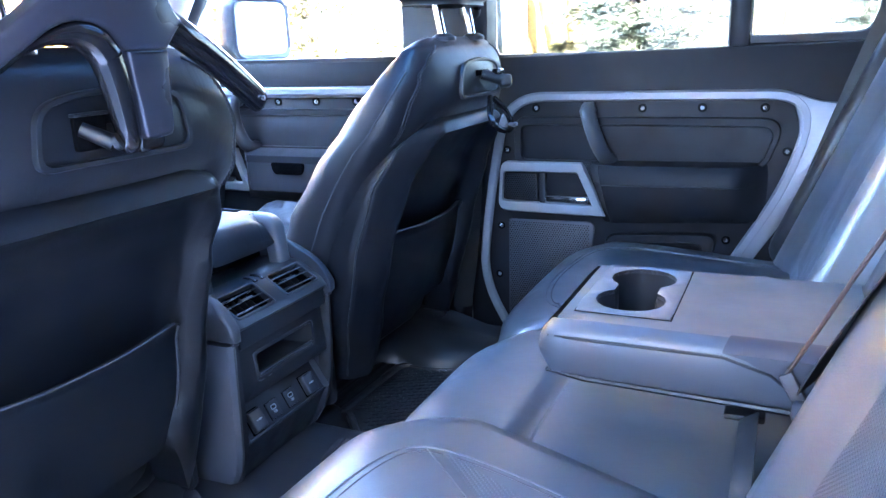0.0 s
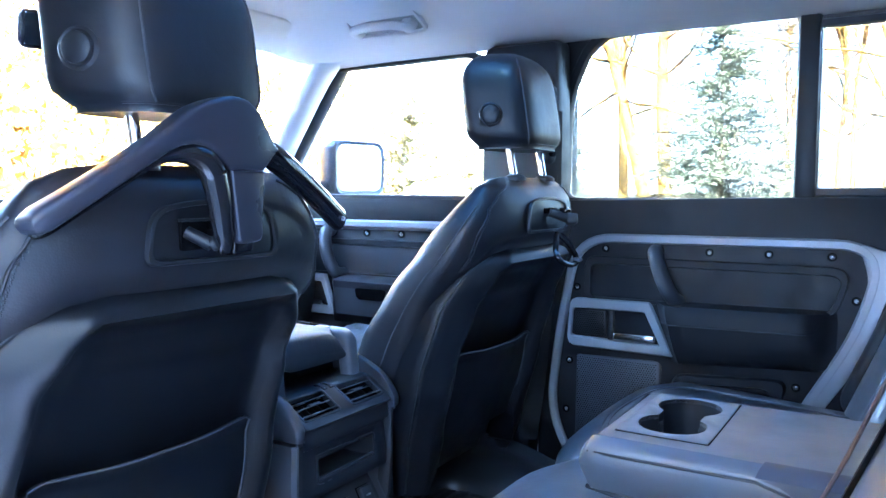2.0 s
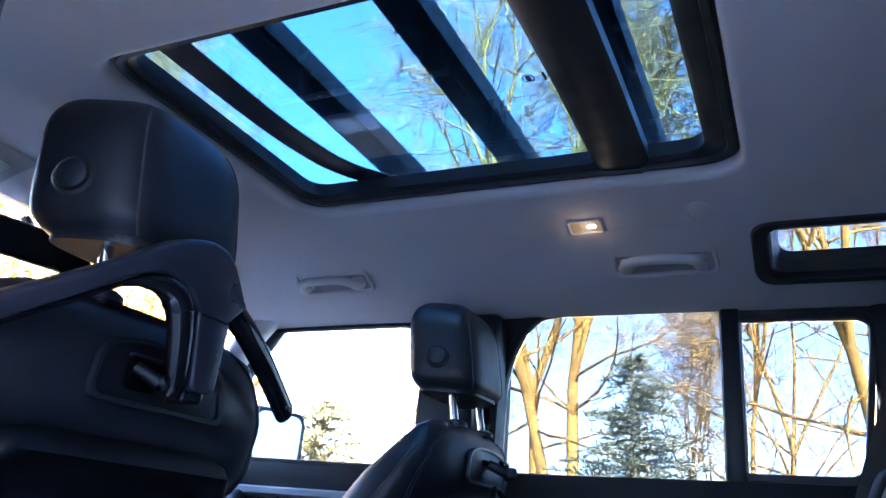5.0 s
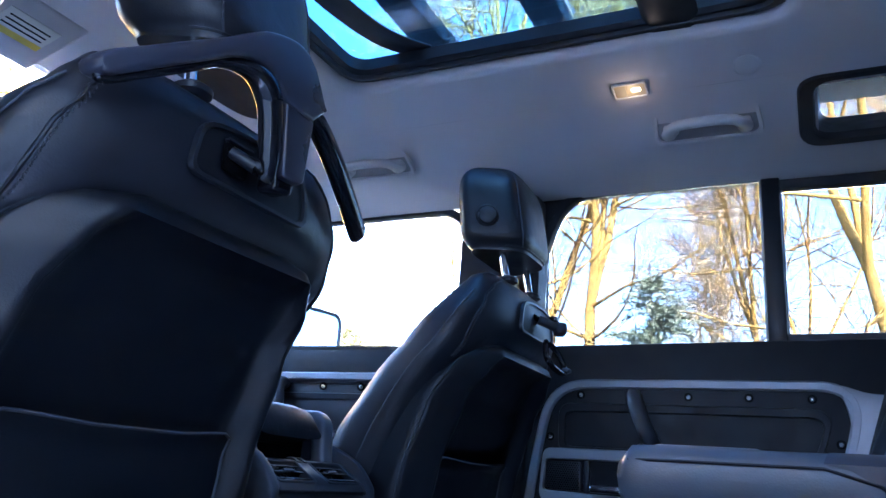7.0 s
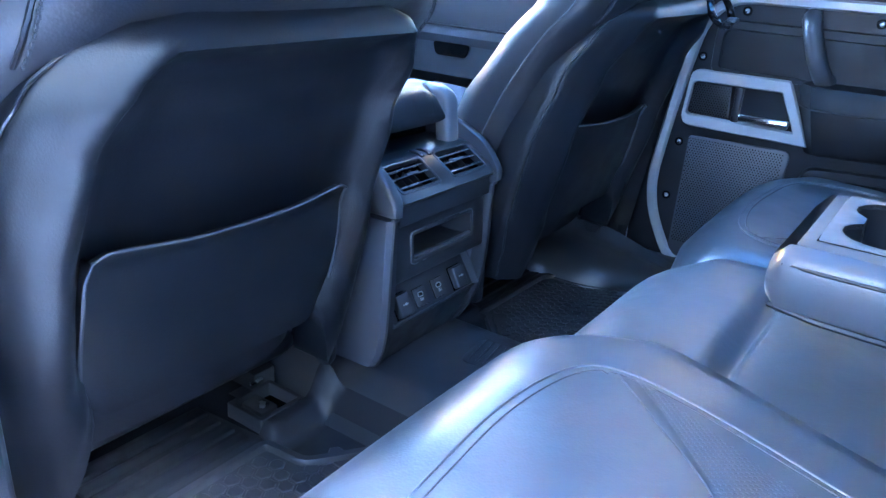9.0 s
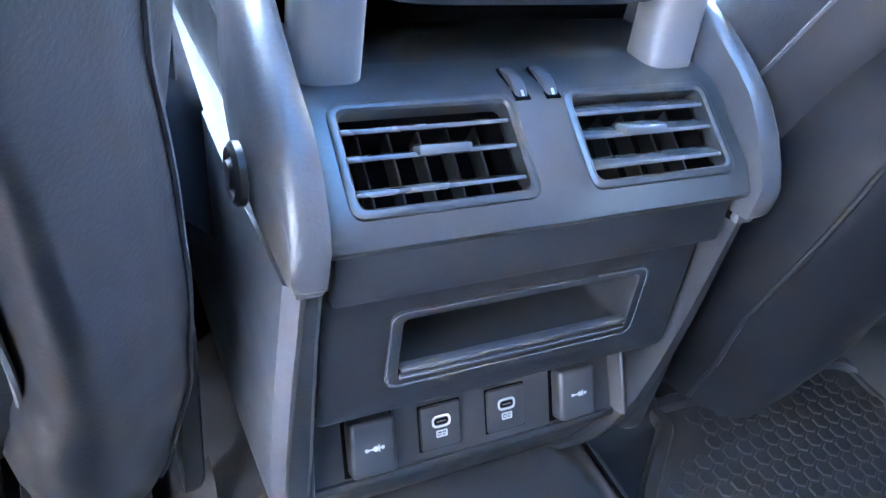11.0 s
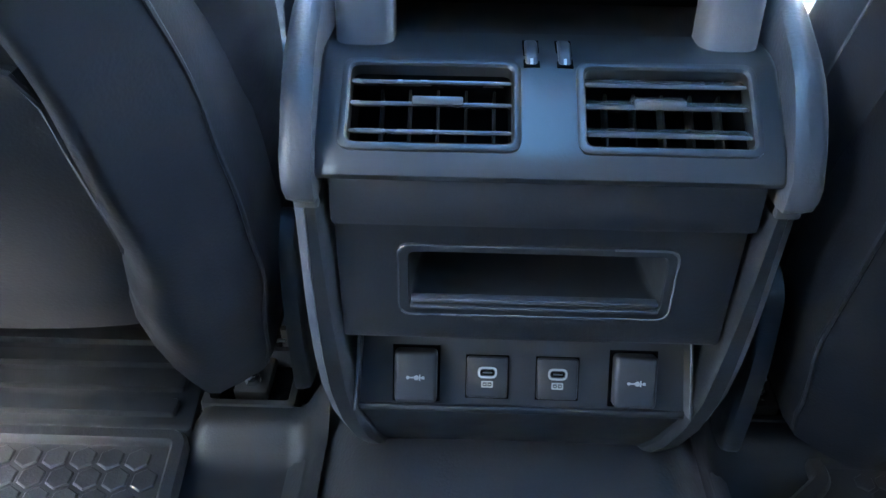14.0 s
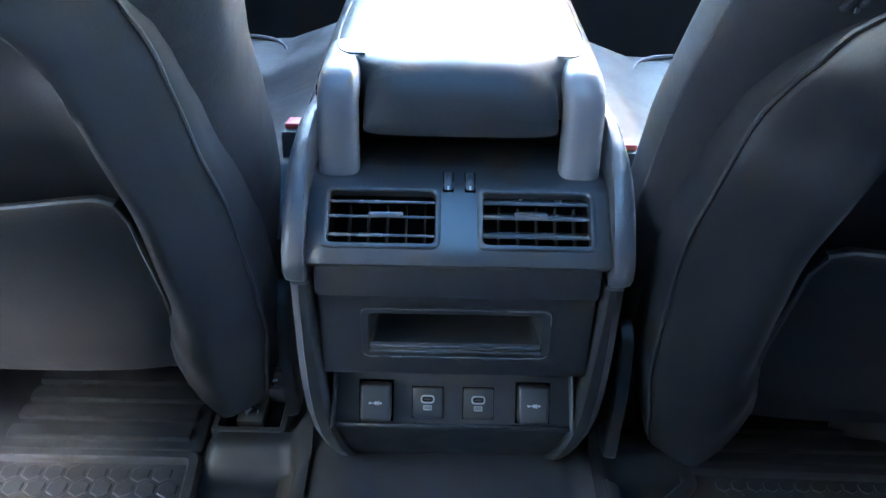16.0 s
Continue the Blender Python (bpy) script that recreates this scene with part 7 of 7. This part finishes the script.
def bare_tree(stems, seed, reach=1.0):
    """A leafless tree: leaning stems (lean in x, lean in y, length, radius) that fork twice, wide limbs and fine twigs."""
    r = random.Random(seed)
    wood, twig = ([], []), ([], [])

    def limb(store, p, d, length, r0, r1, sides, segs, wander, lift):
        verts, faces = store
        pts, q, dd = [], p.copy(), d.copy()
        for k in range(segs + 1):
            pts.append((q.copy(), dd.copy(), r0 + (r1 - r0) * k / segs))
            dd = (dd + Vector((r.uniform(-1, 1), r.uniform(-1, 1), r.uniform(-1, 1) + lift)) * wander).normalized()
            q = q + dd * length / segs
        base = len(verts)
        for c, w, rad in pts:
            a = w.orthogonal().normalized()
            b = w.cross(a)
            for i in range(sides):
                an = 2 * math.pi * i / sides
                verts.append(c + a * rad * math.cos(an) + b * rad * math.sin(an))
        for k in range(segs):
            for i in range(sides):
                faces.append((base + k * sides + i, base + k * sides + (i + 1) % sides, base + (k + 1) * sides + (i + 1) % sides, base + (k + 1) * sides + i))
        return pts

    def aside(way, spread, rise):
        return (way * (1 - spread) + Vector((r.uniform(-1, 1), r.uniform(-1, 1), r.uniform(-0.5, 0.7) + rise)).normalized() * spread).normalized()

    def twigs(pts, length, rad, depth):
        for k in range(5 if depth else 4):
            c, w, _ = pts[r.randrange(1, len(pts))]
            t = limb(twig, c, aside(w, 0.62, 0.15), length * r.uniform(0.5, 1.1), max(rad, 0.0052), 0.0032, 3, 4, 0.22, 0.25)
            if depth:
                twigs(t, length * 0.55, rad * 0.6, depth - 1)

    def laterals(pts, count, length, rad):
        for k in range(count):
            c, w, here = pts[r.randrange(2, len(pts))]
            b = limb(wood, c, aside(w, 0.74, 0.0), length * r.uniform(0.6, 1.25), min(rad, here * 0.6), 0.006, 5, 7, 0.20, 0.10)
            twigs(b, length * 0.42, 0.0075, 1)

    def fork(p, d, length, rad, level):
        pts = limb(wood, p, d, length, rad, rad * 0.70, 8, 8, 0.075, 0.25)
        laterals(pts if level else pts[4:], 4, 2.1 * reach * (1 - 0.12 * level), 0.024)
        if level == 3:
            twigs(pts[4:], 0.9, 0.010, 1)
            return
        for k in range(2 if level else 3):
            fork(pts[-1][0], aside(d, 0.30 if level else 0.24, 0.5), length * r.uniform(0.62, 0.86), rad * r.uniform(0.52, 0.70), level + 1)

    for lx, ly, length, rad in stems:
        fork(Vector((lx, ly, 0)) * 0.25, Vector((lx, ly, 1)).normalized(), length, rad, 0)
    out = []
    for (verts, faces), nm in ((wood, "trunk"), (twig, "twigs")):
        me = bpy.data.meshes.new(nm)
        me.from_pydata(verts, [], faces)
        me.materials.append(BARK if nm == "trunk" else TWIG)
        me.polygons.foreach_set("use_smooth", [True] * len(me.polygons))
        out.append(me)
    return out


def conifer(height, width, seed, mat, fall=0.72, leaf=1.3):
    """An evergreen with drooping feathery sprays."""
    r = random.Random(seed)
    trunk = tube([(0, 0, 0), (0.02, 0, height * 0.5), (0, 0.01, height)], [height * 0.014, height * 0.009, 0.004], 8)
    verts, faces, limbs = [], [], bmesh.new()
    for k in range(320):
        t = (k + r.random()) / 320
        z = height * (0.04 + 0.94 * t)
        ln = width * (1 - t) ** fall * r.uniform(0.35, 1.10) * 0.86 + 0.05
        a = r.uniform(0, 2 * math.pi)
        d = Vector((math.cos(a), math.sin(a), r.uniform(0.0, 0.45)))
        n = max(5, int(ln / 0.030))
        for j in range(n):
            s = (j + 0.5) / n
            p = Vector((0, 0, z)) + d * ln * s + Vector((0, 0, -0.22 * ln * s * s))
            for q in range(7):
                w = (d * r.uniform(0.2, 1.0) + Vector((r.uniform(-1, 1), r.uniform(-1, 1), r.uniform(-0.5, 0.6))) * 0.8).normalized()
                side = w.cross(Vector((r.uniform(-1, 1), r.uniform(-1, 1), r.uniform(-1, 1)))).normalized() * r.uniform(0.0028, 0.0065) * leaf
                e = p + w * r.uniform(0.035, 0.085)
                m = (p + e) / 2
                b = len(verts)
                verts += [p, m + side, e, m - side]
                faces.append((b, b + 1, b + 2, b + 3))
    me = bpy.data.meshes.new("crown")
    me.from_pydata(verts, [], faces)
    me.materials.append(mat)
    return trunk, me


def plant(name, label, category, group, meshes, x, y, scale, turn):
    th = thing(name, label, category, group)
    for nm, me in meshes:
        ob = new(nm, me)
        ob.parent = th
    th.matrix_basis = Matrix.Translation((x, y, GROUND)) @ Matrix.Rotation(turn, 4, 'Z') @ Matrix.Scale(scale, 4)
    return th


def ahead(heading, dist, eye=(-0.92, -0.75)):
    h = radians(heading)
    return eye[0] + dist * math.sin(h), eye[1] + dist * math.cos(h)


kinds = [bare_tree(((0.0, 0.06, 3.4, 0.085), (0.05, -0.07, 3.2, 0.095)), 3),
         bare_tree(((0.02, 0.10, 3.3, 0.080),), 11, 1.3),
         bare_tree(((0.10, 0.06, 3.0, 0.055), (-0.12, -0.10, 2.7, 0.050), (0.02, 0.02, 3.4, 0.045)), 23)]
for kind, hd, dist, sc, turn in ((0, 74.4, 9.0, 1.0, 0.0), (1, 71.3, 9.3, 0.95, 4.6), (1, 95.8, 8.2, 1.0, 0.0), (2, 86.9, 10.5, 0.95, 0.6), (1, 101, 11.0, 1.1, 2.2), (2, 83.0, 17.0, 0.8, 1.7), (2, 64.5, 15.0, 0.9, 3.9), (0, 28, 14.0, 1.0, 1.9), (1, 36, 17.0, 1.1, 3.3), (2, 43, 15.0, 1.0, 5.9), (0, 18, 16.0, 1.0, 0.2)):
    me = kinds[kind]
    plant("bare_tree", "leafless tree beyond the drive, golden sunlight put into its bark", "tree", "bare trees", (("trunk", me[0]), ("twigs", me[1])), *ahead(hd, dist), sc, turn)

tr, cr_me = conifer(2.6, 1.35, 5, NEEDLES)
tme = bpy.data.meshes.new("trunk")
tr.to_mesh(tme)
tr.free()
tme.materials.append(BARK_DARK)
broad, cr_yellow = conifer(2.6, 1.55, 9, YELLOW_NEEDLES, 0.42, 1.7)
broad.free()
for hd, dist, sc, turn, me, lab in ((78.5, 5.9, 1.05, 0.3, cr_me, "feathery dark green conifer"), (67.6, 6.4, 0.78, 2.0, cr_me, "feathery dark green conifer"), (55.6, 6.8, 0.90, 4.0, cr_yellow, "yellow-green feathery conifer"), (74.0, 6.3, 0.56, 1.0, cr_yellow, "small yellow-green conifer"), (93.0, 7.0, 0.72, 5.0, cr_me, "feathery dark green conifer"), (60.5, 8.5, 0.75, 3.0, cr_yellow, "small yellow-green conifer")):
    plant("conifer", lab + " beyond the drive", "conifer", "conifers", (("trunk", tme), ("crown", me)), *ahead(hd, dist), sc, turn)


def thicket(seed):
    """A sunlit mass of dry leaves and stems."""
    r = random.Random(seed)
    verts, faces = [], []
    for k in range(5200):
        a, rad, z = r.uniform(0, 2 * math.pi), 1.9 * math.sqrt(r.random()), 2.9 * r.random() ** 1.1
        rad *= 1 - 0.55 * (z / 2.9) ** 2
        p = Vector((rad * math.cos(a), rad * math.sin(a), z + 0.25 * math.sin(3 * a)))
        w = Vector((r.uniform(-1, 1), r.uniform(-1, 1), r.uniform(-0.7, 1))).normalized()
        s = w.cross(Vector((r.uniform(-1, 1), r.uniform(-1, 1), 0.3))).normalized() * r.uniform(0.012, 0.035)
        e = p + w * r.uniform(0.05, 0.14)
        b = len(verts)
        verts += [p, (p + e) / 2 + s, e, (p + e) / 2 - s]
        faces.append((b, b + 1, b + 2, b + 3))
    for k in range(60):
        a = r.uniform(0, 2 * math.pi)
        p = Vector((r.uniform(-1.2, 1.2), r.uniform(-1.2, 1.2), 0))
        e = p * 1.5 + Vector((0, 0, r.uniform(1.6, 3.2)))
        b = len(verts)
        verts += [p, p + Vector((0.02, 0.01, 0)), e, e + Vector((0.004, 0.002, 0))]
        faces.append((b, b + 1, b + 3, b + 2))
    me = bpy.data.meshes.new("leaves")
    me.from_pydata(verts, [], faces)
    me.materials.append(DRY_LEAVES)
    return me


shrub_me = [thicket(1), thicket(2)]
for k, (hd, dist, sc, turn) in enumerate(((12, 9, 1.5, 0), (20, 10, 1.6, 1), (27, 9.5, 1.5, 2), (33, 11, 1.75, 3), (39, 10.5, 1.6, 4), (45, 12, 1.3, 5), (49.5, 13, 0.8, 1.6), (24, 14, 2.2, 0.5), (36, 15, 2.2, 2.5), (30, 14, 2.0, 1.4), (16, 13, 2.1, 4.4), (42, 14.5, 1.9, 3.6))):
    plant("shrub", "sunlit orange-brown shrub with dry leaves", "shrub", "dry shrubs", (("leaves", shrub_me[k % 2]),), *ahead(hd, dist), sc, turn)
